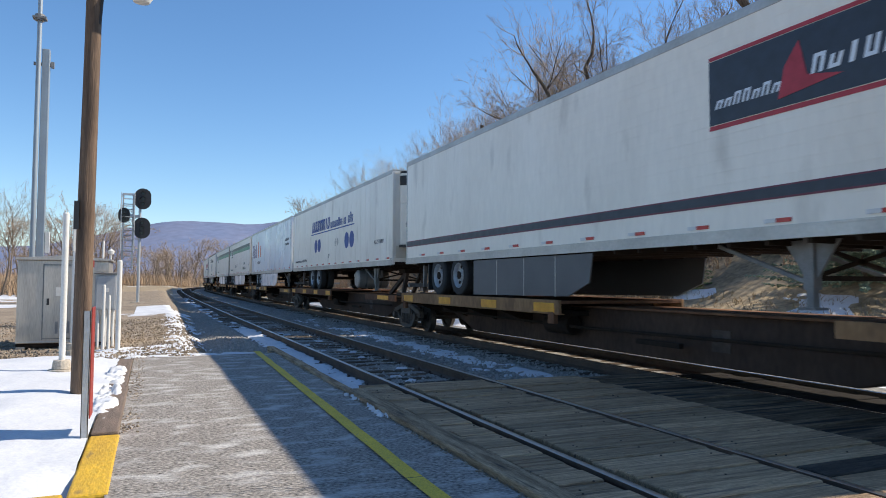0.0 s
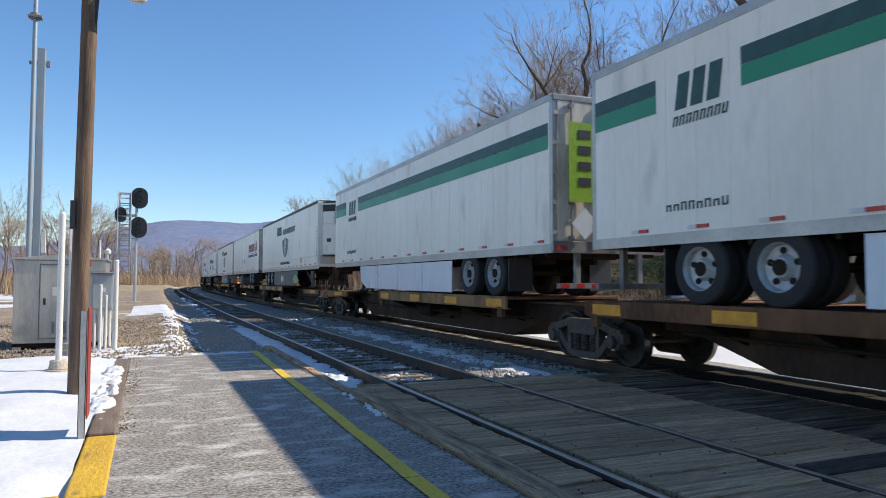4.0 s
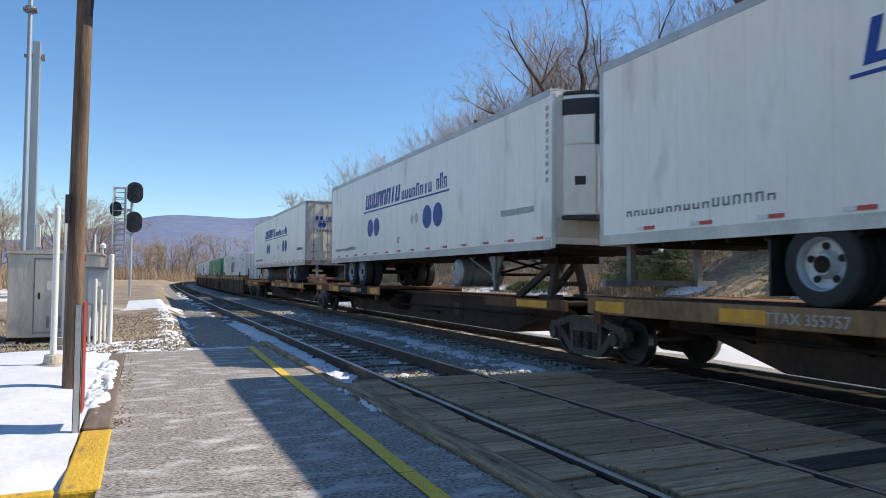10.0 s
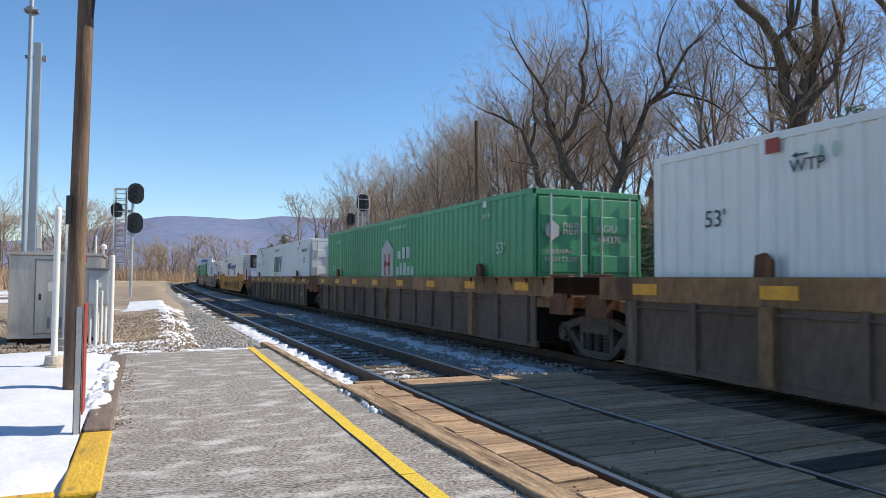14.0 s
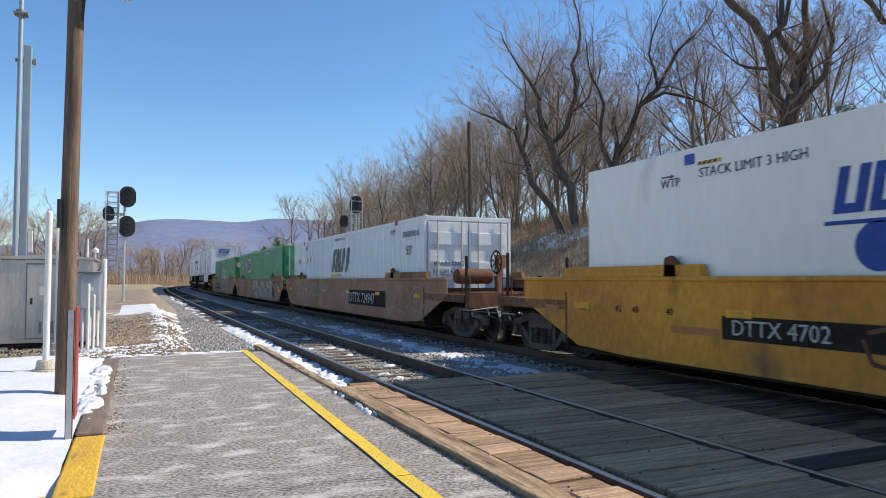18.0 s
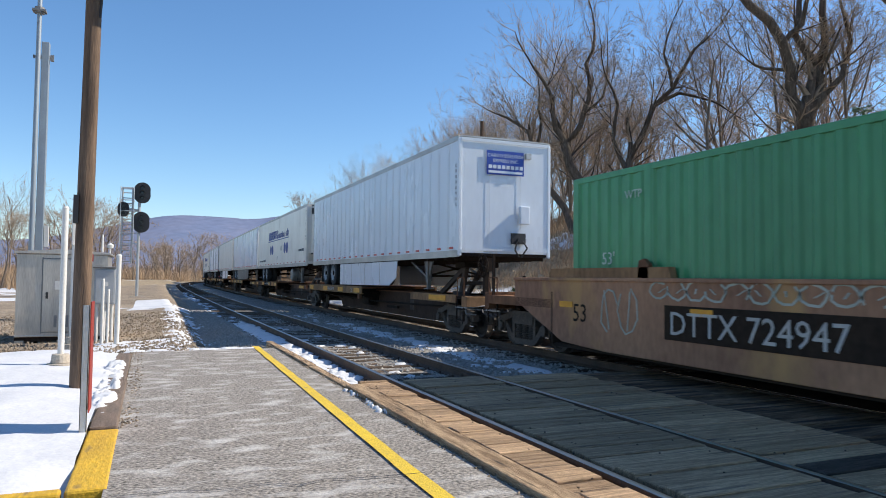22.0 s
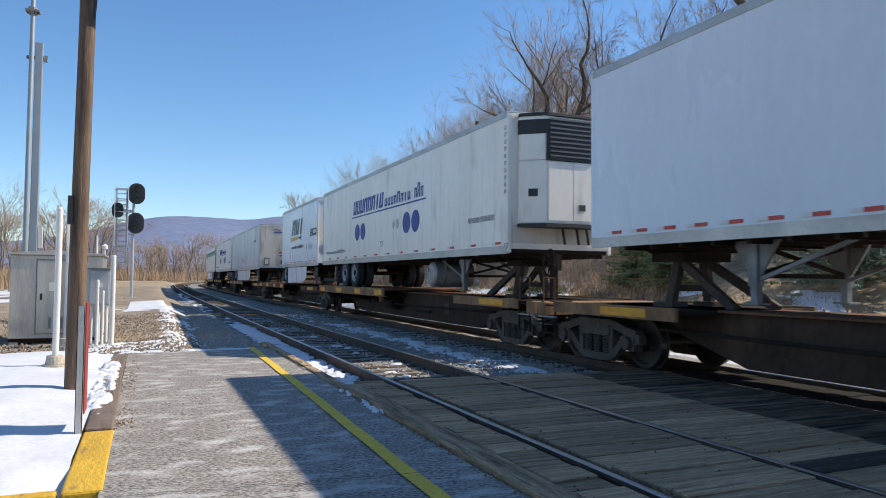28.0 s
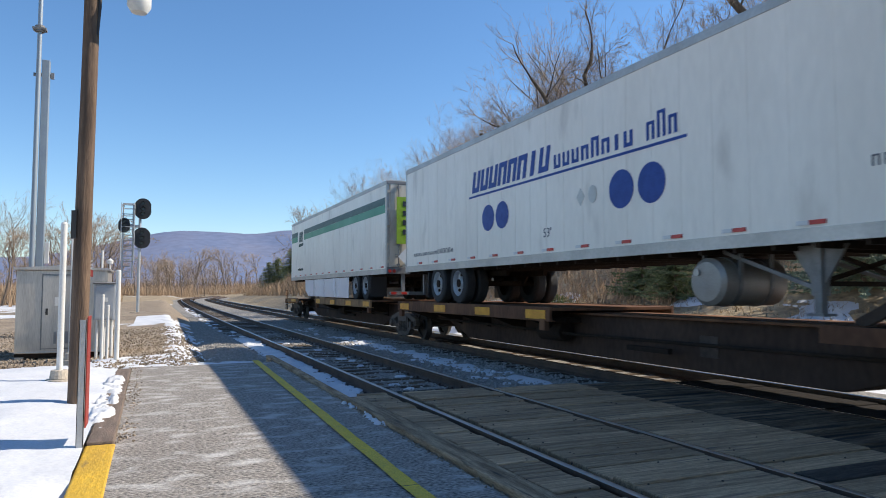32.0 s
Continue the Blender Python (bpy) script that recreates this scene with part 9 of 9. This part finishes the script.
crossing = thing("plank_crossing", (0, 0, 0), "worn wooden plank crossing over both tracks", "plank crossing", kind="structure")
part("bedding", Shape().box(2.66, 9.2, -7.0, 9.15, -0.35, -0.15), BLACK, crossing)
random.seed(31)
inner = GAUGE / 2


def planks(x0, x1, ya, yb, width, grey=0.15, top=0.0):
    y = ya
    while y < yb - 0.05:
        w = min(width * rnd(0.85, 1.15), yb - y)
        a, b = x0 + rnd(-0.025, 0.0), x1 + rnd(0.0, 0.03)
        z = top + rnd(-0.016, 0.006)
        o = [(a, y + 0.004), (b, y + 0.004 + rnd(-0.004, 0.004)), (b, y + w - 0.004), (a, y + w - 0.004)]
        s = Shape()
        c = 0.008
        s.v = [(px, py, z - 0.1) for px, py in o] + [(px, py, z - c) for px, py in o]
        s.v += [(o[0][0] + c, o[0][1] + c, z), (o[1][0] - c, o[1][1] + c, z), (o[2][0] - c, o[2][1] - c, z), (o[3][0] + c, o[3][1] - c, z)]
        s.f = [(i, (i + 1) % 4, 4 + (i + 1) % 4, 4 + i) for i in range(4)] + [(4 + i, 4 + (i + 1) % 4, 8 + (i + 1) % 4, 8 + i) for i in range(4)] + [(8, 9, 10, 11)]
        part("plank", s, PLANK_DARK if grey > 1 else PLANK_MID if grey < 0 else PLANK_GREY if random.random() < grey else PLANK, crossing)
        y += w


planks(2.68, NEAR - inner - 0.13, -7, 9.25, 0.29, 0.05)
planks(NEAR - inner + 0.15, NEAR + inner - 0.105, -7, 9.2, 0.29, 0.08)
planks(NEAR + inner + 0.085, 6.02, -7, 9.1, 0.29, 0.05)
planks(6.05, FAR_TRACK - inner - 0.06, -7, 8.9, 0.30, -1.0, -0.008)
# between the far rails: train shade is part of these planks' colour
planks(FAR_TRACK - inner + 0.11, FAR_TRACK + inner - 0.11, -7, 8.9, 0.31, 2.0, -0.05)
# bolts in the planks
s = Shape()
for _ in range(90):
    x = random.choice((2.75, 2.98, 3.42, 3.95, 4.35, 4.85, 5.45)) + rnd(-0.04, 0.04)
    y = rnd(2, 9)
    s.rod((x, y, -0.004), (x, y, 0.004), 0.009, n=6)
part("spike_heads", s, RAIL_SIDE, crossing, kind="stuff")


def motions():
    """The train runs towards the platform at a steady pace; wheels near it turn."""
    times = [2.0 * k for k in range(17)]
    for ob, place in MOVERS:
        walk(ob, [(t, along(place, t)) for t in times])
    for ob, place, dy in SPINNERS:
        t0, t1 = (place - 22.0) / SPEED, (place + 1.0) / SPEED
        if t1 < 0.1 or t0 > 31.9:
            continue
        t0, t1 = max(t0, 0.0), min(t1, 32.0)
        f0, f1 = int(t0 * FPS), int(t1 * FPS)
        step = math.degrees(SPEED / 0.425) / FPS
        rows = [(0.0, pose(0, dy, 0.425))] if f0 > 0 else []
        rows += [(f / FPS, pose(0, dy, 0.425, step * (f - f0))) for f in range(f0, f1 + 1)]
        if f1 < 32 * FPS:
            rows.append((32.0, pose(0, dy, 0.425, step * (f1 - f0))))
        walk(ob, rows)


motions()
